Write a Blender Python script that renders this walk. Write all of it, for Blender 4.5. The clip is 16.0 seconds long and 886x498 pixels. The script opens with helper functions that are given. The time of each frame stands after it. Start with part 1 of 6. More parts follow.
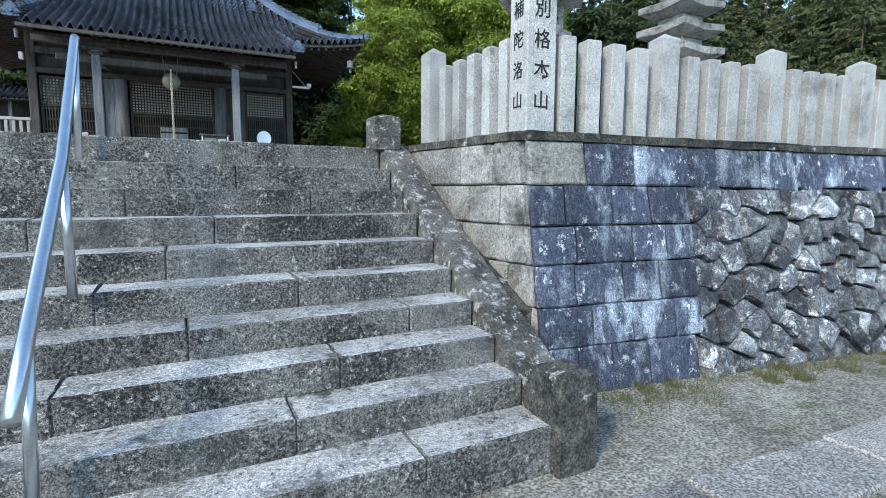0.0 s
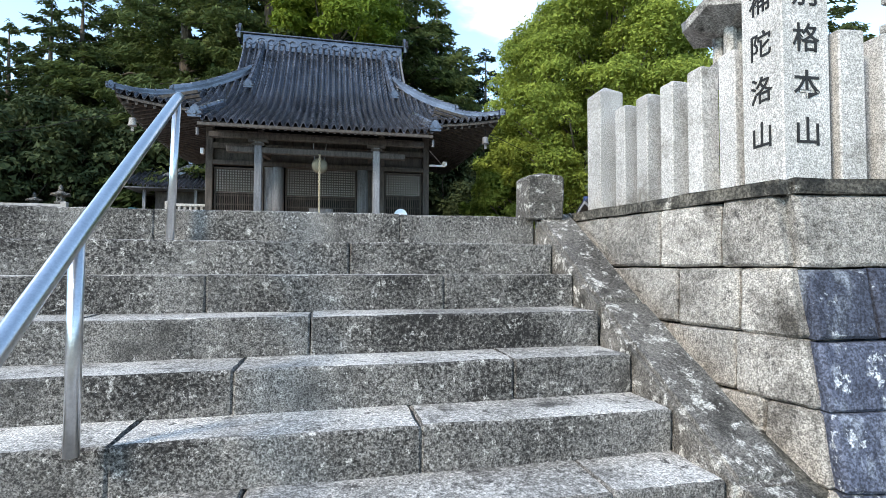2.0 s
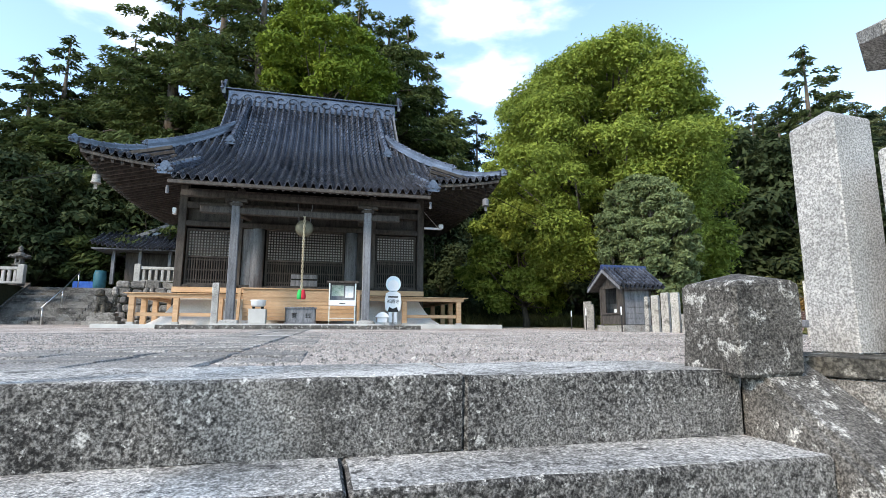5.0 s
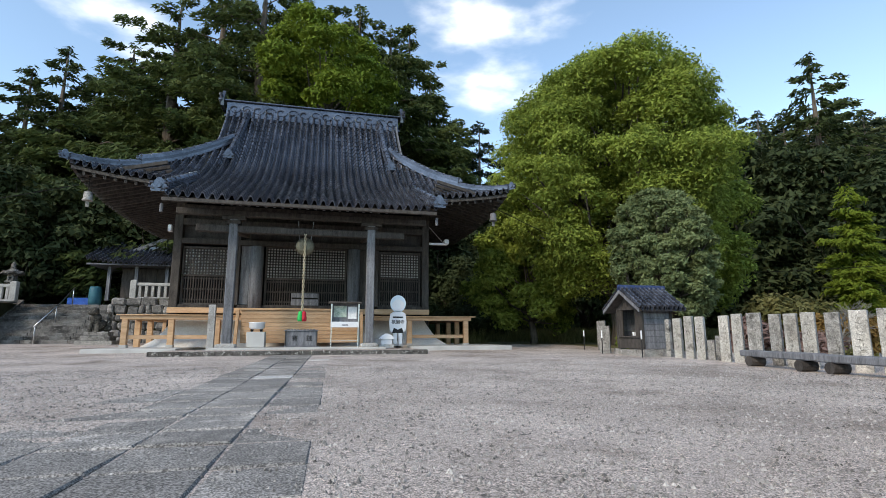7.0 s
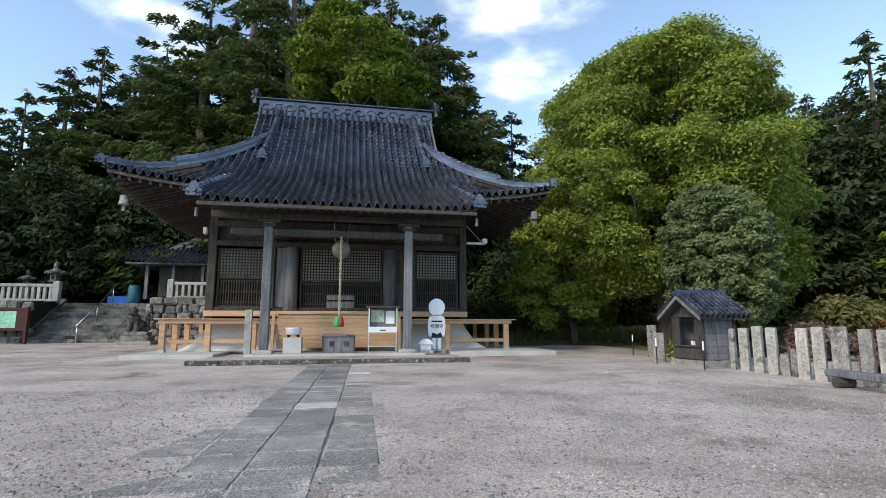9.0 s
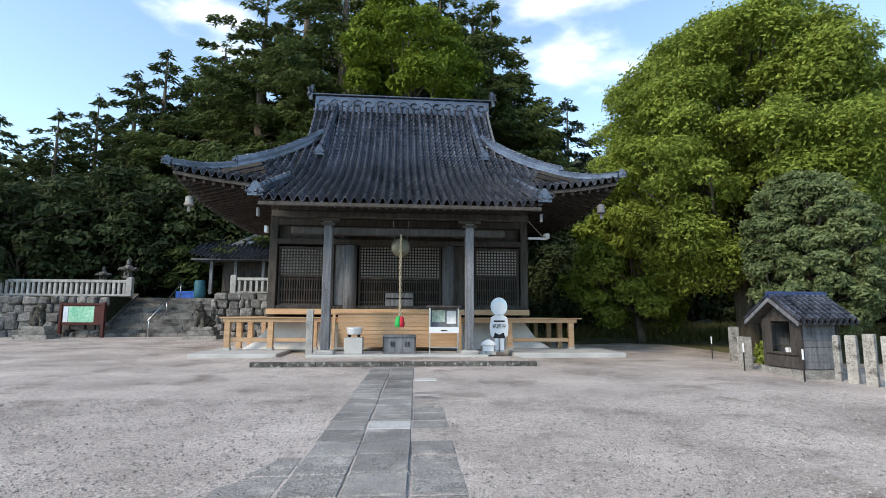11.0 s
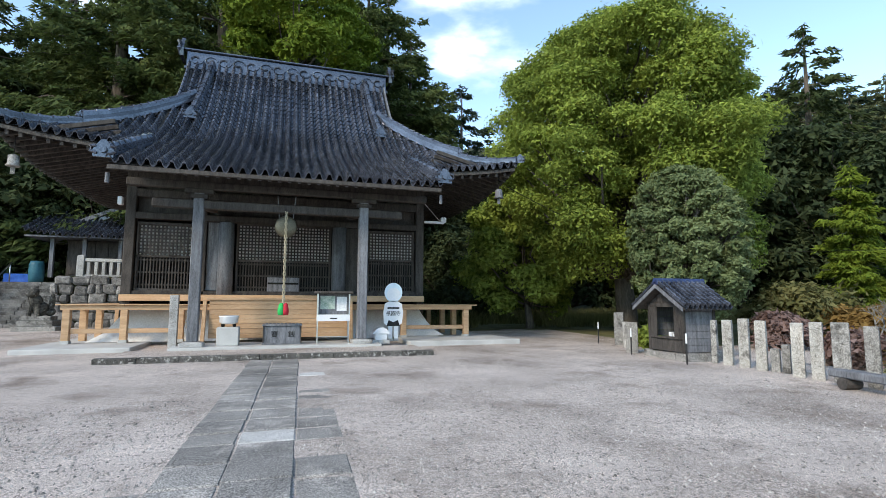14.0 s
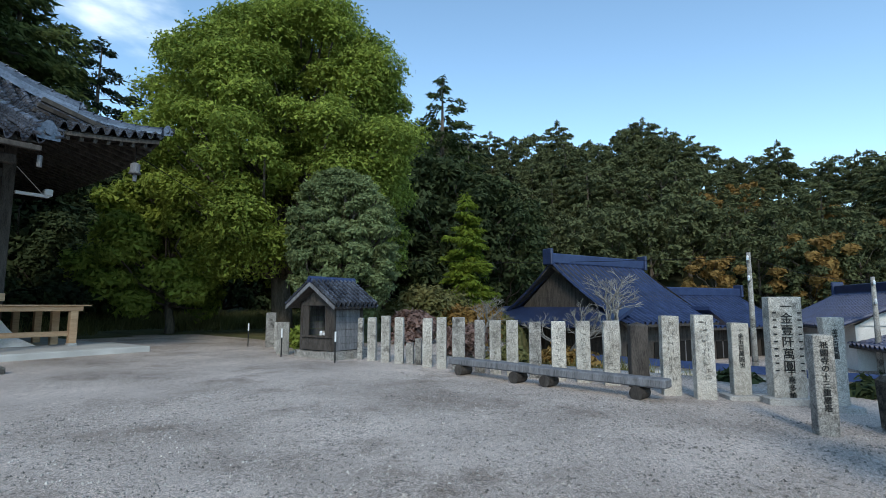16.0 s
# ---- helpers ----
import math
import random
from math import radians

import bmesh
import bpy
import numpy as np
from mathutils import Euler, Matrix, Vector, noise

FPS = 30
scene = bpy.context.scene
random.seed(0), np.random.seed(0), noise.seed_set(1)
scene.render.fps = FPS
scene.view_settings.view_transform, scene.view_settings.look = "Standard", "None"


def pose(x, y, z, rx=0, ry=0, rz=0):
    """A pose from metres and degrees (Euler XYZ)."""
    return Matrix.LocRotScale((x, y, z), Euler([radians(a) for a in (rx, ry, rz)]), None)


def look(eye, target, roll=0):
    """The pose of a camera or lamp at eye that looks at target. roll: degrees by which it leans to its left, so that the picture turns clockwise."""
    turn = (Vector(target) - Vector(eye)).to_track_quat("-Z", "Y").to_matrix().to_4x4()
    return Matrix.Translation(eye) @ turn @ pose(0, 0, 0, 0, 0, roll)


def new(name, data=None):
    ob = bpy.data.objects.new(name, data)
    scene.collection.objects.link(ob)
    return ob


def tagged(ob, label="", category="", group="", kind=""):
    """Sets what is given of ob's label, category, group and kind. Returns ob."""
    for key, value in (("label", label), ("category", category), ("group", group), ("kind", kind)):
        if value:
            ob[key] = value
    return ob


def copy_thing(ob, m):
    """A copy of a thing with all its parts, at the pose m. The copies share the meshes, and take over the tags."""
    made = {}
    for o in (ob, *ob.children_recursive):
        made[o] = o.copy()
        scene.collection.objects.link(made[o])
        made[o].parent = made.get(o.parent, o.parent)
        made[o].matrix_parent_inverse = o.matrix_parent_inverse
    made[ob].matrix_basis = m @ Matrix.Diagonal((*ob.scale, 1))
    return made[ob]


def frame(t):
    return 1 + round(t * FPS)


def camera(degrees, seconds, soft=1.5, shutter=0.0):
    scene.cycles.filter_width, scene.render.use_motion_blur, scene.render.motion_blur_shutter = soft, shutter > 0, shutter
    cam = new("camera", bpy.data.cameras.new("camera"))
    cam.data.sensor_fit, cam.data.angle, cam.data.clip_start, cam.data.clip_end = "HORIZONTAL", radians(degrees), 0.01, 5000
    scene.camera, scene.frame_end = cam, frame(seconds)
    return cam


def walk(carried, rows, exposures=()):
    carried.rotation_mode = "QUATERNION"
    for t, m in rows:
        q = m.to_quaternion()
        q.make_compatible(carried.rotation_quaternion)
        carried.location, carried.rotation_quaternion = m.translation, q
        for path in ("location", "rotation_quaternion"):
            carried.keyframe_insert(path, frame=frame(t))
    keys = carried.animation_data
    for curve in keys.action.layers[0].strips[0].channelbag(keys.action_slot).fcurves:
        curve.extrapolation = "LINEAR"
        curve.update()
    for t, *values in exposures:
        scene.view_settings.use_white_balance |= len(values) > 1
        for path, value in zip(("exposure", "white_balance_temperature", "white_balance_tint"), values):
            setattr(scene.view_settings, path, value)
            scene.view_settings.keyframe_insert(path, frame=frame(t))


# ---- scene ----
cam = camera(82.1, 16.0, 0.8)
PATH = [
    (0, (-1.742, -4.854, -0.364), (-0.838, -3.084, -0.584), 0.3),
    (0.5, (-1.688, -4.528, -0.321), (-0.913, -2.69, -0.457), 0.1),
    (1, (-1.598, -4.23, -0.314), (-0.951, -2.339, -0.391), -0.0),
    (1.5, (-1.482, -3.927, -0.314), (-1.002, -1.986, -0.304), 0.1),
    (2, (-1.452, -3.538, -0.298), (-1.022, -1.586, -0.228), 0.1),
    (2.5, (-1.398, -3.103, -0.342), (-0.963, -1.156, -0.199), 0.2),
    (3, (-1.421, -2.634, -0.357), (-0.997, -0.689, -0.157), 0.1),
    (3.5, (-1.434, -2.185, -0.248), (-0.991, -0.25, -0.002), 0.2),
    (4, (-1.359, -1.889, -0.086), (-0.879, 0.033, 0.186), 0.4),
    (6.5, (-1.546, -1.006, 0.591), (-1.075, 0.91, 0.919), -0.1),
    (7, (-1.465, -0.783, 0.691), (-0.991, 1.132, 1.022), -0.1),
    (7.5, (-1.514, -0.582, 0.773), (-1.043, 1.334, 1.1), 0.1),
    (8, (-1.644, -0.385, 0.9), (-1.191, 1.538, 1.213), 0.0),
    (8.5, (-1.608, -0.235, 0.987), (-1.182, 1.696, 1.285), 0.0),
    (9, (-1.699, -0.061, 1.169), (-1.331, 1.883, 1.463), 0.0),
    (11.5, (-2.042, 0.678, 1.495), (-1.905, 2.658, 1.739), 0.3),
    (12, (-2.092, 0.833, 1.471), (-1.981, 2.816, 1.703), 0.3),
    (12.5, (-2.07, 1.052, 1.481), (-1.955, 3.037, 1.695), 0.2),
    (13, (-2.011, 1.207, 1.483), (-1.885, 3.191, 1.698), 0.2),
    (13.5, (-2.004, 1.381, 1.468), (-1.761, 3.355, 1.68), 0.2),
    (14, (-1.969, 1.594, 1.477), (-1.368, 3.49, 1.682), 0.2),
    (14.5, (-1.849, 1.749, 1.462), (-0.833, 3.46, 1.666), 0.1),
    (15, (-1.763, 1.932, 1.454), (-0.47, 3.443, 1.662), 0.0),
    (15.5, (-1.432, 2.11, 1.418), (0.051, 3.434, 1.632), -0.0),
    (16, (-1.251, 2.294, 1.36), (0.366, 3.451, 1.582), 0.1),
]
walk(cam, [(t, look(eye, target, roll)) for t, eye, target, roll in PATH], [(0.0, 1.63, 6600, 7), (1.5, 1.82, 7150, 10), (3.0, 2.0, 7450, 13), (4.0, 1.98, 7400, 13), (7.0, 1.2, 7520, 13), (9.0, 1.22, 7500, 13), (12.5, 1.48, 7450, 12), (14.5, 1.4, 7150, 10), (15.0, 1.22, 7050, 8), (15.5, 1.05, 6900, 6), (16.0, 0.85, 6650, 5)])

# ---- world and sun ----
world = bpy.data.worlds.new("sky")
scene.world = world
world.use_nodes = True
wn, wl = world.node_tree.nodes, world.node_tree.links
bg = wn["Background"]
sky = wn.new("ShaderNodeTexSky")
sky.sky_type = "NISHITA"
sky.sun_disc = False
sky.altitude = 900
sky.sun_elevation, sky.sun_rotation = radians(34), radians(238)
sky.air_density, sky.dust_density, sky.ozone_density = 1.0, 0.15, 0.9
tc = wn.new("ShaderNodeTexCoord")
mp = wn.new("ShaderNodeMapping")
mp.inputs["Scale"].default_value = (1.0, 1.0, 2.4)
cn = wn.new("ShaderNodeTexNoise")
cn.inputs["Scale"].default_value, cn.inputs["Detail"].default_value = 3.2, 8.0
mixc = wn.new("ShaderNodeMix")
mixc.data_type = "RGBA"
mixc.inputs["B"].default_value = (6.0, 6.5, 7.1, 1)
wl.new(tc.outputs["Generated"], mp.inputs["Vector"])
wl.new(mp.outputs["Vector"], cn.inputs["Vector"])
banks = None
for heading, reach in (((0.24, 0.77, 0.6), 0.94), ((-0.34, 0.83, 0.45), 0.975), ((-0.66, 0.6, 0.45), 0.97), ((-0.3, -0.7, 0.64), 0.9)):
    dp = wn.new("ShaderNodeVectorMath")
    dp.operation = "DOT_PRODUCT"
    dp.inputs[1].default_value = Vector(heading).normalized()
    wl.new(tc.outputs["Generated"], dp.inputs[0])
    mr = wn.new("ShaderNodeMapRange")
    mr.inputs["From Min"].default_value, mr.inputs["From Max"].default_value = reach, 1.0
    wl.new(dp.outputs["Value"], mr.inputs["Value"])
    if banks is None:
        banks = mr.outputs["Result"]
    else:
        mxm = wn.new("ShaderNodeMath")
        mxm.operation = "MAXIMUM"
        wl.new(banks, mxm.inputs[0])
        wl.new(mr.outputs["Result"], mxm.inputs[1])
        banks = mxm.outputs[0]
addc = wn.new("ShaderNodeMath")
addc.operation = "MULTIPLY_ADD"
addc.inputs[1].default_value = 0.36
wl.new(banks, addc.inputs[0])
wl.new(cn.outputs["Fac"], addc.inputs[2])
cr = wn.new("ShaderNodeMapRange")
cr.interpolation_type = "SMOOTHSTEP"
cr.inputs["From Min"].default_value, cr.inputs["From Max"].default_value = 0.77, 1.02
wl.new(addc.outputs[0], cr.inputs["Value"])
wl.new(cr.outputs["Result"], mixc.inputs["Factor"])
hz = wn.new("ShaderNodeMix")
hz.data_type, hz.blend_type = "RGBA", "MULTIPLY"
hz.inputs["Factor"].default_value, hz.inputs["B"].default_value = 1.0, (0.9, 1.0, 1.0, 1)
wl.new(sky.outputs["Color"], hz.inputs["A"])
wl.new(hz.outputs["Result"], mixc.inputs["A"])
wl.new(mixc.outputs["Result"], bg.inputs["Color"])
bg.inputs["Strength"].default_value = 0.15
sun = new("sun", bpy.data.lights.new("sun", "SUN"))
sun.data.energy, sun.data.angle, sun.data.color = 1.15, radians(12), (1.0, 0.94, 0.85)
sun.matrix_world = look((-19.8, -12.4, 15.7), (0, 0, 0))


# ---- materials ----
def mat(name, c1, c2, scale=3.0, rough=0.8, bump=0.3, fine=40.0, metal=0.0, stain=None, stain_at=(0.55, 0.7), stain_scale=1.2, per="object",
        stretch=(1, 1, 1), vary=0.15, spec=0.3, speck=0.0, speck_scale=110.0, ramp=(0.39, 0.61), spots=None, spots_at=(0.56, 0.6), spots_scale=14.0):
    """A surface with broad and fine variation; stain: a second colour in irregular patches."""
    m = bpy.data.materials.new(name)
    m.use_nodes = True
    n, l = m.node_tree.nodes, m.node_tree.links
    b = n["Principled BSDF"]
    co = n.new("ShaderNodeTexCoord")
    ge = n.new("ShaderNodeNewGeometry")
    ma = n.new("ShaderNodeMapping")
    ma.inputs["Scale"].default_value = stretch
    l.new(ge.outputs["Position"], ma.inputs["Vector"])
    big = n.new("ShaderNodeTexNoise")
    big.inputs["Scale"].default_value, big.inputs["Detail"].default_value = scale, 6
    sm = n.new("ShaderNodeTexNoise")
    sm.inputs["Scale"].default_value, sm.inputs["Detail"].default_value = fine, 9
    sm.inputs["Roughness"].default_value = 0.72
    for t in (big, sm):
        l.new(ma.outputs["Vector"], t.inputs["Vector"])
    r = n.new("ShaderNodeValToRGB")
    r.color_ramp.elements[0].color, r.color_ramp.elements[1].color = (*c1, 1), (*c2, 1)
    r.color_ramp.elements[0].position, r.color_ramp.elements[1].position = ramp
    ad = n.new("ShaderNodeMath")
    ad.operation = "MULTIPLY_ADD"
    ad.inputs[1].default_value, ad.inputs[2].default_value = 0.62, 0.0
    l.new(sm.outputs["Fac"], ad.inputs[0])
    ad2 = n.new("ShaderNodeMath")
    ad2.operation = "MULTIPLY_ADD"
    ad2.inputs[1].default_value = 0.38
    l.new(big.outputs["Fac"], ad2.inputs[0])
    l.new(ad.outputs[0], ad2.inputs[2])
    l.new(ad2.outputs[0], r.inputs["Fac"])
    col = r.outputs["Color"]
    if stain:
        sn = n.new("ShaderNodeTexNoise")
        sn.inputs["Scale"].default_value, sn.inputs["Detail"].default_value = stain_scale, 9
        sn.inputs["Roughness"].default_value = 0.68
        l.new(ma.outputs["Vector"], sn.inputs["Vector"])
        sr = n.new("ShaderNodeValToRGB")
        sr.color_ramp.elements[0].position, sr.color_ramp.elements[1].position = stain_at
        l.new(sn.outputs["Fac"], sr.inputs["Fac"])
        mx = n.new("ShaderNodeMix")
        mx.data_type = "RGBA"
        mx.inputs["B"].default_value = (*stain, 1)
        l.new(sr.outputs["Color"], mx.inputs["Factor"])
        l.new(col, mx.inputs["A"])
        col = mx.outputs["Result"]
    height = ad2.outputs[0]
    if spots:
        ln = n.new("ShaderNodeTexNoise")
        ln.inputs["Scale"].default_value, ln.inputs["Detail"].default_value = spots_scale, 8
        ln.inputs["Roughness"].default_value = 0.75
        l.new(ge.outputs["Position"], ln.inputs["Vector"])
        lr = n.new("ShaderNodeMapRange")
        lr.inputs["From Min"].default_value, lr.inputs["From Max"].default_value = spots_at
        l.new(ln.outputs["Fac"], lr.inputs["Value"])
        lm = n.new("ShaderNodeMix")
        lm.data_type = "RGBA"
        lm.inputs["B"].default_value = (*spots, 1)
        l.new(lr.outputs["Result"], lm.inputs["Factor"])
        l.new(col, lm.inputs["A"])
        col = lm.outputs["Result"]
    if speck:
        sp = n.new("ShaderNodeTexNoise")
        sp.inputs["Scale"].default_value, sp.inputs["Detail"].default_value, sp.inputs["Roughness"].default_value = speck_scale, 3, 0.6
        l.new(ge.outputs["Position"], sp.inputs["Vector"])
        pr = n.new("ShaderNodeMapRange")
        pr.inputs["From Min"].default_value, pr.inputs["From Max"].default_value = 0.41, 0.59
        pr.inputs["To Min"].default_value, pr.inputs["To Max"].default_value = 1 - speck, 1 + speck * 0.8
        l.new(sp.outputs["Fac"], pr.inputs["Value"])
        ml = n.new("ShaderNodeMix")
        ml.data_type, ml.blend_type = "RGBA", "MULTIPLY"
        ml.inputs["Factor"].default_value = 1.0
        l.new(col, ml.inputs["A"])
        l.new(pr.outputs["Result"], ml.inputs["B"])
        col = ml.outputs["Result"]
        hh = n.new("ShaderNodeMath")
        hh.operation = "MULTIPLY_ADD"
        hh.inputs[1].default_value = 0.5
        l.new(sp.outputs["Fac"], hh.inputs[0])
        l.new(ad2.outputs[0], hh.inputs[2])
        height = hh.outputs[0]
    if vary:
        oi = n.new("ShaderNodeObjectInfo")
        both = n.new("ShaderNodeMath")
        l.new(oi.outputs["Random"], both.inputs[0])
        l.new(ge.outputs["Random Per Island"], both.inputs[1])
        fra = n.new("ShaderNodeMath")
        fra.operation = "FRACT"
        l.new(both.outputs[0], fra.inputs[0])
        src = oi.outputs["Random"] if per == "object" else fra.outputs[0]
        hs = n.new("ShaderNodeHueSaturation")
        mr = n.new("ShaderNodeMapRange")
        mr.inputs["To Min"].default_value, mr.inputs["To Max"].default_value = 1 - vary, 1 + vary
        l.new(src, mr.inputs["Value"])
        l.new(mr.outputs["Result"], hs.inputs["Value"])
        l.new(col, hs.inputs["Color"])
        col = hs.outputs["Color"]
    l.new(col, b.inputs["Base Color"])
    b.inputs["Roughness"].default_value, b.inputs["Metallic"].default_value = rough, metal
    b.inputs["Specular IOR Level"].default_value = spec
    if bump:
        bu = n.new("ShaderNodeBump")
        bu.inputs["Strength"].default_value, bu.inputs["Distance"].default_value = bump, 0.02
        l.new(height, bu.inputs["Height"])
        l.new(bu.outputs["Normal"], b.inputs["Normal"])
    return m


def leafmat(name, dark, light, through_light=0.35):
    m = bpy.data.materials.new(name)
    m.use_nodes = True
    n, l = m.node_tree.nodes, m.node_tree.links
    b = n["Principled BSDF"]
    ge = n.new("ShaderNodeNewGeometry")
    big = n.new("ShaderNodeTexNoise")
    big.inputs["Scale"].default_value = 0.45
    l.new(ge.outputs["Position"], big.inputs["Vector"])
    ad = n.new("ShaderNodeMath")
    ad.operation = "MULTIPLY_ADD"
    ad.inputs[1].default_value = 0.5
    l.new(ge.outputs["Random Per Island"], ad.inputs[0])
    ad2 = n.new("ShaderNodeMath")
    ad2.operation = "MULTIPLY_ADD"
    ad2.inputs[1].default_value, ad2.inputs[2].default_value = 0.9, -0.2
    l.new(big.outputs["Fac"], ad2.inputs[0])
    l.new(ad2.outputs[0], ad.inputs[2])
    r = n.new("ShaderNodeValToRGB")
    r.color_ramp.elements[0].color, r.color_ramp.elements[1].color = (*dark, 1), (*light, 1)
    l.new(ad.outputs[0], r.inputs["Fac"])
    l.new(r.outputs["Color"], b.inputs["Base Color"])
    b.inputs["Roughness"].default_value, b.inputs["Specular IOR Level"].default_value = 0.75, 0.15
    tr = n.new("ShaderNodeBsdfTranslucent")
    l.new(r.outputs["Color"], tr.inputs["Color"])
    mx = n.new("ShaderNodeMixShader")
    mx.inputs["Fac"].default_value = through_light
    l.new(b.outputs["BSDF"], mx.inputs[1])
    l.new(tr.outputs["BSDF"], mx.inputs[2])
    l.new(mx.outputs["Shader"], n["Material Output"].inputs["Surface"])
    return m


# stair granite in two tones: light from above put into the colours
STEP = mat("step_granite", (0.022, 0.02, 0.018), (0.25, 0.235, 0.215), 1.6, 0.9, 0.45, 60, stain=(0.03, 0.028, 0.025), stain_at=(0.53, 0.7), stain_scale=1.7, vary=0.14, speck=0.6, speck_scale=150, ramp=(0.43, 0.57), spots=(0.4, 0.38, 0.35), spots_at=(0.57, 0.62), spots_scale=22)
STEPTOP = mat("skylit_tread", (0.2, 0.19, 0.172), (0.62, 0.59, 0.545), 2, 0.9, 0.45, 50, stain=(0.09, 0.085, 0.078), stain_at=(0.57, 0.66), stain_scale=3.0, speck=0.5, speck_scale=140, ramp=(0.43, 0.57), spots=(0.1, 0.094, 0.086), spots_at=(0.57, 0.62), spots_scale=17)
CURB = mat("lichen_granite", (0.03, 0.027, 0.023), (0.2, 0.185, 0.165), 2, 0.92, 0.6, 60, stain=(0.035, 0.032, 0.027), stain_at=(0.54, 0.68), stain_scale=3, speck=0.55, speck_scale=150, ramp=(0.4, 0.6), spots=(0.46, 0.44, 0.4), spots_at=(0.54, 0.6), spots_scale=13)
# wall stone by side: warm light on the flank, blue shade on the front, as colour
WALLS = mat("weathered_lit_ashlar", (0.16, 0.15, 0.135), (0.47, 0.44, 0.395), 2.5, 0.9, 0.7, 42, stain=(0.06, 0.054, 0.046), stain_at=(0.52, 0.66), stain_scale=2.2, vary=0.16, speck=0.5, speck_scale=140, ramp=(0.41, 0.59), spots=(0.08, 0.076, 0.07), spots_at=(0.58, 0.64), spots_scale=16)
WALLF = mat("shaded_blue_ashlar", (0.026, 0.031, 0.05), (0.105, 0.12, 0.165), 1.6, 0.85, 0.6, 22, stain=(0.36, 0.4, 0.45), stain_at=(0.52, 0.66), stain_scale=3.4, stretch=(1.3, 1.3, 0.5), vary=0.4, speck=0.5, speck_scale=90, spots=(0.5, 0.53, 0.55), spots_at=(0.58, 0.63), spots_scale=11)
RUBBLE = mat("lichen_rubble", (0.04, 0.041, 0.05), (0.2, 0.2, 0.21), 2.5, 0.9, 0.8, 24, stain=(0.4, 0.42, 0.42), stain_at=(0.52, 0.64), stain_scale=2.4, vary=0.6, speck=0.5, speck_scale=90, spots=(0.6, 0.62, 0.61), spots_at=(0.53, 0.63), spots_scale=9)
FIELDSTONE = mat("grey_fieldstone", (0.09, 0.085, 0.08), (0.27, 0.255, 0.235), 2.5, 0.9, 0.8, 10, stain=(0.4, 0.385, 0.36), stain_at=(0.58, 0.7), stain_scale=3.4, vary=0.3, speck=0.4, speck_scale=60)
STELE = mat("worn_beige_granite", (0.3, 0.28, 0.245), (0.56, 0.53, 0.475), 3, 0.9, 0.5, 24, stain=(0.13, 0.12, 0.105), stain_at=(0.55, 0.7), stain_scale=3.5, vary=0.16, speck=0.4, speck_scale=90)
PALESLAB = mat("pale_slab", (0.42, 0.4, 0.37), (0.66, 0.63, 0.59), 2, 0.9, 0.5, 40, vary=0.1, speck=0.4, speck_scale=90)
WORNINK = mat("faded_ink", (0.07, 0.065, 0.058), (0.2, 0.19, 0.17), 9, 0.9, 0, 40, vary=0)
GRANITE = mat("pale_granite", (0.32, 0.31, 0.29), (0.55, 0.53, 0.5), 3, 0.85, 0.3, 45, stain=(0.19, 0.175, 0.15), stain_at=(0.55, 0.7), stain_scale=2.2, vary=0.14, speck=0.42, speck_scale=130)
OLDSTONE = mat("old_stele_stone", (0.17, 0.16, 0.145), (0.42, 0.4, 0.365), 4, 0.9, 0.5, 18, stain=(0.06, 0.056, 0.05), stain_at=(0.54, 0.66), stain_scale=3, vary=0.22, speck=0.45, speck_scale=70)
DARKCAP = mat("mossy_coping", (0.02, 0.02, 0.018), (0.13, 0.12, 0.1), 5, 0.95, 0.8, 14, stain=(0.36, 0.34, 0.3), stain_at=(0.6, 0.65), stain_scale=7, speck=0.5, speck_scale=70)
GRAVEL = mat("pale_gravel", (0.31, 0.255, 0.215), (0.76, 0.645, 0.565), 0.5, 0.95, 0.8, 34, stain=(0.2, 0.15, 0.115), stain_at=(0.53, 0.72), stain_scale=0.7, vary=0, speck=0.62, speck_scale=115, spots=(0.13, 0.115, 0.1), spots_at=(0.56, 0.65), spots_scale=12)
EARTH = mat("lower_earth", (0.17, 0.15, 0.115), (0.4, 0.37, 0.31), 1.5, 0.95, 0.8, 12, stain=(0.09, 0.12, 0.035), stain_at=(0.58, 0.68), stain_scale=1.3, vary=0, speck=0.55, speck_scale=50)
PAVE = mat("path_slab_stone", (0.15, 0.138, 0.125), (0.39, 0.36, 0.325), 1.2, 0.9, 0.6, 45, stain=(0.46, 0.415, 0.37), stain_at=(0.52, 0.66), stain_scale=2.2, vary=0.2, speck=0.6, speck_scale=85, spots=(0.5, 0.48, 0.45), spots_at=(0.62, 0.66), spots_scale=30)
WOOD = mat("weathered_dark_wood", (0.024, 0.021, 0.019), (0.1, 0.087, 0.077), 3, 0.85, 0.5, 30, stretch=(3, 3, 0.5), vary=0.15)
GREYWOOD = mat("silvered_wood", (0.075, 0.076, 0.08), (0.24, 0.245, 0.26), 3, 0.85, 0.5, 30, stretch=(4, 4, 0.4), vary=0.15)
NEWWOOD = mat("new_cedar_board", (0.42, 0.25, 0.13), (0.62, 0.4, 0.24), 3, 0.6, 0.2, 25, stretch=(0.3, 3, 3), vary=0.12)
BROWNWOOD = mat("brown_plank", (0.1, 0.06, 0.035), (0.28, 0.18, 0.11), 3, 0.8, 0.4, 30, stretch=(0.5, 3, 3))
TILE = mat("glazed_roof_tile", (0.036, 0.041, 0.054), (0.155, 0.167, 0.2), 1.2, 0.13, 0.0, 18, metal=0.5, per="island", vary=0.4, stain=(0.22, 0.22, 0.24), stain_at=(0.58, 0.78), stain_scale=1.0, spec=0.6)
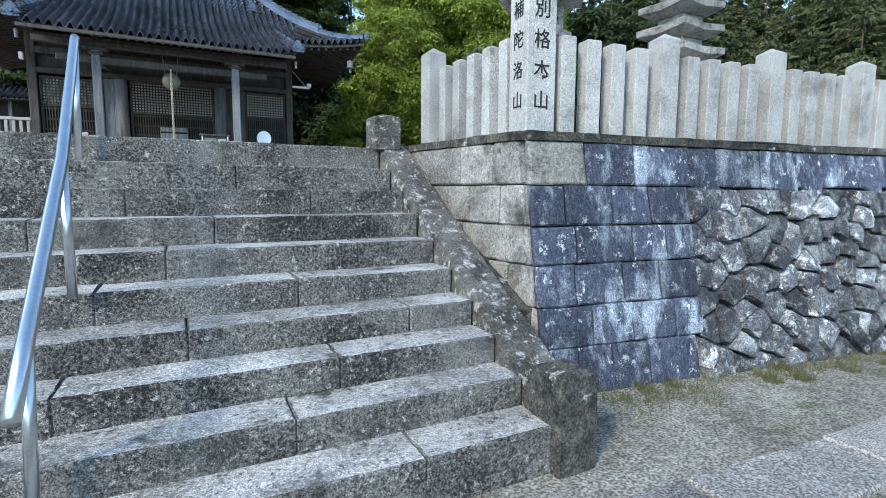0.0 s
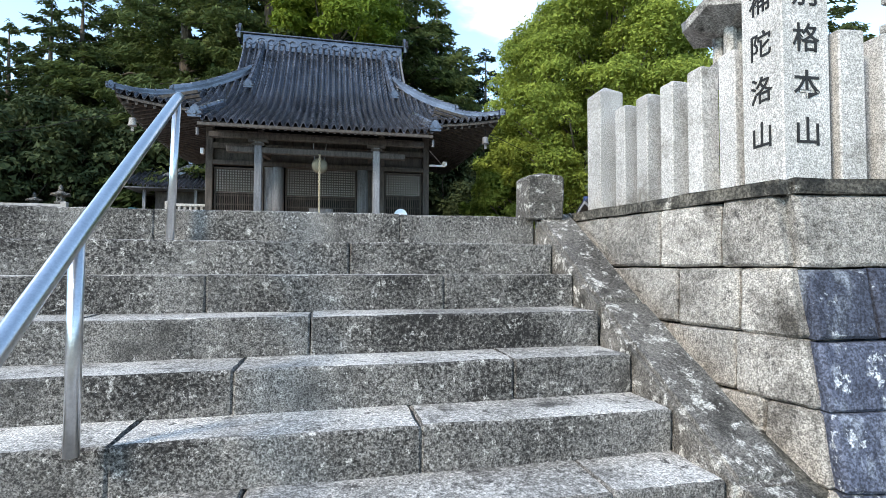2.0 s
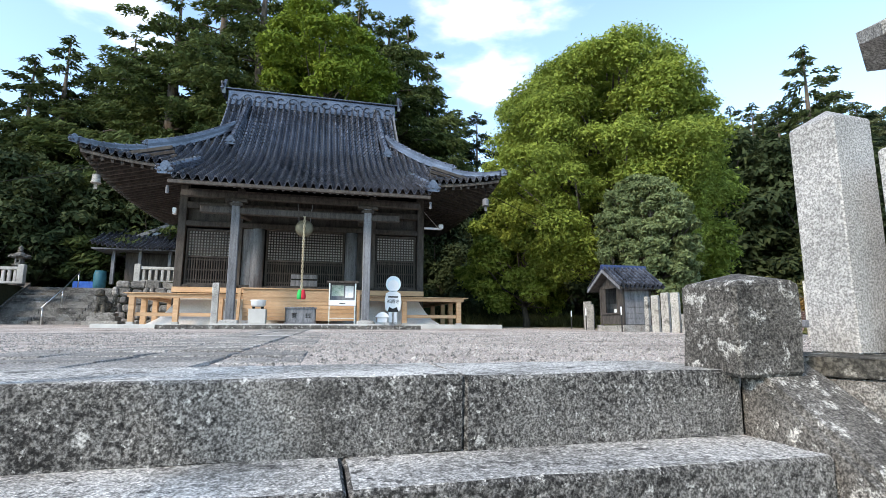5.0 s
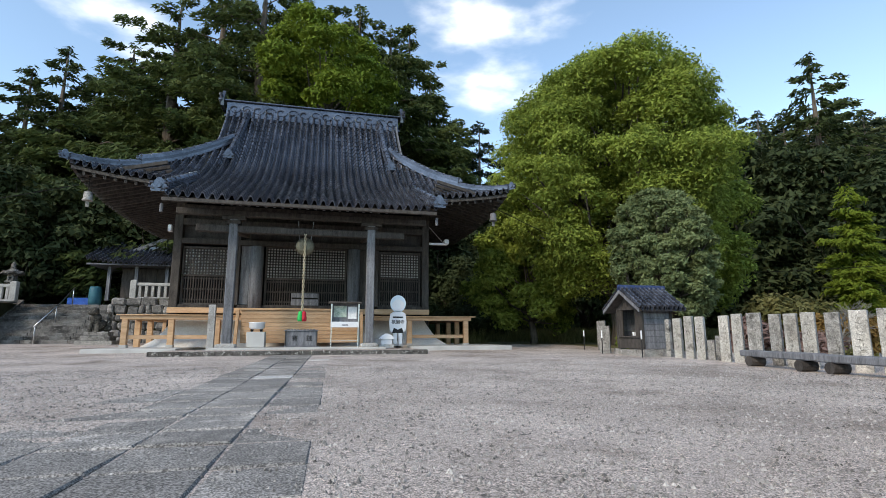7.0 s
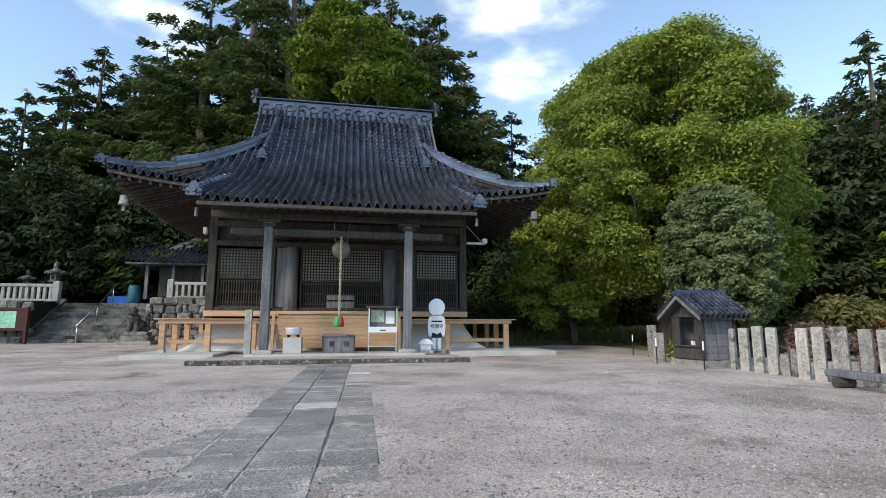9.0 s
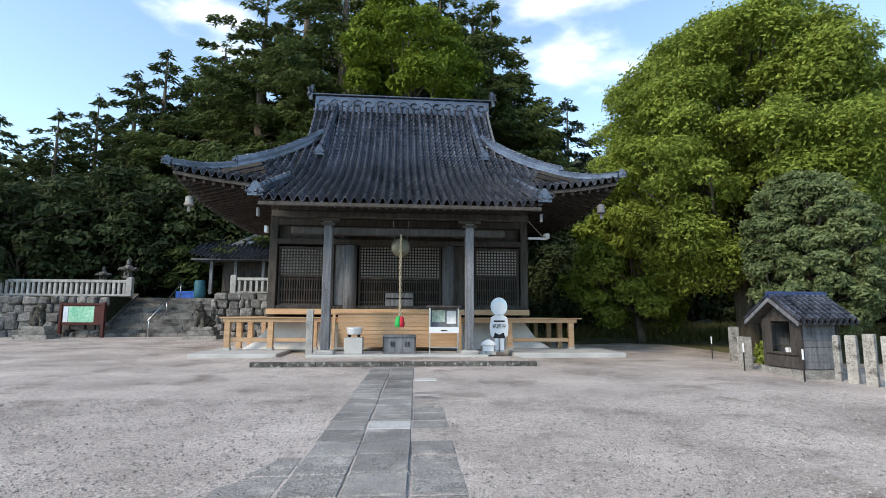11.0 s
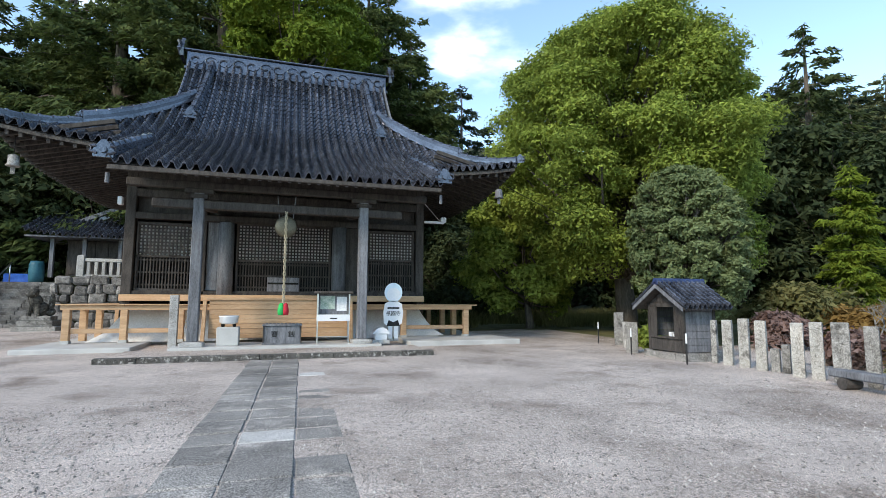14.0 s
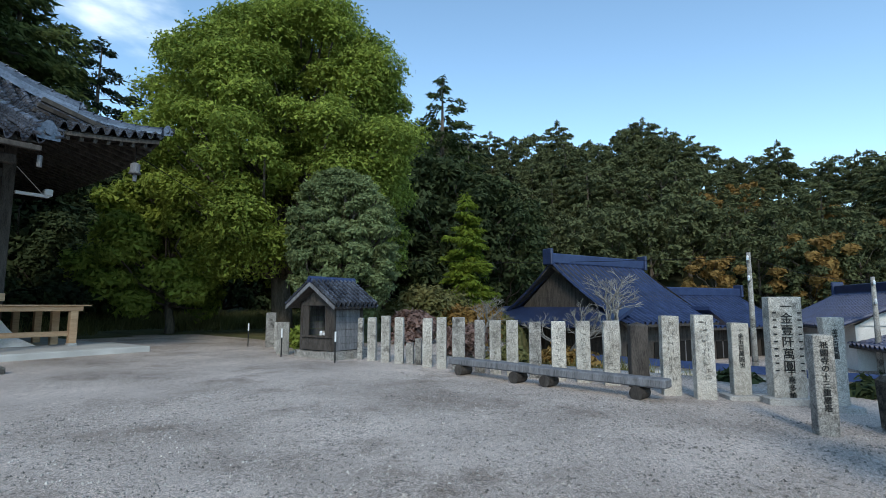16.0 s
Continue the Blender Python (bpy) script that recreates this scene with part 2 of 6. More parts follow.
BLUETILE = mat("blue_roof_tile", (0.014, 0.024, 0.07), (0.035, 0.055, 0.13), 1.5, 0.4, 0.15, 14, per="island", vary=0.2, spec=0.5)
PLASTER = mat("white_plaster", (0.6, 0.59, 0.56), (0.8, 0.79, 0.77), 1.2, 0.9, 0.1, 20, vary=0.03)
CONCRETE = mat("concrete", (0.38, 0.37, 0.35), (0.55, 0.54, 0.51), 2, 0.9, 0.3, 60, vary=0.05)
STEEL = mat("brushed_steel", (0.55, 0.56, 0.58), (0.7, 0.71, 0.72), 8, 0.28, 0.02, 80, metal=1.0, vary=0)
BARK = mat("bark", (0.04, 0.033, 0.027), (0.15, 0.125, 0.1), 4, 0.95, 0.9, 25, stretch=(2, 2, 0.3), vary=0.1)
PALEBARK = mat("pale_bark", (0.16, 0.15, 0.13), (0.34, 0.32, 0.29), 4, 0.95, 0.6, 25, stretch=(2, 2, 0.4))
INK = mat("black_ink", (0.012, 0.012, 0.012), (0.03, 0.03, 0.03), 8, 0.7, 0, 60, vary=0)
# near-black: shade of rooms and openings put into the colour; also dark wires
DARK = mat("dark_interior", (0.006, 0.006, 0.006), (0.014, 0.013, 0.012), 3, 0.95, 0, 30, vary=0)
HILL = mat("forest_floor", (0.02, 0.025, 0.012), (0.06, 0.06, 0.03), 0.6, 1.0, 0.6, 8, vary=0)
GRASS = mat("rough_grass", (0.06, 0.07, 0.025), (0.2, 0.18, 0.08), 1.5, 0.95, 0.8, 30, vary=0)
WHITE = mat("white_paint", (0.72, 0.73, 0.74), (0.82, 0.82, 0.82), 2, 0.5, 0.05, 30, vary=0.02)
L_CAMPHOR = leafmat("camphor_leaf", (0.05, 0.088, 0.015), (0.42, 0.5, 0.1), 0.42)
L_CEDAR = leafmat("cedar_spray", (0.014, 0.026, 0.01), (0.08, 0.105, 0.034), 0.25)
L_OLD = leafmat("old_cedar_spray", (0.022, 0.038, 0.013), (0.13, 0.165, 0.05), 0.3)
L_BRIGHT = leafmat("cedar_bright_spray", (0.06, 0.098, 0.01), (0.23, 0.3, 0.04), 0.3)
L_PINE = leafmat("pine_needles", (0.01, 0.02, 0.012), (0.04, 0.06, 0.03), 0.2)
L_GREY = leafmat("grey_green_leaf", (0.065, 0.098, 0.042), (0.33, 0.39, 0.18), 0.4)
L_DARK = leafmat("broad_dark_leaf", (0.014, 0.026, 0.012), (0.085, 0.11, 0.045), 0.25)
L_HILL = leafmat("hillside_leaf", (0.03, 0.04, 0.018), (0.16, 0.175, 0.08), 0.25)
L_AUTUMN = leafmat("autumn_leaf", (0.16, 0.09, 0.03), (0.46, 0.3, 0.1), 0.35)
L_RED = leafmat("red_leaf", (0.14, 0.08, 0.065), (0.36, 0.25, 0.22), 0.35)
L_GRASS = leafmat("grass_blade", (0.06, 0.07, 0.02), (0.26, 0.24, 0.1), 0.3)


# ---- mesh helpers ----
def link(name, me, material, parent=None, label=""):
    ob = new(name, me)
    if material and not me.materials:
        me.materials.append(material)
    if parent:
        ob.parent = parent
    if label:
        ob["label"] = label
    return ob


def part(name, bm, material, parent=None, label="", smooth=False):
    me = bpy.data.meshes.new(name)
    bm.normal_update()
    bm.to_mesh(me)
    bm.free()
    if smooth:
        me.polygons.foreach_set("use_smooth", [True] * len(me.polygons))
    return link(name, me, material, parent, label)


def raw(name, verts, faces, material, parent=None, label="", smooth=False):
    me = bpy.data.meshes.new(name)
    me.from_pydata([tuple(v) for v in verts], [], faces)
    me.validate()
    if smooth:
        me.polygons.foreach_set("use_smooth", [True] * len(me.polygons))
    return link(name, me, material, parent, label)


def thing(name, label, category, m=None, group=""):
    ob = new(name)
    ob.empty_display_size = 0.1
    if m is not None:
        ob.matrix_world = m
    return tagged(ob, label, category, group)


def bevelled(bm, w):
    if w:
        bmesh.ops.bevel(bm, geom=bm.edges[:], offset=w, segments=1, affect="EDGES")
    return bm


def add_box(bm, x0, x1, y0, y1, z0, z1):
    v = [bm.verts.new(p) for p in ((x0, y0, z0), (x1, y0, z0), (x1, y1, z0), (x0, y1, z0), (x0, y0, z1), (x1, y0, z1), (x1, y1, z1), (x0, y1, z1))]
    for f in ((0, 3, 2, 1), (4, 5, 6, 7), (0, 1, 5, 4), (1, 2, 6, 5), (2, 3, 7, 6), (3, 0, 4, 7)):
        bm.faces.new([v[i] for i in f])
    return v


def box(x0, x1, y0, y1, z0, z1, w=0.0):
    bm = bmesh.new()
    add_box(bm, x0, x1, y0, y1, z0, z1)
    return bevelled(bm, w)


def add_tube(bm, pts, radii, n=8, caps=True):
    pts = [Vector(p) for p in pts]
    rings = []
    for i, p in enumerate(pts):
        d = (pts[min(i + 1, len(pts) - 1)] - pts[max(i - 1, 0)]).normalized()
        a = d.cross(Vector((0, 0, 1)) if abs(d.z) < 0.95 else Vector((0, 1, 0))).normalized()
        b = a.cross(d)
        r = radii[i] if isinstance(radii, (list, tuple)) else radii
        rings.append([bm.verts.new(p + r * (math.cos(k * math.tau / n) * a + math.sin(k * math.tau / n) * b)) for k in range(n)])
    for q, s in zip(rings, rings[1:]):
        for k in range(n):
            bm.faces.new((q[k], q[(k + 1) % n], s[(k + 1) % n], s[k]))
    if caps:
        bm.faces.new(rings[0][::-1])
        bm.faces.new(rings[-1])


def tube(pts, radii, n=8):
    bm = bmesh.new()
    add_tube(bm, pts, radii, n)
    bmesh.ops.recalc_face_normals(bm, faces=bm.faces[:])
    return bm


def add_prism(bm, poly, y0, y1, axis="y"):
    """A solid from a polygon of (a, z) pairs, drawn out along an axis."""
    def at(a, z, t):
        return (a, t, z) if axis == "y" else (t, a, z)
    p = [bm.verts.new(at(a, z, y0)) for a, z in poly]
    q = [bm.verts.new(at(a, z, y1)) for a, z in poly]
    n = len(poly)
    bm.faces.new(p)
    bm.faces.new(q[::-1])
    for i in range(n):
        bm.faces.new((p[i], q[i], q[(i + 1) % n], p[(i + 1) % n]))


def prism(poly, y0, y1, axis="y"):
    bm = bmesh.new()
    add_prism(bm, poly, y0, y1, axis)
    bmesh.ops.recalc_face_normals(bm, faces=bm.faces[:])
    return bm


def add_lathe(bm, prof, n=16, c=(0, 0)):
    rings = [[bm.verts.new((c[0] + r * math.cos(k * math.tau / n), c[1] + r * math.sin(k * math.tau / n), z)) for k in range(n)] for r, z in prof]
    for q, s in zip(rings, rings[1:]):
        for k in range(n):
            bm.faces.new((q[k], q[(k + 1) % n], s[(k + 1) % n], s[k]))
    bm.faces.new(rings[0][::-1])
    bm.faces.new(rings[-1])


def lathe(prof, n=16, c=(0, 0)):
    bm = bmesh.new()
    add_lathe(bm, prof, n, c)
    return bm


def pillar(w, d, h, tip, bevel=0.012):
    """A square stone post with a low pyramid top."""
    bm = bmesh.new()
    b = add_box(bm, -w / 2, w / 2, -d / 2, d / 2, 0, h - tip)
    for f in bm.faces[:]:
        if f.calc_center_median().z > h - tip - 1e-4:
            v = bmesh.ops.poke(bm, faces=[f])["verts"][0]
            v.co.z = h
    return bevelled(bm, bevel)


def rough(bm, amount, scale=3.0, seed=0.0):
    for v in bm.verts:
        v.co += noise.noise_vector(v.co * scale + Vector((seed, seed * 2, -seed))) * amount
    return bm


def glyphs(text, size, m, parent, material, spacing=1.0, name="inscription", depth=0.003):
    """Characters one below another, facing -y of the pose m, centred on it at the top."""
    cu = bpy.data.curves.new(name, "FONT")
    cu.body, cu.size, cu.align_x, cu.align_y = "\n".join(text), size, "CENTER", "TOP"
    cu.space_line, cu.extrude, cu.offset = spacing, depth, size * 0.005
    cu.materials.append(material)
    ob = new(name, cu)
    ob.parent = parent
    ob.matrix_local = m @ pose(0, 0, 0, 90, 0, 0)
    return ob


def gz(y):
    """Height of the courtyard, which rises gently to the hall."""
    return 0.01 * max(0.0, min(y, 30.0))


# ---- ground ----
def hill_height(x, y):
    """Wooded hills round the place: behind the hall, to the west, and across the valley to the east."""
    h = 0.0
    h += 11 * max(0.0, min(1.0, (y - 44) / 40)) ** 1.2 * (1 - max(0.0, min(1.0, (x - 30) / 40)))
    h += 10 * max(0.0, min(1.0, (-x - 30) / 40))
    e = math.hypot(x + 1.5, y - 2)
    side = max(0.0, min(1.0, (x - 10) / 25))
    low = 1 - 0.3 * max(0.0, min(1.0, (math.degrees(math.atan2(x + 1.5, y - 2)) - 76) / 16))
    h += 26 * max(0.0, min(1.0, (e - 56) / 40)) * side * low
    return h


def ground_sheet():
    xs = [-900, -400] + [-160 + 8 * i for i in range(48)] + [400, 900]
    ys = [-900, -400, -150, -60, -30] + [-15 + 6 * i for i in range(36)] + [400, 900]
    verts = [(x, y, -1.9 + hill_height(max(-160, min(220, x)), max(-60, min(200, y)))) for y in ys for x in xs]
    nx = len(xs)
    faces = [(j * nx + i, j * nx + i + 1, (j + 1) * nx + i + 1, (j + 1) * nx + i) for j in range(len(ys) - 1) for i in range(nx - 1)]
    sheet_ob = raw("ground", verts, faces, EARTH, smooth=True)
    sheet_ob.data.materials.append(HILL)
    for p in sheet_ob.data.polygons:
        c = p.center
        if c.y > 24 or c.x < -26 or c.x > 46 or c.z > -1.2:
            p.material_index = 1
    return tagged(sheet_ob, "brown earth and gravel ground below the terrace", "ground", kind="structure")


ground_sheet()


def terrace():
    """The raised gravel courtyard."""
    def edge_x(y):
        return 9.6 if y < 11.5 else min(30.0, 9.6 + (y - 11.5) * 4)
    ys = [0.02 + 0.75 * i for i in range(60)]
    nx = 60
    verts, faces = [], []
    for y in ys:
        x1 = edge_x(y)
        for i in range(nx + 1):
            x = -34 + (x1 + 34) * i / nx
            verts.append((x, y, gz(y) - 0.012 + 0.02 * noise.noise(Vector((x * 0.35, y * 0.35, 1)))))
    for j in range(len(ys) - 1):
        for i in range(nx):
            a = j * (nx + 1) + i
            faces.append((a, a + 1, a + nx + 2, a + nx + 1))
    base = len(verts)
    for j in range(len(ys)):
        verts.append((edge_x(ys[j]) + 0.5, ys[j], -2.0))
        if j:
            a = j * (nx + 1) + nx
            faces.append((a - nx - 1, base + j - 1, base + j, a))
    yard = raw("ground_courtyard", verts, faces, GRAVEL, smooth=True)
    yard.data.materials.append(GRASS)
    yard.data.materials.append(HILL)
    for p in yard.data.polygons:
        c = p.center
        if c.y > 33 or (c.x < -25 and c.y > 20):
            p.material_index = 2
        elif (c.x > 4.5 and c.y > 22.5 + 0.5 * math.sin(c.x)) or c.x > 9.3 and c.y > 14:
            p.material_index = 1
    return tagged(yard, "pale trampled gravel courtyard before the temple hall", "courtyard", kind="structure")


terrace()
# the corner of the terrace beside the stair
raw("ground_corner", [(0.45, 0.02, 0.08), (9.9, 0.02, 0.06), (9.9, -2.7, 0.06), (0.7, -1.5, 0.08)], [(0, 3, 2, 1)], GRAVEL)
tagged(bpy.data.objects["ground_corner"], "gravel ground behind the stone fence", "ground", kind="structure")

# ---- stone stair ----
EDGES = [(0.0, 0.07), (-0.31, -0.145), (-0.62, -0.345), (-0.93, -0.545), (-1.24, -0.735), (-1.55, -0.922), (-1.86, -1.105), (-2.16, -1.275), (-2.46, -1.45), (-2.76, -1.63)]
JOINTS = [(-3.75, -2.55, -0.98), (-2.9, -1.34), (-3.3, -2.1, -0.8), (-2.6, -1.55), (-3.0, -1.85, -0.6), (-2.2, -1.1), (-3.1, -1.75, -0.45), (-2.3, -1.0), (-2.95, -1.3), (-2.4, -0.75)]
stair = thing("stone_stair", "broad worn grey granite stair up to the courtyard", "stair")
tagged(stair, kind="structure")
for i, (y, z) in enumerate(EDGES):
    zb = EDGES[i + 1][1] - 0.01 if i < 9 else -1.95
    cuts = [-8.2, -6.9 + 0.3 * (i % 3), -5.3 + 0.25 * (i % 4), *JOINTS[i], 0.02]
    for a, b in zip(cuts, cuts[1:]):
        bm = bmesh.new()
        add_box(bm, a + 0.001, b - 0.001, y, y + (0.42 if i else 0.5), zb, z)
        bmesh.ops.bevel(bm, geom=bm.edges[:], offset=0.01, segments=1, affect="EDGES")
        bmesh.ops.subdivide_edges(bm, edges=[e for e in bm.edges if e.calc_length() > 0.3], cuts=14)
        rough(bm, 0.006, 3.0, i + a)
        rough(bm, 0.005, 16, a)
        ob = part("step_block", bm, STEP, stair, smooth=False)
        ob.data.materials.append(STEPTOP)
        # upward faces get the paler tone, painting in the skylight on the treads
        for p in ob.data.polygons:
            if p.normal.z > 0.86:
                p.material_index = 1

# slanted kerb stones beside the stair, and its end posts
def kerb(side):
    t = thing("stair_kerb", "slanting lichen-spotted granite kerb along the stair", "kerb")
    tagged(t, kind="structure")
    x0, x1 = (0.03, 0.33) if side > 0 else (-8.6, -8.2)
    cuts = [(0.05, 0.12), (-0.9, -0.49), (-1.9, -1.1), (-2.62, -1.54)]
    for (ya, za), (yb, zb) in zip(cuts, cuts[1:]):
        bm = prism([(ya - 0.006, za), (yb + 0.006, zb), (yb + 0.006, zb - 0.75), (ya - 0.006, za - 0.75)], x0, x1, "x")
        bmesh.ops.bevel(bm, geom=bm.edges[:], offset=0.025, segments=2, affect="EDGES")
        bmesh.ops.subdivide_edges(bm, edges=[e for e in bm.edges if e.calc_length() > 0.3], cuts=5)
        part("kerb_stone", rough(bm, 0.014, 4, ya), CURB, t)


for s in (1, -1):
    kerb(s)


part("kerb_bed", prism([(0.05, -0.12), (-1.75, -1.25), (-1.75, -2.0), (0.05, -2.0)], 0.3, 0.7, "x"), DARKCAP, stair)


def stone_post(x, y, z, w, h, tip, label, material=CURB):
    bm = pillar(w, w, h, tip, 0.012)
    bmesh.ops.subdivide_edges(bm, edges=[e for e in bm.edges if e.calc_length() > 0.2], cuts=3)
    ob = part("stone_post", rough(bm, 0.012, 5, x + y), material)
    ob.matrix_world = pose(x, y, z)
    return tagged(ob, label, "stone post")


stone_post(0.085, 0.06, 0.05, 0.275, 0.36, 0.04, "squat lichen-grey granite post at the top of the stair")
stone_post(0.13, -2.7, -1.92, 0.27, 0.63, 0.06, "squat mossy granite post at the foot of the stair", DARKCAP)


# steel handrail in the middle of the stair
def handrail(name, pts_foot, rise, label, r=0.028, mt=None):
    t = thing(name, label, "handrail")
    mt = mt or STEEL
    tops = [(x, y, z + rise) for x, y, z in pts_foot]
    d = Vector(tops[-1]) - Vector(tops[0])
    e = d.normalized() * 0.12
    part("rail", tube([Vector(tops[0]) - e, *tops[1:-1], Vector(tops[-1]) + e], r, 12), mt, t, smooth=True)
    for f, q in zip(pts_foot, tops):
        part("post", tube([f, q], r * 0.85, 12), mt, t, smooth=True)
    return t


rail = thing("handrail", "brushed steel handrail up the middle of the stair", "handrail")
part("rail", tube([(-2.27, -2.82, -1.11), (-2.275, -2.55, -0.91), (-2.28, -1.62, -0.2), (-2.405, -0.09, 0.755), (-2.41, -0.03, 0.785)], 0.03, 14), STEEL, rail, smooth=True)
for foot, top in (((-2.3, -2.55, -1.635), (-2.275, -2.55, -0.92)), ((-2.28, -1.62, -0.925), (-2.28, -1.62, -0.21)), ((-2.43, -0.09, -0.15), (-2.405, -0.09, 0.75))):
    part("post", tube([foot, top], 0.024, 14), STEEL, rail, smooth=True)



# ---- retaining wall with stone fence ----
A = Vector((0.66, -1.55))
DIR = Vector((1.0, -0.13)).normalized()
TOPZ, BASEZ = 0.05, -1.93
LEAN = 0.2


def front(u, z, out=0.0):
    """A point of the front wall: u metres along it, at height z."""
    p = A + DIR * u
    nrm = Vector((DIR.y, -DIR.x))
    p = p + nrm * ((TOPZ - z) * LEAN + out)
    return Vector((p.x, p.y, z))


def wall_block(quad, out, material, parent, name="wall_stone", depth=0.16, wob=0.012, seed=0.0):
    """A stone with a pillowed face from the corners (u, z) in order."""
    n = len(quad)
    cu, cz = sum(q[0] for q in quad) / n, sum(q[1] for q in quad) / n
    bm = bmesh.new()
    rings = []
    for k, o in ((1.0, -depth), (1.0, out * 0.2), (0.9, out * 0.85), (0.5, out)):
        rings.append([bm.verts.new(front(cu + (u - cu) * k, cz + (z - cz) * k, o)) for u, z in quad])
    for a, b in zip(rings, rings[1:]):
        for i in range(n):
            bm.faces.new((a[i], a[(i + 1) % n], b[(i + 1) % n], b[i]))
    bm.faces.new(rings[-1])
    bmesh.ops.recalc_face_normals(bm, faces=bm.faces[:])
    bmesh.ops.subdivide_edges(bm, edges=[e for e in bm.edges if e.calc_length() > 0.18], cuts=2)
    return part(name, rough(bm, wob, 4, seed), material, parent)


wall = thing("wall_retaining", "battered stone retaining wall, squared blocks turning to lichen-spotted rubble", "retaining wall")
tagged(wall, kind="structure")
back = bmesh.new()
vs = [back.verts.new(p) for p in (front(0.05, TOPZ, -0.08), front(14, TOPZ, -0.08), front(14, BASEZ, -0.08), front(0.05, BASEZ, -0.08))]
back.faces.new(vs)
part("wall_core", back, DARKCAP, wall)
rnd = random.Random(4)
courses = [0.05, -0.3, -0.62, -0.92, -1.24, -1.55, -1.93]
ENDS = [8.0, 1.95, 1.85, 1.7, 1.6, 1.5]
for c, (z1, z0) in enumerate(zip(courses, courses[1:])):
    u = 0.0
    end = ENDS[c]
    while u < end - 0.05:
        w = rnd.uniform(0.3, 0.55) if c else rnd.uniform(0.45, 0.8)
        if end - u - w < 0.2:
            w = end - u
        if c == 0 and u > 1.5:
            w = rnd.uniform(0.3, 0.6)
        q = [(u + 0.004, z0 + 0.005), (u + w - 0.004, z0 + 0.005 + (rnd.uniform(-0.13, 0.03) if c == 0 and u > 1.3 else 0)), (u + w - 0.004, z1 - 0.005), (u + 0.004, z1 - 0.005)]
        wall_block(q, 0.022, WALLS if c == 0 and u == 0 else WALLF, wall, "ashlar_block", seed=u + c)
        u += w


def clip(poly, p, q):
    """The part of a polygon nearer to p than to q."""
    mx, mz, dx, dz = (p[0] + q[0]) / 2, (p[1] + q[1]) / 2, q[0] - p[0], q[1] - p[1]
    side = [(a[0] - mx) * dx + (a[1] - mz) * dz for a in poly]
    out = []
    for i, a in enumerate(poly):
        b, sa, sb = poly[(i + 1) % len(poly)], side[i], side[(i + 1) % len(poly)]
        if sa <= 0:
            out.append(a)
        if sa * sb < 0:
            f = sa / (sa - sb)
            out.append((a[0] + (b[0] - a[0]) * f, a[1] + (b[1] - a[1]) * f))
    return out


def rubble_cells(u0, u1, z0, z1, seed, size=0.26):
    """Irregular close-fitting stones: the cells of scattered centres."""
    r = random.Random(seed)
    pts = []
    while len(pts) < (u1 - u0) * (z1 - z0) / (size * size * 0.85):
        best = max(((r.uniform(u0, u1), r.uniform(z0, z1)) for _ in range(6)), key=lambda c: min([math.hypot(c[0] - p[0], c[1] - p[1]) for p in pts] or [9]))
        pts.append(best)
    out = []
    for p in pts:
        poly = [(u0, z0), (u1, z0), (u1, z1), (u0, z1)]
        for q in pts:
            if q is not p and math.hypot(q[0] - p[0], q[1] - p[1]) < size * 4 and len(poly) > 2:
                poly = clip(poly, p, q)
        if len(poly) < 3:
            continue
        cu, cz = sum(a[0] for a in poly) / len(poly), sum(a[1] for a in poly) / len(poly)
        out.append([(cu + (a[0] - cu) * 0.89, cz + (a[1] - cz) * 0.89) for a in poly])
    return out


for i, poly in enumerate(rubble_cells(1.55, 6.2, -1.93, -0.31, 7, 0.25)):
    wall_block(poly, rnd.uniform(0.03, 0.11), RUBBLE, wall, "rubble_stone", seed=i * 0.7, wob=0.012)
for i, poly in enumerate(rubble_cells(6.2, 13.5, -1.93, -0.31, 8, 0.42)):
    wall_block(poly, 0.05, RUBBLE, wall, "rubble_stone", seed=i * 0.7, wob=0.014)

# the face towards the stair, of squared stones, coloured pale as the lit side
flank = thing("wall_flank", "pale weathered squared stones of the wall beside the stair", "stone wall")
tagged(flank, kind="structure")
for c, (z1, z0) in enumerate(zip(courses, courses[1:])):
    y = -1.5 - LEAN * (TOPZ - (z0 + z1) / 2) - 0.02
    k = 0
    while y < 0.1:
        w = rnd.uniform(0.35, 0.6) * (0.75 if k == 0 else 1)
        y2 = min(y + w, 0.25)
        x = 0.63 - 0.17 * (y + 1.5) - 0.03 * (TOPZ - z1)
        bm = box(x - 0.03, x + 0.3, y + 0.004, y2 - 0.004, z0 + 0.004, z1 - 0.004)
        for v in bm.verts:
            if v.co.x < x:
                v.co.x -= 0.03 * (z1 - v.co.z)
            v.co.x -= 0.17 * (v.co.y - y)
            if k == 0 and v.co.y < y + 0.1:
                v.co.y += LEAN * (v.co.z - (z0 + z1) / 2)
        bmesh.ops.bevel(bm, geom=bm.edges[:], offset=0.015, segments=1, affect="EDGES")
        bmesh.ops.subdivide_edges(bm, edges=[e for e in bm.edges if e.calc_length() > 0.15], cuts=3)
        part("ashlar_block", rough(bm, 0.012, 5, y + c), WALLS, flank)
        y, k = y2, k + 1

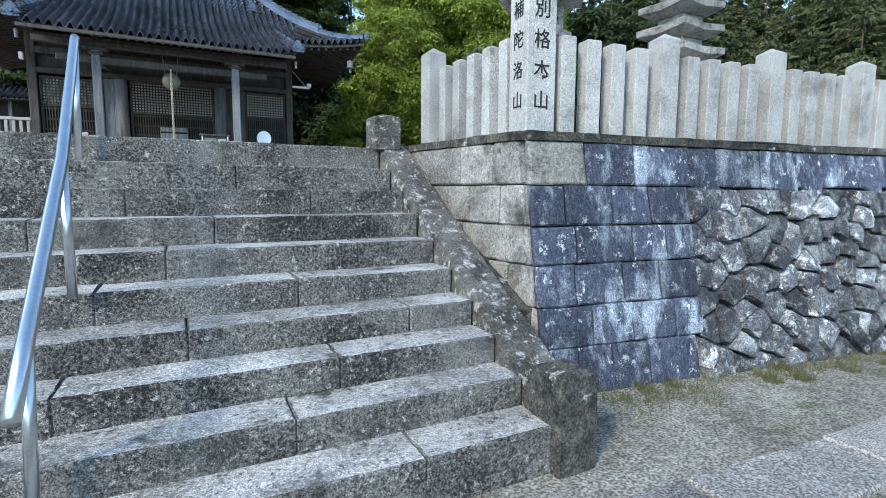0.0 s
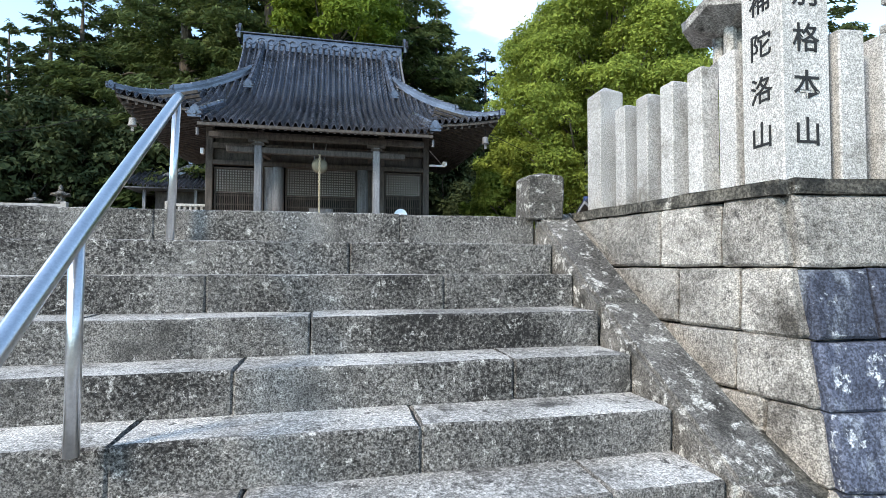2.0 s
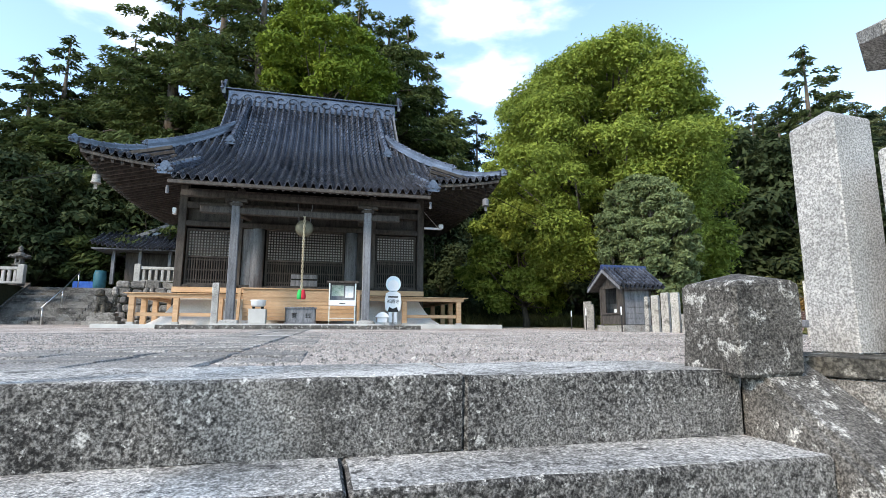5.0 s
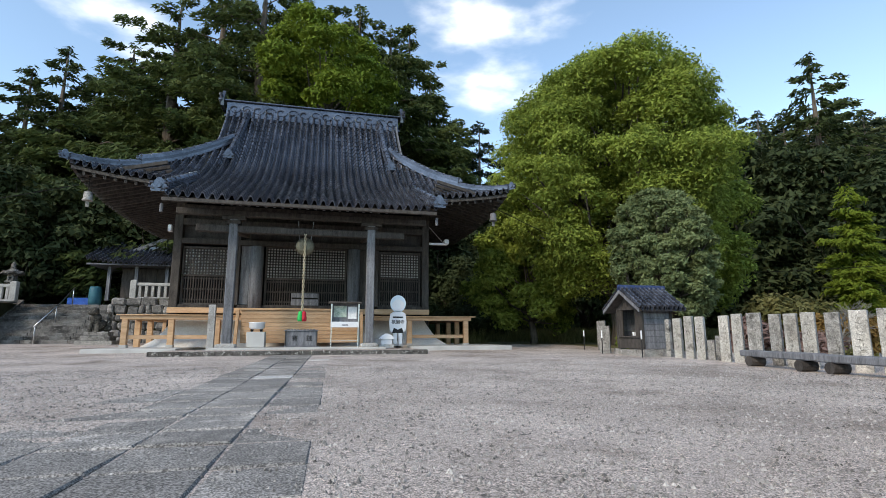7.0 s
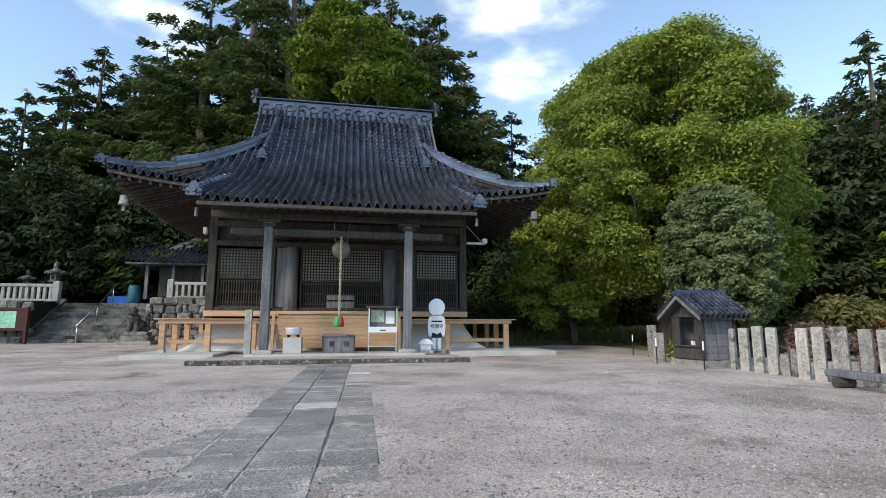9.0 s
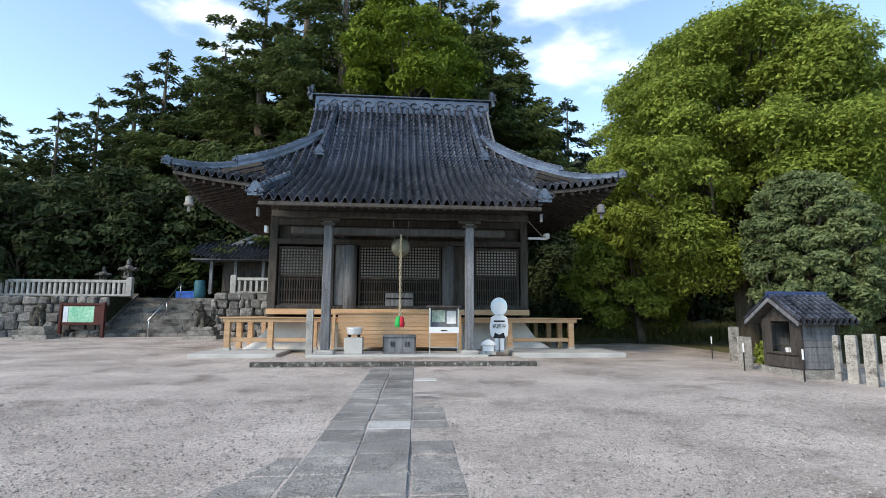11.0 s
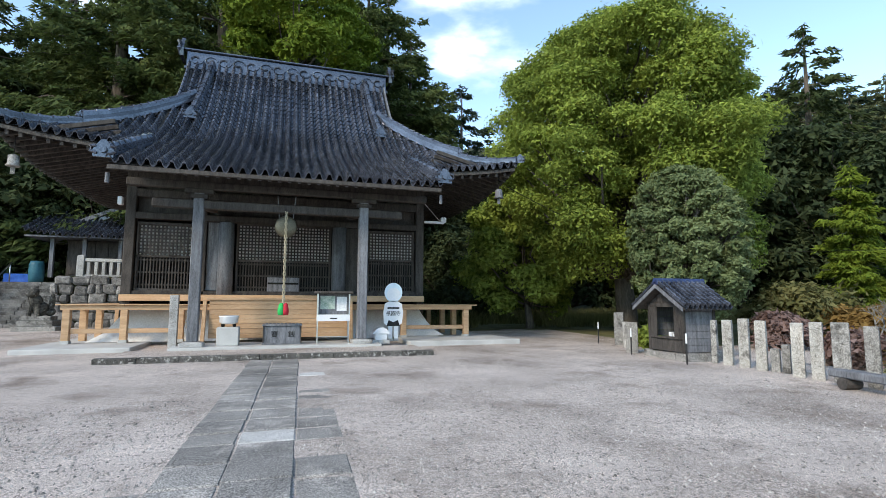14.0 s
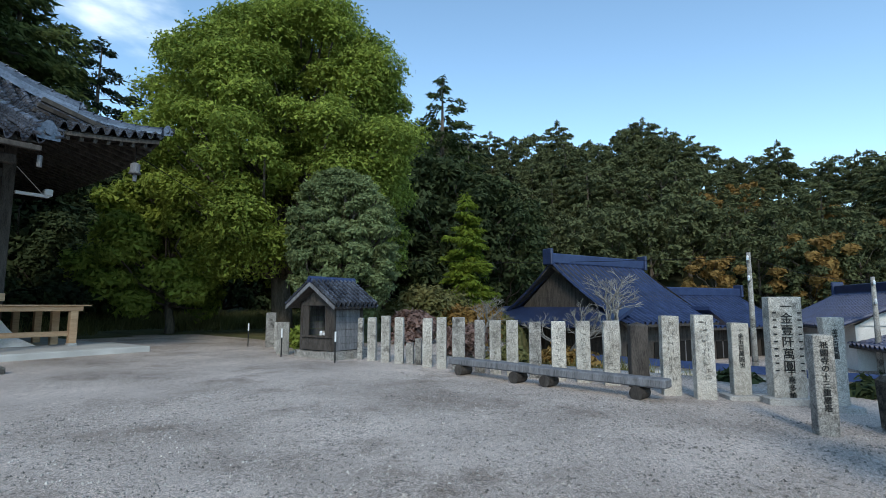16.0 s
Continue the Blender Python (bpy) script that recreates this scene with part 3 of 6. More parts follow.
# coping under the fence
cop = thing("coping", "dark lichen-blotched coping stones under the fence", "coping")
tagged(cop, kind="structure")
for i in range(13):
    bm = bmesh.new()
    vs = [front(i * 1.0 + 0.004, 0.05, 0.03), front(i + 0.996, 0.05, 0.03), front(i + 0.996, 0.05, -0.5), front(i + 0.004, 0.05, -0.5)]
    lo = [bm.verts.new(v) for v in vs]
    hi = [bm.verts.new(v + Vector((0, 0, 0.07))) for v in vs]
    bm.faces.new(lo[::-1]), bm.faces.new(hi)
    for k in range(4):
        bm.faces.new((lo[k], lo[(k + 1) % 4], hi[(k + 1) % 4], hi[k]))
    bmesh.ops.recalc_face_normals(bm, faces=bm.faces[:])
    bmesh.ops.subdivide_edges(bm, edges=bm.edges[:], cuts=4)
    part("coping_stone", rough(bm, 0.012, 6, i), DARKCAP, cop)
for ya, yb in ((-1.56, -0.7), (-0.69, 0.3)):
    bm = box(0, 0.3, ya, yb, 0.05, 0.115)
    for v in bm.verts:
        v.co.x += 0.59 - 0.17 * (v.co.y + 1.5)
    bmesh.ops.subdivide_edges(bm, edges=bm.edges[:], cuts=4)
    part("coping_stone", rough(bm, 0.012, 6, ya), DARKCAP, cop)

# fence of granite posts
fence = thing("stone_fence", "pale granite fence of closely set square posts", "stone fence")


def fence_post(p, w, h, tip, ang):
    ob = part("post", pillar(w, w, h, tip, 0.006), GRANITE, fence)
    ob.matrix_local = pose(p[0], p[1], 0.115, 0, 0, ang)


ang = math.degrees(math.atan2(DIR.y, DIR.x))
for i, (y, h) in enumerate(((0.1, 1.02), (-0.16, 0.8), (-0.39, 0.81), (-0.62, 0.82), (-0.85, 0.83), (-1.08, 0.84))):
    fence_post((0.84 - 0.12 * (y + 1.35), y), 0.2 if i == 0 else 0.125, h, 0.07 if i == 0 else 0.03, 0)
u, k = 0.44, 0
while u < 12.6:
    big = k % 5 == 4
    fence_post(front(u, TOPZ, -0.17), 0.19 if big else 0.14, 0.93 if big else 0.76 + (0.05 - 0.01 * k if k < 5 else 0), 0.06 if big else 0.02, ang)
    k += 1
    u += 0.285 if k % 5 in (0, 4) else 0.245
corner = thing("inscribed_pillar", "tall square granite pillar with black carved characters at the fence corner", "stone pillar", pose(A.x + 0.2, A.y + 0.2, 0.11, 0, 0, ang * 0.5))
part("shaft", pillar(0.27, 0.27, 1.18, 0.06, 0.007), GRANITE, corner)
glyphs("別格本山", 0.155, pose(0, -0.136, 1.04), corner, INK, 1.52)
glyphs("補陀洛山", 0.15, pose(-0.136, 0, 1.05, 0, 0, -90), corner, INK, 1.58)


# ---- temple hall ----
XC = -1.85
hall = thing("temple_hall", "old weathered timber temple hall with a dark tiled hip-and-gable roof", "temple")
EY, EW, DEPTH = 17.0, 7.4, 12.0
YR = EY + DEPTH / 2


def prof(d):
    return 5.6 + 0.4 * d + 0.08 * d * d if d >= 0 else 5.6 + 0.5 * d + 0.012 * d * d


def lift(s, d):
    return 0.52 * max(0.0, s) ** 3.2 * math.exp(-max(0.0, d) / 2.2)


def roof_front(x, d):
    return Vector((x, EY + d, prof(d) + lift(abs(x - XC) / EW, d)))


def roof_back(x, d):
    return Vector((2 * XC - x, EY + DEPTH - d, prof(d) + lift(abs(x - XC) / EW, d)))


def roof_left(y, d):
    return Vector((XC - EW + d, y, prof(d) + lift(abs(y - YR) / (DEPTH / 2), d)))


def roof_right(y, d):
    return Vector((XC + EW - d, 2 * YR - y, prof(d) + lift(abs(y - YR) / (DEPTH / 2), d)))


PANT = [(0.0, 0.03), (0.1, 0.11), (0.24, 0.135), (0.38, 0.11), (0.5, 0.01), (0.64, -0.05), (0.82, -0.04), (1.0, 0.03)]


def tile_patch(surf, a0, a1, rows, tw, verts, faces, limit, low=lambda a: 0.0):
    """Curved pantiles in columns over surf(a, d); limit(a): how far up each column goes."""
    n = int(round((a1 - a0) / tw))
    for c in range(n):
        xa = a0 + (a1 - a0) * c / n
        w = (a1 - a0) / n
        mid = xa + w / 2
        d, top = low(mid), limit(mid)
        while d < top - 0.05:
            e = min(d + rows, top)
            o = surf(mid, d)
            up = surf(mid, d + 0.1) - o
            al = surf(mid + 0.05, d) - o
            nn = al.cross(up).normalized()
            if nn.z < 0:
                nn = -nn
            b = len(verts)
            for s, h in PANT:
                verts.append(surf(xa + s * w, d - 0.015) + nn * (h - 0.015))
            for s, h in PANT:
                verts.append(surf(xa + s * w, d - 0.015) + nn * (h + 0.03))
            for s, h in PANT:
                verts.append(surf(xa + s * w, d - 0.015) + nn * (h + 0.03))
            for s, h in PANT:
                verts.append(surf(xa + s * w, e + 0.02) + nn * h)
            m = len(PANT)
            for r in (0, 2):
                for i in range(m - 1):
                    faces.append((b + r * m + i, b + r * m + i + 1, b + (r + 1) * m + i + 1, b + (r + 1) * m + i))
            d = e


GAB = 3.55


def front_limit(x):
    u = abs(x - XC)
    return DEPTH / 2 if u < GAB + 0.3 else EW - u


def porch_low(x):
    u = abs(x - XC)
    return -0.02 if u < 4.15 else 0.0


V, F = [], []
tile_patch(roof_front, XC - EW, XC + EW, 0.235, 0.27, V, F, front_limit, porch_low)
tile_patch(roof_back, XC - EW, XC + EW, 0.47, 0.4, V, F, front_limit)
sidelimit = lambda y: min(EW - GAB, DEPTH / 2 - abs(y - YR))
tile_patch(roof_left, EY, EY + DEPTH, 0.235, 0.27, V, F, sidelimit)
tile_patch(roof_right, EY, EY + DEPTH, 0.235, 0.27, V, F, sidelimit)
# the tiles of the porch roof, one by one
NT = 31
tw = 8.3 / NT
tv, tf = [], []
m = len(PANT)
for yy, up in ((-0.015, -0.015), (-0.015, 0.03), (-0.015, 0.03), (0.26, 0.0)):
    for s_, h_ in PANT:
        tv.append(((s_ - 0.5) * tw, yy, h_ + up))
for r_ in (0, 2):
    for i in range(m - 1):
        tf.append((r_ * m + i, r_ * m + i + 1, (r_ + 1) * m + i + 1, (r_ + 1) * m + i))
tile_me = bpy.data.meshes.new("roof_tile")
tile_me.from_pydata(tv, [], tf)
tile_me.polygons.foreach_set("use_smooth", [True] * len(tile_me.polygons))
for c in range(NT):
    for k in range(8):
        d = -1.9 + k * 0.235
        p = roof_front(XC - 4.15 + (c + 0.5) * tw, d)
        ob = link("roof_tile", tile_me, TILE, hall)
        ob.matrix_local = pose(*p, math.degrees(math.atan(0.5 + 0.024 * d)), 0, 0)
roof = raw("roof_tiles", V, F, TILE, hall, "curved dark glazed pantiles", True)
roof["kind"] = "stuff"


# boards under the tiles
def sheet(name, fn, a0, a1, na, d0, d1, nd, drop, material, parent, lim=None):
    vs, fs = [], []
    for j in range(nd + 1):
        for i in range(na + 1):
            a = a0 + (a1 - a0) * i / na
            top = lim(a) if lim else d1
            d = d0 + (min(d1, max(top, d0)) - d0) * j / nd
            vs.append(fn(a, d) - Vector((0, 0, drop)))
    for j in range(nd):
        for i in range(na):
            k = j * (na + 1) + i
            fs.append((k, k + 1, k + na + 2, k + na + 1))
    return raw(name, vs, fs, material, parent)


sheet("soffit", roof_front, XC - EW, XC + EW, 40, 0.02, 6, 12, 0.06, WOOD, hall, front_limit)
sheet("soffit", roof_back, XC - EW, XC + EW, 20, 0.02, 6, 8, 0.06, WOOD, hall, front_limit)
sheet("soffit", roof_left, EY, EY + DEPTH, 24, 0.02, 5, 8, 0.06, WOOD, hall, sidelimit)
sheet("soffit", roof_right, EY, EY + DEPTH, 24, 0.02, 5, 8, 0.06, WOOD, hall, sidelimit)
sheet("porch_soffit", roof_front, XC - 4.1, XC + 4.1, 20, -1.88, 0.4, 4, 0.06, WOOD, hall)


def ridge(name, pts, w, h, material=TILE, cap=True, parent=hall):
    """A ridge built of tile courses along a path: stepped body and round cap."""
    bm = bmesh.new()
    pts = [Vector(p) for p in pts]
    for k, (ww, z0, z1) in enumerate(((w, 0, h * 0.38), (w * 0.85, h * 0.4, h * 0.68), (w * 0.72, h * 0.7, h))):
        rings = []
        for i, p in enumerate(pts):
            d = (pts[min(i + 1, len(pts) - 1)] - pts[max(i - 1, 0)])
            s = Vector((d.y, -d.x, 0)).normalized() * ww / 2
            rings.append([bm.verts.new(q) for q in (p - s + Vector((0, 0, z0)), p + s + Vector((0, 0, z0)), p + s + Vector((0, 0, z1)), p - s + Vector((0, 0, z1)))])
        for a, b in zip(rings, rings[1:]):
            for j in range(4):
                bm.faces.new((a[j], a[(j + 1) % 4], b[(j + 1) % 4], b[j]))
        bm.faces.new(rings[0][::-1])
        bm.faces.new(rings[-1])
    if cap:
        for p, q in zip(pts, pts[1:]):
            n = max(1, int((q - p).length / 0.27))
            for k in range(n):
                a, b = p.lerp(q, k / n) + Vector((0, 0, h)), p.lerp(q, (k + 0.97) / n) + Vector((0, 0, h))
                add_tube(bm, [a, a.lerp(b, 0.8), a.lerp(b, 0.82), b], [w * 0.27, w * 0.3, w * 0.37, w * 0.37], 7)
    bmesh.ops.recalc_face_normals(bm, faces=bm.faces[:])
    return part(name, bm, material, parent)


def demon_tile(p, yaw, s):
    """The end ornament of a ridge: a shouldered plate with curls and a boss."""
    bm = bmesh.new()
    add_prism(bm, [(-0.5 * s, 0), (0.5 * s, 0), (0.55 * s, 0.35 * s), (0.3 * s, 0.75 * s), (0.12 * s, 1.0 * s), (-0.12 * s, 1.0 * s), (-0.3 * s, 0.75 * s), (-0.55 * s, 0.35 * s)], -0.08 * s, 0.08 * s)
    for sx in (-1, 1):
        add_tube(bm, [(sx * 0.3 * s, -0.1 * s, 0.2 * s), (sx * 0.62 * s, -0.1 * s, 0.3 * s), (sx * 0.6 * s, -0.1 * s, 0.6 * s), (sx * 0.36 * s, -0.1 * s, 0.62 * s)], 0.09 * s, 6)
    add_tube(bm, [(0, -0.22 * s, 0.42 * s), (0, -0.06 * s, 0.42 * s)], 0.2 * s, 10)
    bmesh.ops.recalc_face_normals(bm, faces=bm.faces[:])
    ob = part("ridge_end_tile", bm, TILE, hall)
    ob.matrix_local = pose(*p, 0, 0, yaw)


ZR = prof(6.0)
part("main_ridge", box(XC - 3.95, XC + 3.95, YR - 0.22, YR + 0.22, ZR - 0.35, ZR + 0.35, 0.02), TILE, hall)
part("ridge_cap", box(XC - 4.1, XC + 4.1, YR - 0.32, YR + 0.32, ZR + 0.352, ZR + 0.42, 0.02), TILE, hall)
part("ridge_base", box(XC - 4.0, XC + 4.0, YR - 0.34, YR + 0.34, ZR - 0.42, ZR - 0.3, 0.02), TILE, hall)
# wave relief along the ridge
for i in range(15):
    cx = XC - 3.6 + i * 0.514
    s = 1 if i % 2 else -1
    part("ridge_wave", tube([(cx + 0.26 * math.cos(a) * (1 - a / 9), YR - 0.24, ZR + 0.03 + s * 0.2 * math.sin(a) * (1 - a / 9)) for a in [0.5 * k for k in range(12)]], 0.035, 5), TILE, hall)
for s in (-1, 1):
    demon_tile((XC + s * 4.1, YR, ZR + 0.05), 90 * s, 0.85)
    # descending ridges on the front and back
    for fn in (roof_front, roof_back):
        pts = [fn(XC + s * (GAB - 0.55), d) + Vector((s * (1 - d / 6) * 0.45 * (1 if fn is roof_front else -1), 0, 0.04)) for d in (3.0, 3.7, 4.4, 5.1, 5.75)]
        ridge("descending_ridge", pts, 0.3, 0.28)
        if fn is roof_front:
            demon_tile(pts[0] + Vector((0, -0.12, 0)), 0, 0.38)
    # hip ridges
    for fy in (-1, 1):
        pts = []
        for k in range(9):
            d = 4.1 * (1 - k / 8)
            pts.append((XC + s * (EW - d), YR + fy * (DEPTH / 2 - d), prof(d) + lift(1 - d / 9.0, d) + 0.05))
        ridge("hip_ridge", pts, 0.26, 0.16)
        ridge("hip_ridge", pts[:6], 0.24, 0.34)
        demon_tile(Vector(pts[-1]) + Vector((s * 0.08, fy * 0.08, 0)), -45 * s if fy < 0 else 180 + 45 * s, 0.3)
        demon_tile(Vector(pts[5]) + Vector((0, 0, 0.15)), -45 * s if fy < 0 else 180 + 45 * s, 0.26)
    # porch side ridges
    pts = [roof_front(XC + s * (4.2 - 0.0 * k), d) + Vector((-s * 0.22 * (d + 1.8), 0, 0.04)) for k, d in enumerate((-1.8, -1.3, -0.8, -0.3, 0.3))]
    ridge("porch_ridge", pts, 0.3, 0.22)
    demon_tile(pts[0] + Vector((0, -0.1, -0.05)), 0, 0.42)
    # gable wall
    gx = XC + s * (GAB - 0.1)
    part("gable", prism([(YR - 1.9, prof(EW - GAB) - 0.1), (YR + 1.9, prof(EW - GAB) - 0.1), (YR, ZR - 0.2)], gx - 0.06, gx + 0.06, "x"), WOOD, hall)
    for fy in (-1, 1):
        pts = [(XC + s * (GAB + 0.3), YR + fy * (6 - d), prof(d) - 0.12) for d in (3.9, 4.4, 4.9, 5.4, 5.95)]
        ridge("barge_board", pts, 0.1, 0.32, GREYWOOD, False)

# eave edge boards and rafters
for s, fn, a0, a1 in ((0, roof_front, XC - EW, XC + EW), (1, roof_left, EY, EY + DEPTH), (2, roof_right, EY, EY + DEPTH)):
    for dd, dz, hh in ((0.06, 0.2, 0.11), (0.3, 0.28, 0.1)):
        bm = bmesh.new()
        N = 32
        rings = []
        for i in range(N + 1):
            a = a0 + dd + (a1 - a0 - 2 * dd) * i / N
            p, q = fn(a, dd), fn(a, dd + 0.09)
            rings.append([bm.verts.new(w) for w in (p - Vector((0, 0, dz)), q - Vector((0, 0, dz)), q - Vector((0, 0, dz - hh)), p - Vector((0, 0, dz - hh)))])
        for a, b in zip(rings, rings[1:]):
            for j in range(4):
                bm.faces.new((a[j], a[(j + 1) % 4], b[(j + 1) % 4], b[j]))
        bmesh.ops.recalc_face_normals(bm, faces=bm.faces[:])
        part("eave_board", bm, WOOD, hall)
RAF = box(-0.045, 0.045, 0, 2.7, -0.06, 0.06, 0.006)
rafter_me = bpy.data.meshes.new("rafter")
RAF.to_mesh(rafter_me)
for fn, a0, a1, yaw in ((roof_front, XC - EW + 0.4, XC + EW - 0.4, 0), (roof_left, EY + 0.4, EY + DEPTH - 0.4, -90), (roof_right, EY + 0.4, EY + DEPTH - 0.4, 90)):
    n = int((a1 - a0) / 0.3)
    for i in range(n + 1):
        a = a0 + (a1 - a0) * i / n
        p = fn(a, 0.12) - Vector((0, 0, 0.27))
        ob = link("rafter", rafter_me, WOOD, hall)
        ob.matrix_local = pose(*p, 14, 0, yaw)
prme = bpy.data.meshes.new("porch_rafter")
box(-0.04, 0.04, 0, 2.2, -0.05, 0.05, 0.006).to_mesh(prme)
for i in range(33):
    ob = link("porch_rafter", prme, GREYWOOD, hall)
    p = roof_front(XC - 3.95 + i * 7.9 / 32, -1.78)
    ob.matrix_local = pose(p.x, p.y, p.z - 0.17, 25, 0, 0)
part("porch_eave_board", box(XC - 4.12, XC + 4.12, EY - 1.9, EY - 1.8, prof(-1.9) - 0.14, prof(-1.9) - 0.03, 0.01), WOOD, hall)

# body of the hall
WY, HX0, HX1 = 19.5, -6.5, 2.78
FLOOR = 1.5
# solid near-black box stands in for the unlit inside of the hall
part("inner_shade", box(HX0 + 0.1, HX1 - 0.1, WY + 0.35, WY + 7, 0.4, 6.0), DARK, hall)
for x in (HX0, HX1):
    part("corner_post", box(x - 0.14, x + 0.14, WY - 0.14, WY + 0.14, 0.7, 5.6, 0.015), WOOD, hall)
for sx in (HX0, HX1):
    part("side_wall", box(sx - 0.05, sx + 0.05, WY + 0.142, WY + 7.1, 0.7, 5.6), WOOD, hall)
part("sill_beam", box(HX0 - 0.12, HX1 + 0.12, WY - 0.34, WY - 0.16, 1.46, 1.66, 0.01), NEWWOOD, hall, "new pale cedar sill beam")
for x in (-4.45, 0.75):
    part("wall_post", box(x - 0.13, x + 0.13, WY - 0.1, WY + 0.16, 1.5, 5.6, 0.015), WOOD, hall)
for x in (-3.72, -0.1):
    part("round_post", tube([(x, WY - 0.05, 1.5), (x, WY - 0.05, 4.0)], 0.24, 20), GREYWOOD, hall, "stout pale weathered round post", smooth=True)
for z, h, w in ((4.02, 0.2, 0.16), (4.72, 0.24, 0.14), (5.3, 0.2, 0.12), (1.5, 0.28, 0.1)):
    part("beam", box(HX0 + 0.142, HX1 - 0.142, WY - w, WY + 0.1, z, z + h, 0.012), WOOD, hall)
part("upper_wall", box(HX0 + 0.15, HX1 - 0.15, WY + 0.12, WY + 0.18, 4.2, 5.5), WOOD, hall)


def lattice(x0, x1, z0, z1, zm, sx=0.105, sz=0.105):
    """A window: open square lattice above, closely set bars below, in a frame."""
    # near-black sheet behind the bars: the room's shade as colour
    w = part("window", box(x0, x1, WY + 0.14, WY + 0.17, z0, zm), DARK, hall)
    part("paper_screen", box(x0, x1, WY + 0.12, WY + 0.135, zm, z1), PLASTER, w, "pale paper behind the lattice")
    bm = bmesh.new()
    n = int((x1 - x0) / sx)
    for i in range(n + 1):
        x = x0 + (x1 - x0) * i / n
        add_box(bm, x - 0.022, x + 0.022, WY + 0.045, WY + 0.085, zm, z1)
    m = int((z1 - zm) / sz)
    for j in range(m + 1):
        z = zm + (z1 - zm) * j / m
        add_box(bm, x0, x1, WY + 0.05, WY + 0.08, z - 0.022, z + 0.022)
    part("square_lattice", bm, WOOD, w)
    n = int((x1 - x0) / 0.085)
    me = bpy.data.meshes.new("bar")
    box(-0.018, 0.018, WY + 0.04, WY + 0.1, z0, zm).to_mesh(me)
    for i in range(n + 1):
        link("bar", me, WOOD, w).location.x = x0 + (x1 - x0) * i / n
    for z in (z0 + 0.12, (z0 + zm) / 2, zm - 0.12):
        part("cross_bar", box(x0, x1, WY + 0.055, WY + 0.12, z - 0.025, z + 0.025), WOOD, w)
    for a, b, c, d in ((x0 - 0.06, x0, z0, z1), (x1, x1 + 0.06, z0, z1), (x0 - 0.06, x1 + 0.06, z1 + 0.001, z1 + 0.08), (x0 - 0.06, x1 + 0.06, zm - 0.045, zm + 0.035), (x0 - 0.06, x1 + 0.06, z0 - 0.08, z0 - 0.001)):
        part("window_frame", box(a, b, WY + 0.0, WY + 0.12, c, d, 0.006), WOOD, w)


lattice(-6.26, -4.66, 1.85, 3.86, 2.87)
lattice(0.97, 2.54, 1.85, 3.9, 2.93)
lattice(-3.36, -0.42, 1.8, 3.98, 2.8)
part("wall_panel", box(-4.3, -3.97, WY + 0.02, WY + 0.1, 1.8, 4.02, 0.01), GREYWOOD, hall)
part("wall_panel", box(0.15, 0.61, WY + 0.02, WY + 0.1, 1.8, 4.02, 0.01), WOOD, hall)
part("offering_slot", box(-2.42, -1.4, WY - 0.12, WY - 0.08, 1.78, 2.25, 0.01), GREYWOOD, hall, "grey board with a dark letter slot")
part("slot", box(-2.4, -1.42, WY - 0.128, WY - 0.121, 2.02, 2.08), DARK, hall)

# porch posts and beams
PY = 16.15
for x in (-4.1, 0.23):
    bs = part("post_base", pillar(0.55, 0.55, 0.16, 0.05, 0.02), GRANITE, hall, "pale stone base of the porch post")
    bs.matrix_local = pose(x, PY, 0.29)
    part("porch_post", box(x - 0.13, x + 0.13, PY - 0.13, PY + 0.13, 0.42, 4.35, 0.02), GREYWOOD, hall)
    bm = bmesh.new()
    for k, (w, z) in enumerate(((0.42, 4.2), (0.7, 4.34))):
        add_box(bm, x - w / 2, x + w / 2, PY - 0.14, PY + 0.14, z - 0.06, z + 0.06)
    part("bracket", bevelled(bm, 0.015), WOOD, hall)
    bm = prism([(PY + 0.13, 3.9), (WY - 0.14, 4.3), (WY - 0.14, 4.6), (PY + 0.13, 4.2)], x - 0.1, x + 0.1, "x")
    part("tie_beam", bevelled(bm, 0.02), WOOD, hall)
part("porch_beam", box(-5.2, 1.35, PY - 0.11, PY + 0.11, 3.88, 4.1, 0.02), WOOD, hall)
part("porch_purlin", box(-5.8, 2.1, PY - 0.1, PY + 0.1, 4.4, 4.6, 0.02), WOOD, hall)
for x in (-6.0, 2.3):
    part("down_pipe", tube([(x, 15.3, 4.5), (x, 15.3, 4.25)], 0.05, 8), GREYWOOD, hall)

# plinth, veranda and plaster mound
plinth = thing("plinth", "low stone-edged plinth under the porch", "plinth")
tagged(plinth, kind="structure")
part("top", box(-5.55, 1.7, 14.3, 16.0, 0.1, 0.235), GRAVEL, plinth)
for i in range(9):
    x0 = -5.7 + i * 0.83
    bm = box(x0 + 0.004, x0 + 0.826, 14.1, 14.32, 0.0, 0.25)
    bmesh.ops.bevel(bm, geom=bm.edges[:], offset=0.015, segments=1, affect="EDGES")
    part("kerb_stone", rough(bm, 0.008, 5, i), CURB, plinth)
part("upper_step", box(-4.6, 0.75, 15.75, 17.3, 0.15, 0.3, 0.015), CONCRETE, plinth)
part("side_slab", box(1.72, 5.3, 16.4, 19.0, 0.05, 0.3, 0.02), CONCRETE, plinth)
part("side_slab", box(-8.2, -5.6, 16.6, 19.0, 0.05, 0.27, 0.02), CONCRETE, plinth)
part("floor_slab", box(-8.2, 5.3, 19.0, 27.5, 0.05, 0.26, 0.02), CONCRETE, plinth)
mound = bmesh.new()
lo = [(-7.3, 18.75), (3.6, 18.75), (3.6, 27.2), (-7.3, 27.2)]
hi = [(-6.4, 19.3), (2.7, 19.3), (2.7, 26.7), (-6.4, 26.7)]
rings = []
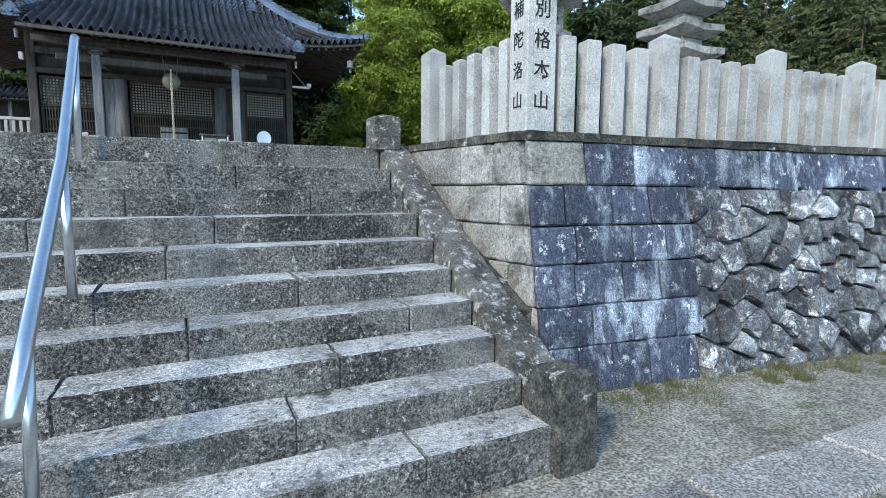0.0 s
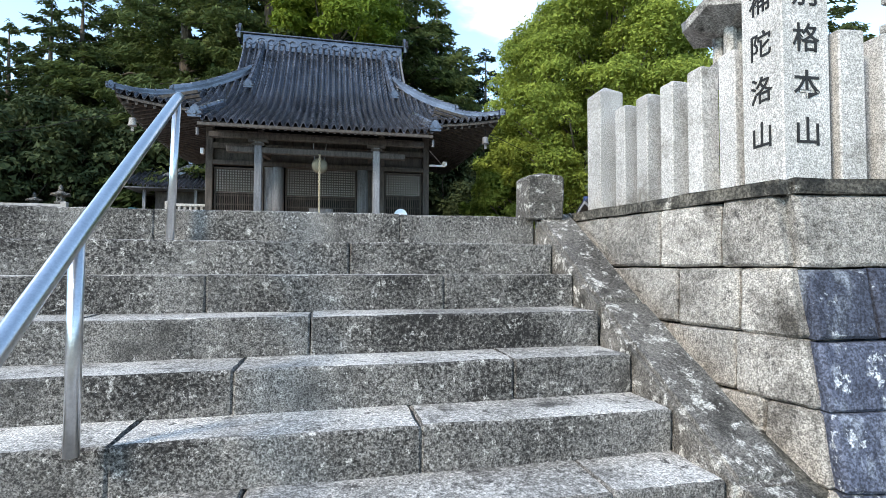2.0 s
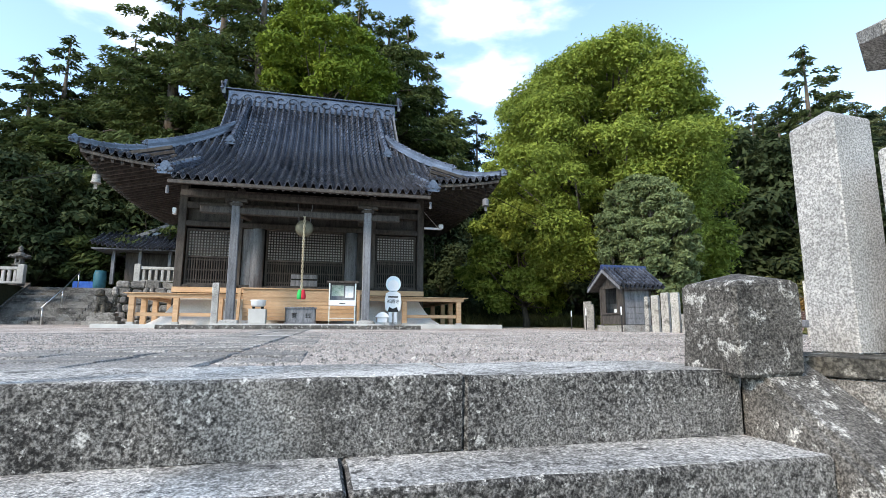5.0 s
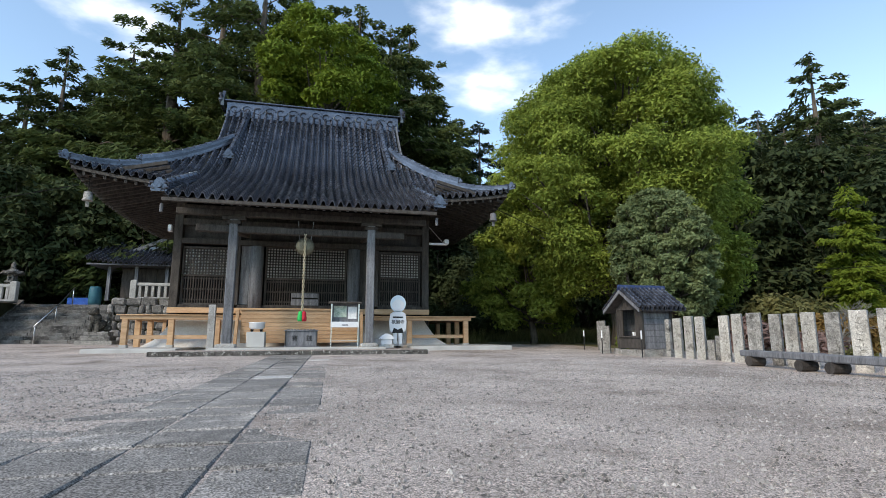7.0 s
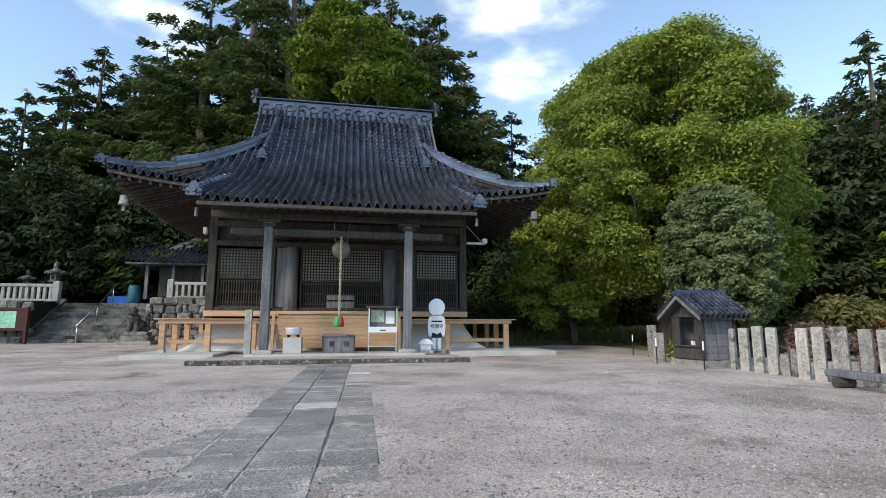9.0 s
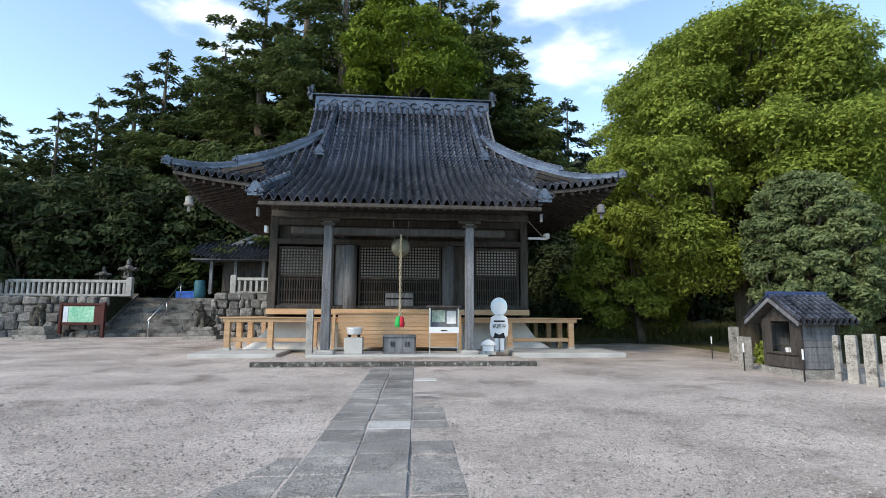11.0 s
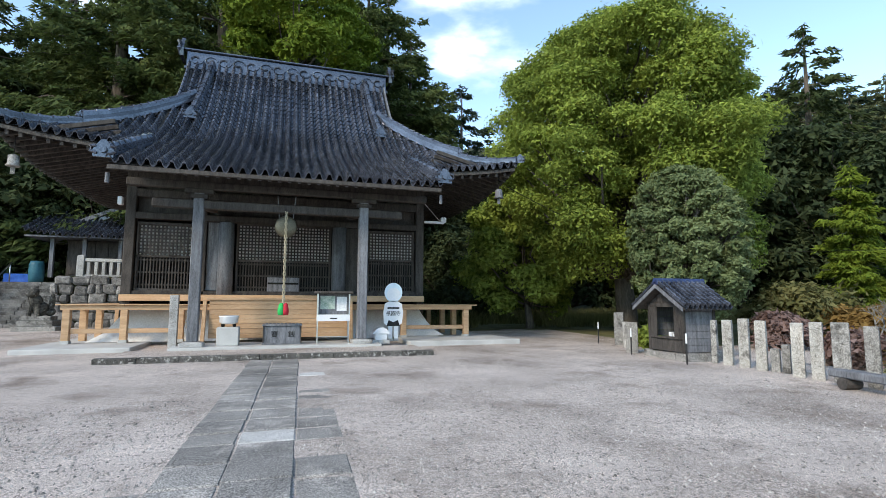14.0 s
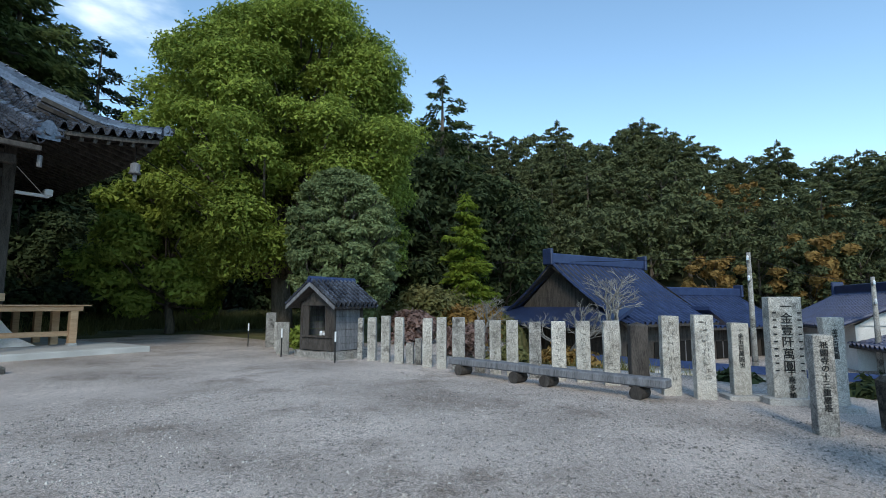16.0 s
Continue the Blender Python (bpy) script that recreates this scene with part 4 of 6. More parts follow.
for k in range(5):
    f = k / 4
    g2 = f ** 0.6
    rings.append([mound.verts.new((a[0] + (b[0] - a[0]) * g2, a[1] + (b[1] - a[1]) * g2, 0.26 + 1.0 * f)) for a, b in zip(lo, hi)])
for a, b in zip(rings, rings[1:]):
    for j in range(4):
        mound.faces.new((a[j], a[(j + 1) % 4], b[(j + 1) % 4], b[j]))
mound.faces.new(rings[-1])
part("plaster_mound", mound, PLASTER, hall, "sloping white plaster base mound")

ver = thing("veranda", "new cedar veranda with square posts and boarded front", "veranda")
VY = 18.3
part("edge_beam", box(-7.75, 4.35, VY - 0.08, VY + 0.08, 1.2, 1.335, 0.01), NEWWOOD, ver)
for i in range(52):
    x = -7.85 + i * 0.238
    part("floor_board", box(x, x + 0.232, VY - 0.15, WY - 0.35, 1.336, 1.37, 0.004), NEWWOOD, ver)
for x in (-7.6, -6.2, -4.75, 1.95, 4.15):
    part("post", box(x - 0.09, x + 0.09, VY - 0.09, VY + 0.09, 0.35, 1.2, 0.01), NEWWOOD, ver)
    part("post_shoe", box(x - 0.11, x + 0.11, VY - 0.11, VY + 0.11, 0.26, 0.36, 0.01), CONCRETE, ver)
for x in (-7.6, 4.15):
    for y in (19.6, 21.0, 23.0):
        part("post", box(x - 0.09, x + 0.09, y - 0.09, y + 0.09, 0.26, 1.2, 0.01), NEWWOOD, ver)
    part("edge_beam", box(x - 0.08, x + 0.08, VY + 0.1, 26, 1.2, 1.335, 0.01), NEWWOOD, ver)
    part("side_floor", box(min(x, -6.7) - 0.2 if x < 0 else 2.95, -6.65 if x < 0 else x + 0.2, VY + 1.0, 26, 1.336, 1.37, 0.004), NEWWOOD, ver)
for a, b in ((-7.5, -6.3), (-6.1, -4.85), (2.05, 4.05)):
    part("tie_rail", box(a, b, VY - 0.03, VY + 0.03, 0.55, 0.68, 0.006), NEWWOOD, ver)
# boarded box of the front steps
for k in range(8):
    z = 0.42 + k * 0.135
    part("front_board", box(-3.88, -0.02, 17.35, 17.4, z, z + 0.13, 0.004), NEWWOOD, ver)
part("front_top", box(-3.95, 0.05, 17.3, 18.2, 1.5, 1.55, 0.006), NEWWOOD, ver)
part("front_side", box(-3.88, -3.83, 17.402, 18.25, 0.42, 1.49), NEWWOOD, ver)
part("front_side", box(-0.07, -0.02, 17.402, 18.25, 0.42, 1.49), NEWWOOD, ver)
for x in (-4.0, 0.08):
    part("brace", bevelled(prism([(17.1, 0.3), (17.2, 0.3), (17.45, 1.5), (17.35, 1.5)], x - 0.05, x + 0.05, "x"), 0.008), NEWWOOD, ver)


# ---- trees ----
def crown_mesh(name, clumps, count, size, material, seed, flat=0.5, aspect=1.8, hang=0.0):
    """Many small pointed leaves on and in a set of clumps (centre, radii)."""
    r = np.random.RandomState(seed)
    cl = np.array([(*c, *q) for c, q in clumps], dtype=float)
    wts = (cl[:, 3] * cl[:, 4]) ** 1.0
    k = r.choice(len(cl), count, p=wts / wts.sum())
    d = r.normal(size=(count, 3))
    d /= np.linalg.norm(d, axis=1)[:, None]
    d[:, 2] = np.where(r.uniform(size=count) < 0.65, np.abs(d[:, 2]), d[:, 2])
    rad = 1.06 - np.abs(r.normal(0, 0.3, count)) + (r.uniform(size=count) < 0.15) * r.uniform(0, 0.35, count)
    rad = np.clip(rad, 0.1, 1.35)
    p = cl[k, :3] + d * cl[k, 3:] * rad[:, None]
    nrm = d * 0.8 + r.normal(0, 0.55, (count, 3)) + np.array([0, 0, flat])
    nrm /= np.linalg.norm(nrm, axis=1)[:, None]
    a = np.cross(nrm, r.normal(size=(count, 3)))
    if hang:
        out = p * np.array([1, 1, 0])
        out /= np.linalg.norm(out, axis=1)[:, None] + 1e-6
        a = out + np.array([0, 0, -hang]) + r.normal(0, 0.45, (count, 3))
    a /= np.linalg.norm(a, axis=1)[:, None]
    b = np.cross(nrm, a)
    b /= np.linalg.norm(b, axis=1)[:, None] + 1e-6
    s = size * r.uniform(0.6, 1.4, count)[:, None]
    v = np.stack([p - a * s * aspect * 0.35 + b * s * 0.5, p - a * s * aspect * 0.35 - b * s * 0.5, p + a * s * aspect * 0.65], 1).reshape(-1, 3)
    me = bpy.data.meshes.new(name)
    me.vertices.add(len(v))
    me.vertices.foreach_set("co", v.astype(np.float32).ravel())
    me.loops.add(count * 3)
    me.loops.foreach_set("vertex_index", np.arange(count * 3, dtype=np.int32))
    me.polygons.add(count)
    me.polygons.foreach_set("loop_start", np.arange(0, count * 3, 3, dtype=np.int32))
    me.update(calc_edges=True)
    me.materials.append(material)
    return me


def limb(bm, p, q, r0, r1, bend, rr, n=7):
    p, q = Vector(p), Vector(q)
    pts = [p.lerp(q, t) + Vector((rr.uniform(-1, 1), rr.uniform(-1, 1), rr.uniform(-0.3, 0.6))) * bend * math.sin(t * math.pi) for t in (0, 0.25, 0.5, 0.75, 1)]
    add_tube(bm, pts, [r0 + (r1 - r0) * t for t in (0, 0.25, 0.5, 0.75, 1)], n)


def broad_tree(name, label, m, height, radius, clumps_n, leaves, leaf, lmat, seed, trunk_r=0.35, low=0.15, bark=None, category="tree", shape=1.0, lobes=1.0, clump=(0.13, 0.24)):
    rr = random.Random(seed)
    t = thing(name, label, category, m)
    clumps, bm = [], bmesh.new()
    fork = height * max(low, 0.16)
    add_tube(bm, [(0, 0, -0.3), (0.05, 0, fork * 0.4), (-0.05, 0.05, fork), (0.05, 0, height * 0.5), (0, 0, height * 0.8)], [trunk_r * 1.25, trunk_r, trunk_r * 0.85, trunk_r * 0.45, trunk_r * 0.12], 10)
    zc, rz = height * (low + 1) / 2, height * (1 - low) / 2
    for i in range(clumps_n):
        u = 1 - 1.85 * (i + 0.5) / clumps_n
        a = i * 2.39996 + rr.uniform(-0.35, 0.35)
        q = math.sqrt(max(0.0, 1 - u * u)) ** shape
        lobe = 1 + lobes * (0.13 * math.sin(2 * a + seed) + 0.1 * math.sin(3 * a + u * 4 + seed))
        k = rr.uniform(0.66, 0.92) if i % 5 else rr.uniform(0.3, 0.6)
        s = radius * rr.uniform(*clump)
        c = (radius * lobe * q * k * math.cos(a), radius * lobe * q * k * math.sin(a), zc + rz * u * (0.88 if i % 5 else 0.6) * rr.uniform(0.93, 1.04))
        clumps.append((c, (s, s, s * rr.uniform(0.6, 0.85))))
        if i % 2 == 0:
            b0 = min(height * 0.7, max(fork, c[2] - 0.8 * math.hypot(c[0], c[1]) - 1))
            limb(bm, (0, 0, b0), (c[0] * 0.95, c[1] * 0.95, c[2] - s * 0.2), trunk_r * 0.3 * (1 - 0.5 * b0 / height), 0.03, 0.35, rr, 6)
    bmesh.ops.recalc_face_normals(bm, faces=bm.faces[:])
    part("trunk", bm, bark or BARK, t, smooth=True)
    link("crown", crown_mesh("crown", clumps, leaves, leaf, lmat, seed), lmat, t)
    return t


def conifer(name, label, m, height, radius, leaves, leaf, lmat, seed, low=0.2, trunk_r=0.3, droop=0.25, tiers=16, bark=None, ragged=0.25, taper=0.7):
    """A trunk with tiers of limbs, each carrying uneven masses of drooping sprays."""
    rr = random.Random(seed)
    t = thing(name, label, "conifer tree", m)
    bm = bmesh.new()
    add_tube(bm, [(0, 0, -0.3), (0.08, 0, height * 0.35), (-0.05, 0.06, height * 0.7), (0, 0, height * 0.98)], [trunk_r * 1.2, trunk_r * 0.85, trunk_r * 0.45, 0.03], 9)
    clumps = []
    N = tiers * 9
    for k in range(N):
        f = 1 - (1 - (k + rr.random()) / N) ** 0.7
        z = height * (low + (0.97 - low) * f)
        rad = radius * ((1 - f) ** taper * 0.93 + 0.07) * rr.uniform(1 - ragged, 1 + ragged * 0.6)
        a = k * 2.39996 + rr.uniform(-0.6, 0.6)
        end = Vector((rad * math.cos(a), rad * math.sin(a), z - droop * rad + rr.uniform(-0.3, 0.5)))
        if k % 2 == 0:
            add_tube(bm, [(0, 0, z), Vector((0, 0, z)).lerp(end, 0.55) + Vector((0, 0, 0.12 * rad)), end], [trunk_r * 0.18 * (1.1 - f), trunk_r * 0.1, 0.015], 4, False)
        for q in (0.4, 0.68, 0.94):
            c = Vector((0, 0, z)).lerp(end, q) + Vector((rr.uniform(-0.3, 0.3), rr.uniform(-0.3, 0.3), 0.1 * rad * (1 - q)))
            s = (0.26 + 0.085 * rad) * rr.uniform(0.7, 1.3)
            clumps.append((tuple(c), (s, s, s * rr.uniform(0.45, 0.7))))
    clumps.append(((0, 0, height * 0.96), (0.45, 0.45, 0.8)))
    part("trunk", bm, bark or BARK, t, smooth=True)
    link("crown", crown_mesh("crown", clumps, leaves, leaf, lmat, seed, 0.2, 2.6, 0.55), lmat, t)
    return t


EYE = Vector((-1.8, 1.5, 1.45))


def toward(az, dist, z=None):
    """The spot at a bearing and distance from the middle of the courtyard's south end."""
    x, y = EYE.x + dist * math.sin(radians(az)), EYE.y + dist * math.cos(radians(az))
    return (x, y, -1.83 + hill_height(x, y) if z is None else z)


# the great camphor and the evergreen beside the small shrine
broad_tree("camphor_tree", "great round-crowned camphor tree with yellow-green leaves", pose(11.95, 19.9, 0.15), 14.2, 5.9, 290, 320000, 0.082, L_CAMPHOR, 11, 0.42, 0.07, shape=0.95, lobes=0.7, clump=(0.09, 0.2))
broad_tree("evergreen_tree", "bushy grey-green evergreen tree behind the small shrine", pose(10.3, 14.6, 0.1), 6.0, 1.9, 360, 90000, 0.07, L_GREY, 5, 0.12, 0.04, shape=0.9, lobes=0.3, clump=(0.1, 0.17))
broad_tree("camphor_tree", "smaller camphor tree merging with the great one", pose(16.3, 22.5, 0.15), 11.6, 4.7, 110, 80000, 0.13, L_CAMPHOR, 12, 0.25, 0.05, shape=0.8)
broad_tree("camphor_tree", "young camphor tree with low bright leaves", pose(9.3, 23.6, 0.15), 7.0, 3.4, 70, 50000, 0.13, L_CAMPHOR, 13, 0.18, 0.04, shape=0.8)


# forest behind the hall and round the courtyard
def top_scale(height, az, dist, elev):
    """The scale at which a tree of that height reaches an elevation angle."""
    return (EYE.z + dist * math.tan(radians(elev)) - toward(az, dist)[2]) / height


def stand(height, az, dist, elev, make):
    p = toward(az, dist)
    return make(pose(*p) @ Matrix.Scale(top_scale(height, az, dist, elev), 4))


cedar_a = stand(24, -28, 45, 23.5, lambda m: conifer("cedar_tree", "tall dark cedar tree in the grove behind the hall", m, 24, 5.6, 24000, 0.17, L_CEDAR, 21, 0.08, 0.45, taper=0.5))
cedar_b = stand(30, -7, 37, 38, lambda m: conifer("cedar_tree", "tall ragged old cedar tree behind the hall", m, 30, 8.2, 48000, 0.16, L_OLD, 22, 0.2, 0.85, ragged=0.45, taper=0.4, droop=0.15, tiers=14))
pine_a = stand(21, 19.5, 47, 23.8, lambda m: conifer("pine_tree", "dark open-branched pine tree", m, 21, 5.0, 17000, 0.14, L_PINE, 23, 0.3, 0.35, 0.05, 8, ragged=0.55, taper=0.5))
fir_a = stand(22, 13.5, 43, 29, lambda m: conifer("fir_tree", "layered grey-green fir tree behind the hall", m, 22, 5.2, 30000, 0.14, L_OLD, 26, 0.1, 0.35, 0.2, 15, ragged=0.35, taper=0.6))
bright_a = broad_tree("cypress_tree", "broad bright green cypress tree behind the ridge", pose(*toward(0.5, 33.5)), 26, 6.0, 130, 80000, 0.16, L_BRIGHT, 24, 0.5, 0.2, shape=0.7)
dark_a = broad_tree("broadleaf_tree", "dark evergreen broadleaf tree", pose(*toward(10, 46)), 15, 5.4, 80, 13000, 0.24, L_DARK, 25, 0.35, 0.04)
fr = random.Random(77)


def copy_to(ob, height, az, dist, elev):
    p = toward(az, dist)
    c = copy_thing(ob, pose(*p))
    c.matrix_world = pose(*p, 0, 0, fr.uniform(0, 360)) @ Matrix.Scale(top_scale(height, az, dist, elev), 4)
    tagged(c, group="trees of the wood")
    return c


for az, dist, elev in ((-62, 44, 13), (-56, 46, 14), (-51, 44, 14.5), (-46, 46, 15.5), (-42, 45, 15.5), (-38, 47, 17), (-34, 45, 18.5), (-31, 48, 20.5), (-25.5, 44, 26), (-23, 46, 24), (-20.5, 47, 22), (54, 52, 25), (49, 58, 21)):
    copy_to(cedar_a, 24, az, dist, elev)
for az, dist, elev in ((-20, 43, 28), (-16, 40, 33), (-11.5, 41, 36), (-2, 42, 36), (4.5, 42, 36), (8.5, 40, 34)):
    copy_to(cedar_b, 30, az, dist, elev)
copy_to(fir_a, 22, 10.8, 44, 34), copy_to(fir_a, 22, 16.2, 48, 24)
for az, dist, elev in ((47, 60, 21), (51, 60, 20), (57, 62, 18.5), (21, 56, 17), (26, 60, 17)):
    copy_to(pine_a, 21, az, dist, elev)
for az, dist, elev in ((-60, 36, 9), (-53, 37, 10), (-47, 38, 11), (-41, 39, 12), (-36, 38, 12), (-31, 39, 14), (-27, 38, 15), (-22, 39, 15), (-17, 38, 17), (-12, 37, 18), (5, 40, 21), (10, 38, 19), (14, 37, 16), (18, 38, 15), (22, 40, 14), (27, 44, 15), (31, 48, 16), (36, 48, 17), (40, 48, 18), (44, 47, 19), (48, 46, 18.5), (52, 46, 17), (56, 46, 16), (60, 48, 14), (19, 33, 9), (25, 35, 9)):
    copy_to(dark_a, 15, az, dist, elev)
young = stand(9, 56.5, 36, 11.5, lambda m: conifer("young_cypress", "young olive-green cypress at the wood's edge", m, 9, 2.3, 26000, 0.1, L_BRIGHT, 29, 0.02, 0.15, 0.1, 10, ragged=0.2, taper=0.8))
# the wooded hill across the valley, of leaner trees
far_pine = conifer("pine_tree", "dark spreading pine on the wooded hill", pose(*toward(76, 92)), 12, 4.2, 4600, 0.25, L_HILL, 33, 0.25, 0.25, 0.0, 6, ragged=0.5, taper=0.4)
far_oak = broad_tree("broadleaf_tree", "dark rounded tree on the wooded hill", pose(*toward(70, 60)), 10.5, 4.8, 40, 4600, 0.27, L_HILL, 34, 0.25, 0.03)
far_gold = broad_tree("autumn_tree", "russet and gold autumn tree on the hill", pose(*toward(90, 60)), 9, 3.8, 26, 3600, 0.3, L_AUTUMN, 35, 0.22, 0.05)
for az in (-17, -22, -27, -32, -37, -42, -47, -52, -57):
    copy_to(far_oak, 10.5, az, 58, 14)
for i in range(150):
    az = 44 + 66 * ((i * 0.618) % 1.0)
    dist = 58 + 42 * ((i * 0.37 + 0.1) % 1.0) ** 0.85
    k = fr.random()
    src = far_gold if az > 80 and k < 0.22 and dist < 88 else far_oak if k < 0.62 or dist < 68 else far_pine
    p = toward(az, dist)
    c = copy_thing(src, pose(*p))
    c.matrix_world = pose(*p, 0, 0, fr.uniform(0, 360)) @ Matrix.Scale(fr.uniform(0.75, 1.1) * (1.0 if az < 80 else 0.8), 4)
    tagged(c, group="trees of the wood")



# ---- paved path ----
path_way = thing("pavement", "worn grey stone-slab path to the hall", "path")
tagged(path_way, kind="structure")
pr = random.Random(3)
COLS = (-3.45, -2.9, -2.385, -1.82, -1.33)
y, row = 0.55, 0
while y < 13.9:
    y2 = min(y + pr.uniform(0.46, 0.62), 14.05)
    for c in range(4):
        if (c == 0 and y > 5.6) or (c == 3 and (y > 11.5 or pr.random() < 0.1)):
            continue
        z = gz((y + y2) / 2) + (-0.007 if c in (0, 3) else 0.003) + pr.uniform(-0.007, 0.005)
        j0, j1 = pr.uniform(-0.03, 0.03), pr.uniform(-0.015, 0.015)
        bm = box(COLS[c] + pr.uniform(0.002, 0.012), COLS[c + 1] - pr.uniform(0.002, 0.012), y + 0.005 + j1, y2 - 0.005 + j1, z - 0.07, z)
        for v in bm.verts:
            v.co.x += 0.038 * (v.co.y - 6) + j0 * 0.3
        bmesh.ops.bevel(bm, geom=bm.edges[:], offset=0.012, segments=1, affect="EDGES")
        part("slab", rough(bm, 0.008, 3, y + c), PALESLAB if (c, row) in ((2, 12), (3, 20)) else PAVE, path_way)
    y, row = y2, row + 1
low_path = thing("pavement_lower", "grey slab path below the retaining wall", "path")
tagged(low_path, kind="structure")
x = -0.6
while x < 9:
    L = pr.uniform(0.8, 1.2)
    bm = box(x + 0.012, x + L - 0.012, -3.62, -3.15, -1.95, -1.87 + pr.uniform(0, 0.012))
    for v in bm.verts:
        v.co.y -= 0.06 * (v.co.x - 0.5)
    bmesh.ops.bevel(bm, geom=bm.edges[:], offset=0.014, segments=1, affect="EDGES")
    part("slab", rough(bm, 0.008, 3, x), PAVE, low_path)
    x += L


def tufts(name, label, spots, n, h, material, seed):
    """Thin blades of grass or dry stalks round the given spots (x, y, z, radius)."""
    r = np.random.RandomState(seed)
    sp = np.array(spots, dtype=float)
    k = r.randint(0, len(sp), n)
    a, q = r.uniform(0, math.tau, n), np.sqrt(r.uniform(0, 1, n))
    p = np.stack([sp[k, 0] + np.cos(a) * q * sp[k, 3], sp[k, 1] + np.sin(a) * q * sp[k, 3], sp[k, 2]], 1)
    ln = h * r.uniform(0.4, 1.2, n)[:, None]
    lean = r.normal(0, 0.35, (n, 2))
    tip = p + np.concatenate([lean, np.ones((n, 1))], 1) * ln
    ba = r.uniform(0, math.tau, n)
    w = np.stack([np.cos(ba), np.sin(ba), np.zeros(n)], 1) * h * 0.03
    v = np.stack([p - w, p + w, tip], 1).reshape(-1, 3)
    ob = raw(name, v, [(3 * i, 3 * i + 1, 3 * i + 2) for i in range(n)], material)
    return tagged(ob, label, "grass", kind="stuff")


def pebbles(n, seed):
    """Loose small stones on the gravel."""
    r = random.Random(seed)
    vs, fs = [], []
    for _ in range(n):
        y = 0.6 + 9 * r.random() ** 1.3
        x = r.uniform(-9, 6.5)
        s = r.uniform(0.006, 0.017)
        z, b, a = gz(y) - 0.004 + 0.02 * noise.noise(Vector((x * 0.35, y * 0.35, 1))), len(vs), r.uniform(0, 6.28)
        for k in range(4):
            vs.append((x + s * r.uniform(0.7, 1.3) * math.cos(a + k * 1.57), y + s * r.uniform(0.7, 1.3) * math.sin(a + k * 1.57), z - 0.008))
        vs.append((x, y, z + s * r.uniform(0.3, 0.7)))
        fs += [(b + k, b + (k + 1) % 4, b + 4) for k in range(4)]
    ob = raw("gravel", vs, fs, mat("pebble", (0.1, 0.09, 0.08), (0.45, 0.41, 0.37), 2, 0.9, 0, 30, per="island", vary=0.5))
    tagged(ob, "loose grey and white pebbles on the courtyard", "gravel", kind="stuff")


pebbles(24000, 6)
wr = random.Random(8)
tufts("grass", "moss and low grass along the foot of the retaining wall", [(*front(wr.uniform(0.3, 9), -1.92, wr.uniform(0.05, 0.35))[:2], -1.9, wr.uniform(0.06, 0.25)) for _ in range(60)], 9000, 0.07, L_GRASS, 2)
tufts("grass", "tall dry grass field beyond the courtyard", [(wr.uniform(3, 30), wr.uniform(25, 36), 0.1, 1.5) for _ in range(90)], 30000, 0.9, L_GRASS, 3)
tufts("grass", "rough grass and weeds below the row of steles", [(wr.uniform(9.2, 16), wr.uniform(3, 13), -1.6 + wr.uniform(0, 0.9), 1.0) for _ in range(70)], 16000, 0.6, L_GRASS, 4)


# ---- things before the hall ----
def offering_box():
    t = thing("offering_box", "dark grey wooden offering box on the porch step", "offering box", pose(-1.9, 16.45, 0.3))
    part("body", box(-0.47, 0.47, -0.22, 0.22, 0.04, 0.5, 0.01), GREYWOOD, t)
    for z in (0.0, 0.5):
        part("rim", box(-0.52, 0.52, -0.26, 0.26, z, z + 0.045, 0.01), GREYWOOD, t)
    for i in range(9):
        part("slat", box(-0.44 + i * 0.1, -0.38 + i * 0.1, -0.2, 0.2, 0.546, 0.565), GREYWOOD, t)
    for x in (-0.5, 0.47):
        part("corner_strap", box(x, x + 0.03, -0.245, 0.245, 0.05, 0.498, 0.005), WOOD, t)
    glyphs("賽", 0.19, pose(-0.2, -0.223, 0.36), t, INK)
    glyphs("銭", 0.19, pose(0.24, -0.223, 0.36), t, INK)


offering_box()


def incense_stand():
    t = thing("water_basin", "square concrete block carrying a pale metal basin", "basin", pose(-3.27, 16.4, 0.3))
    part("block", box(-0.27, 0.27, -0.25, 0.25, 0, 0.48, 0.015), CONCRETE, t)
    for x in (-0.14, 0.14):
        part("foot", lathe([(0.04, 0.48), (0.05, 0.56)], 8, (x, 0)), DARK, t)
    part("bowl", lathe([(0.16, 0.56), (0.23, 0.6), (0.24, 0.74), (0.26, 0.76), (0.24, 0.78), (0.2, 0.77), (0.18, 0.66)], 20), WHITE, t, smooth=True)


incense_stand()


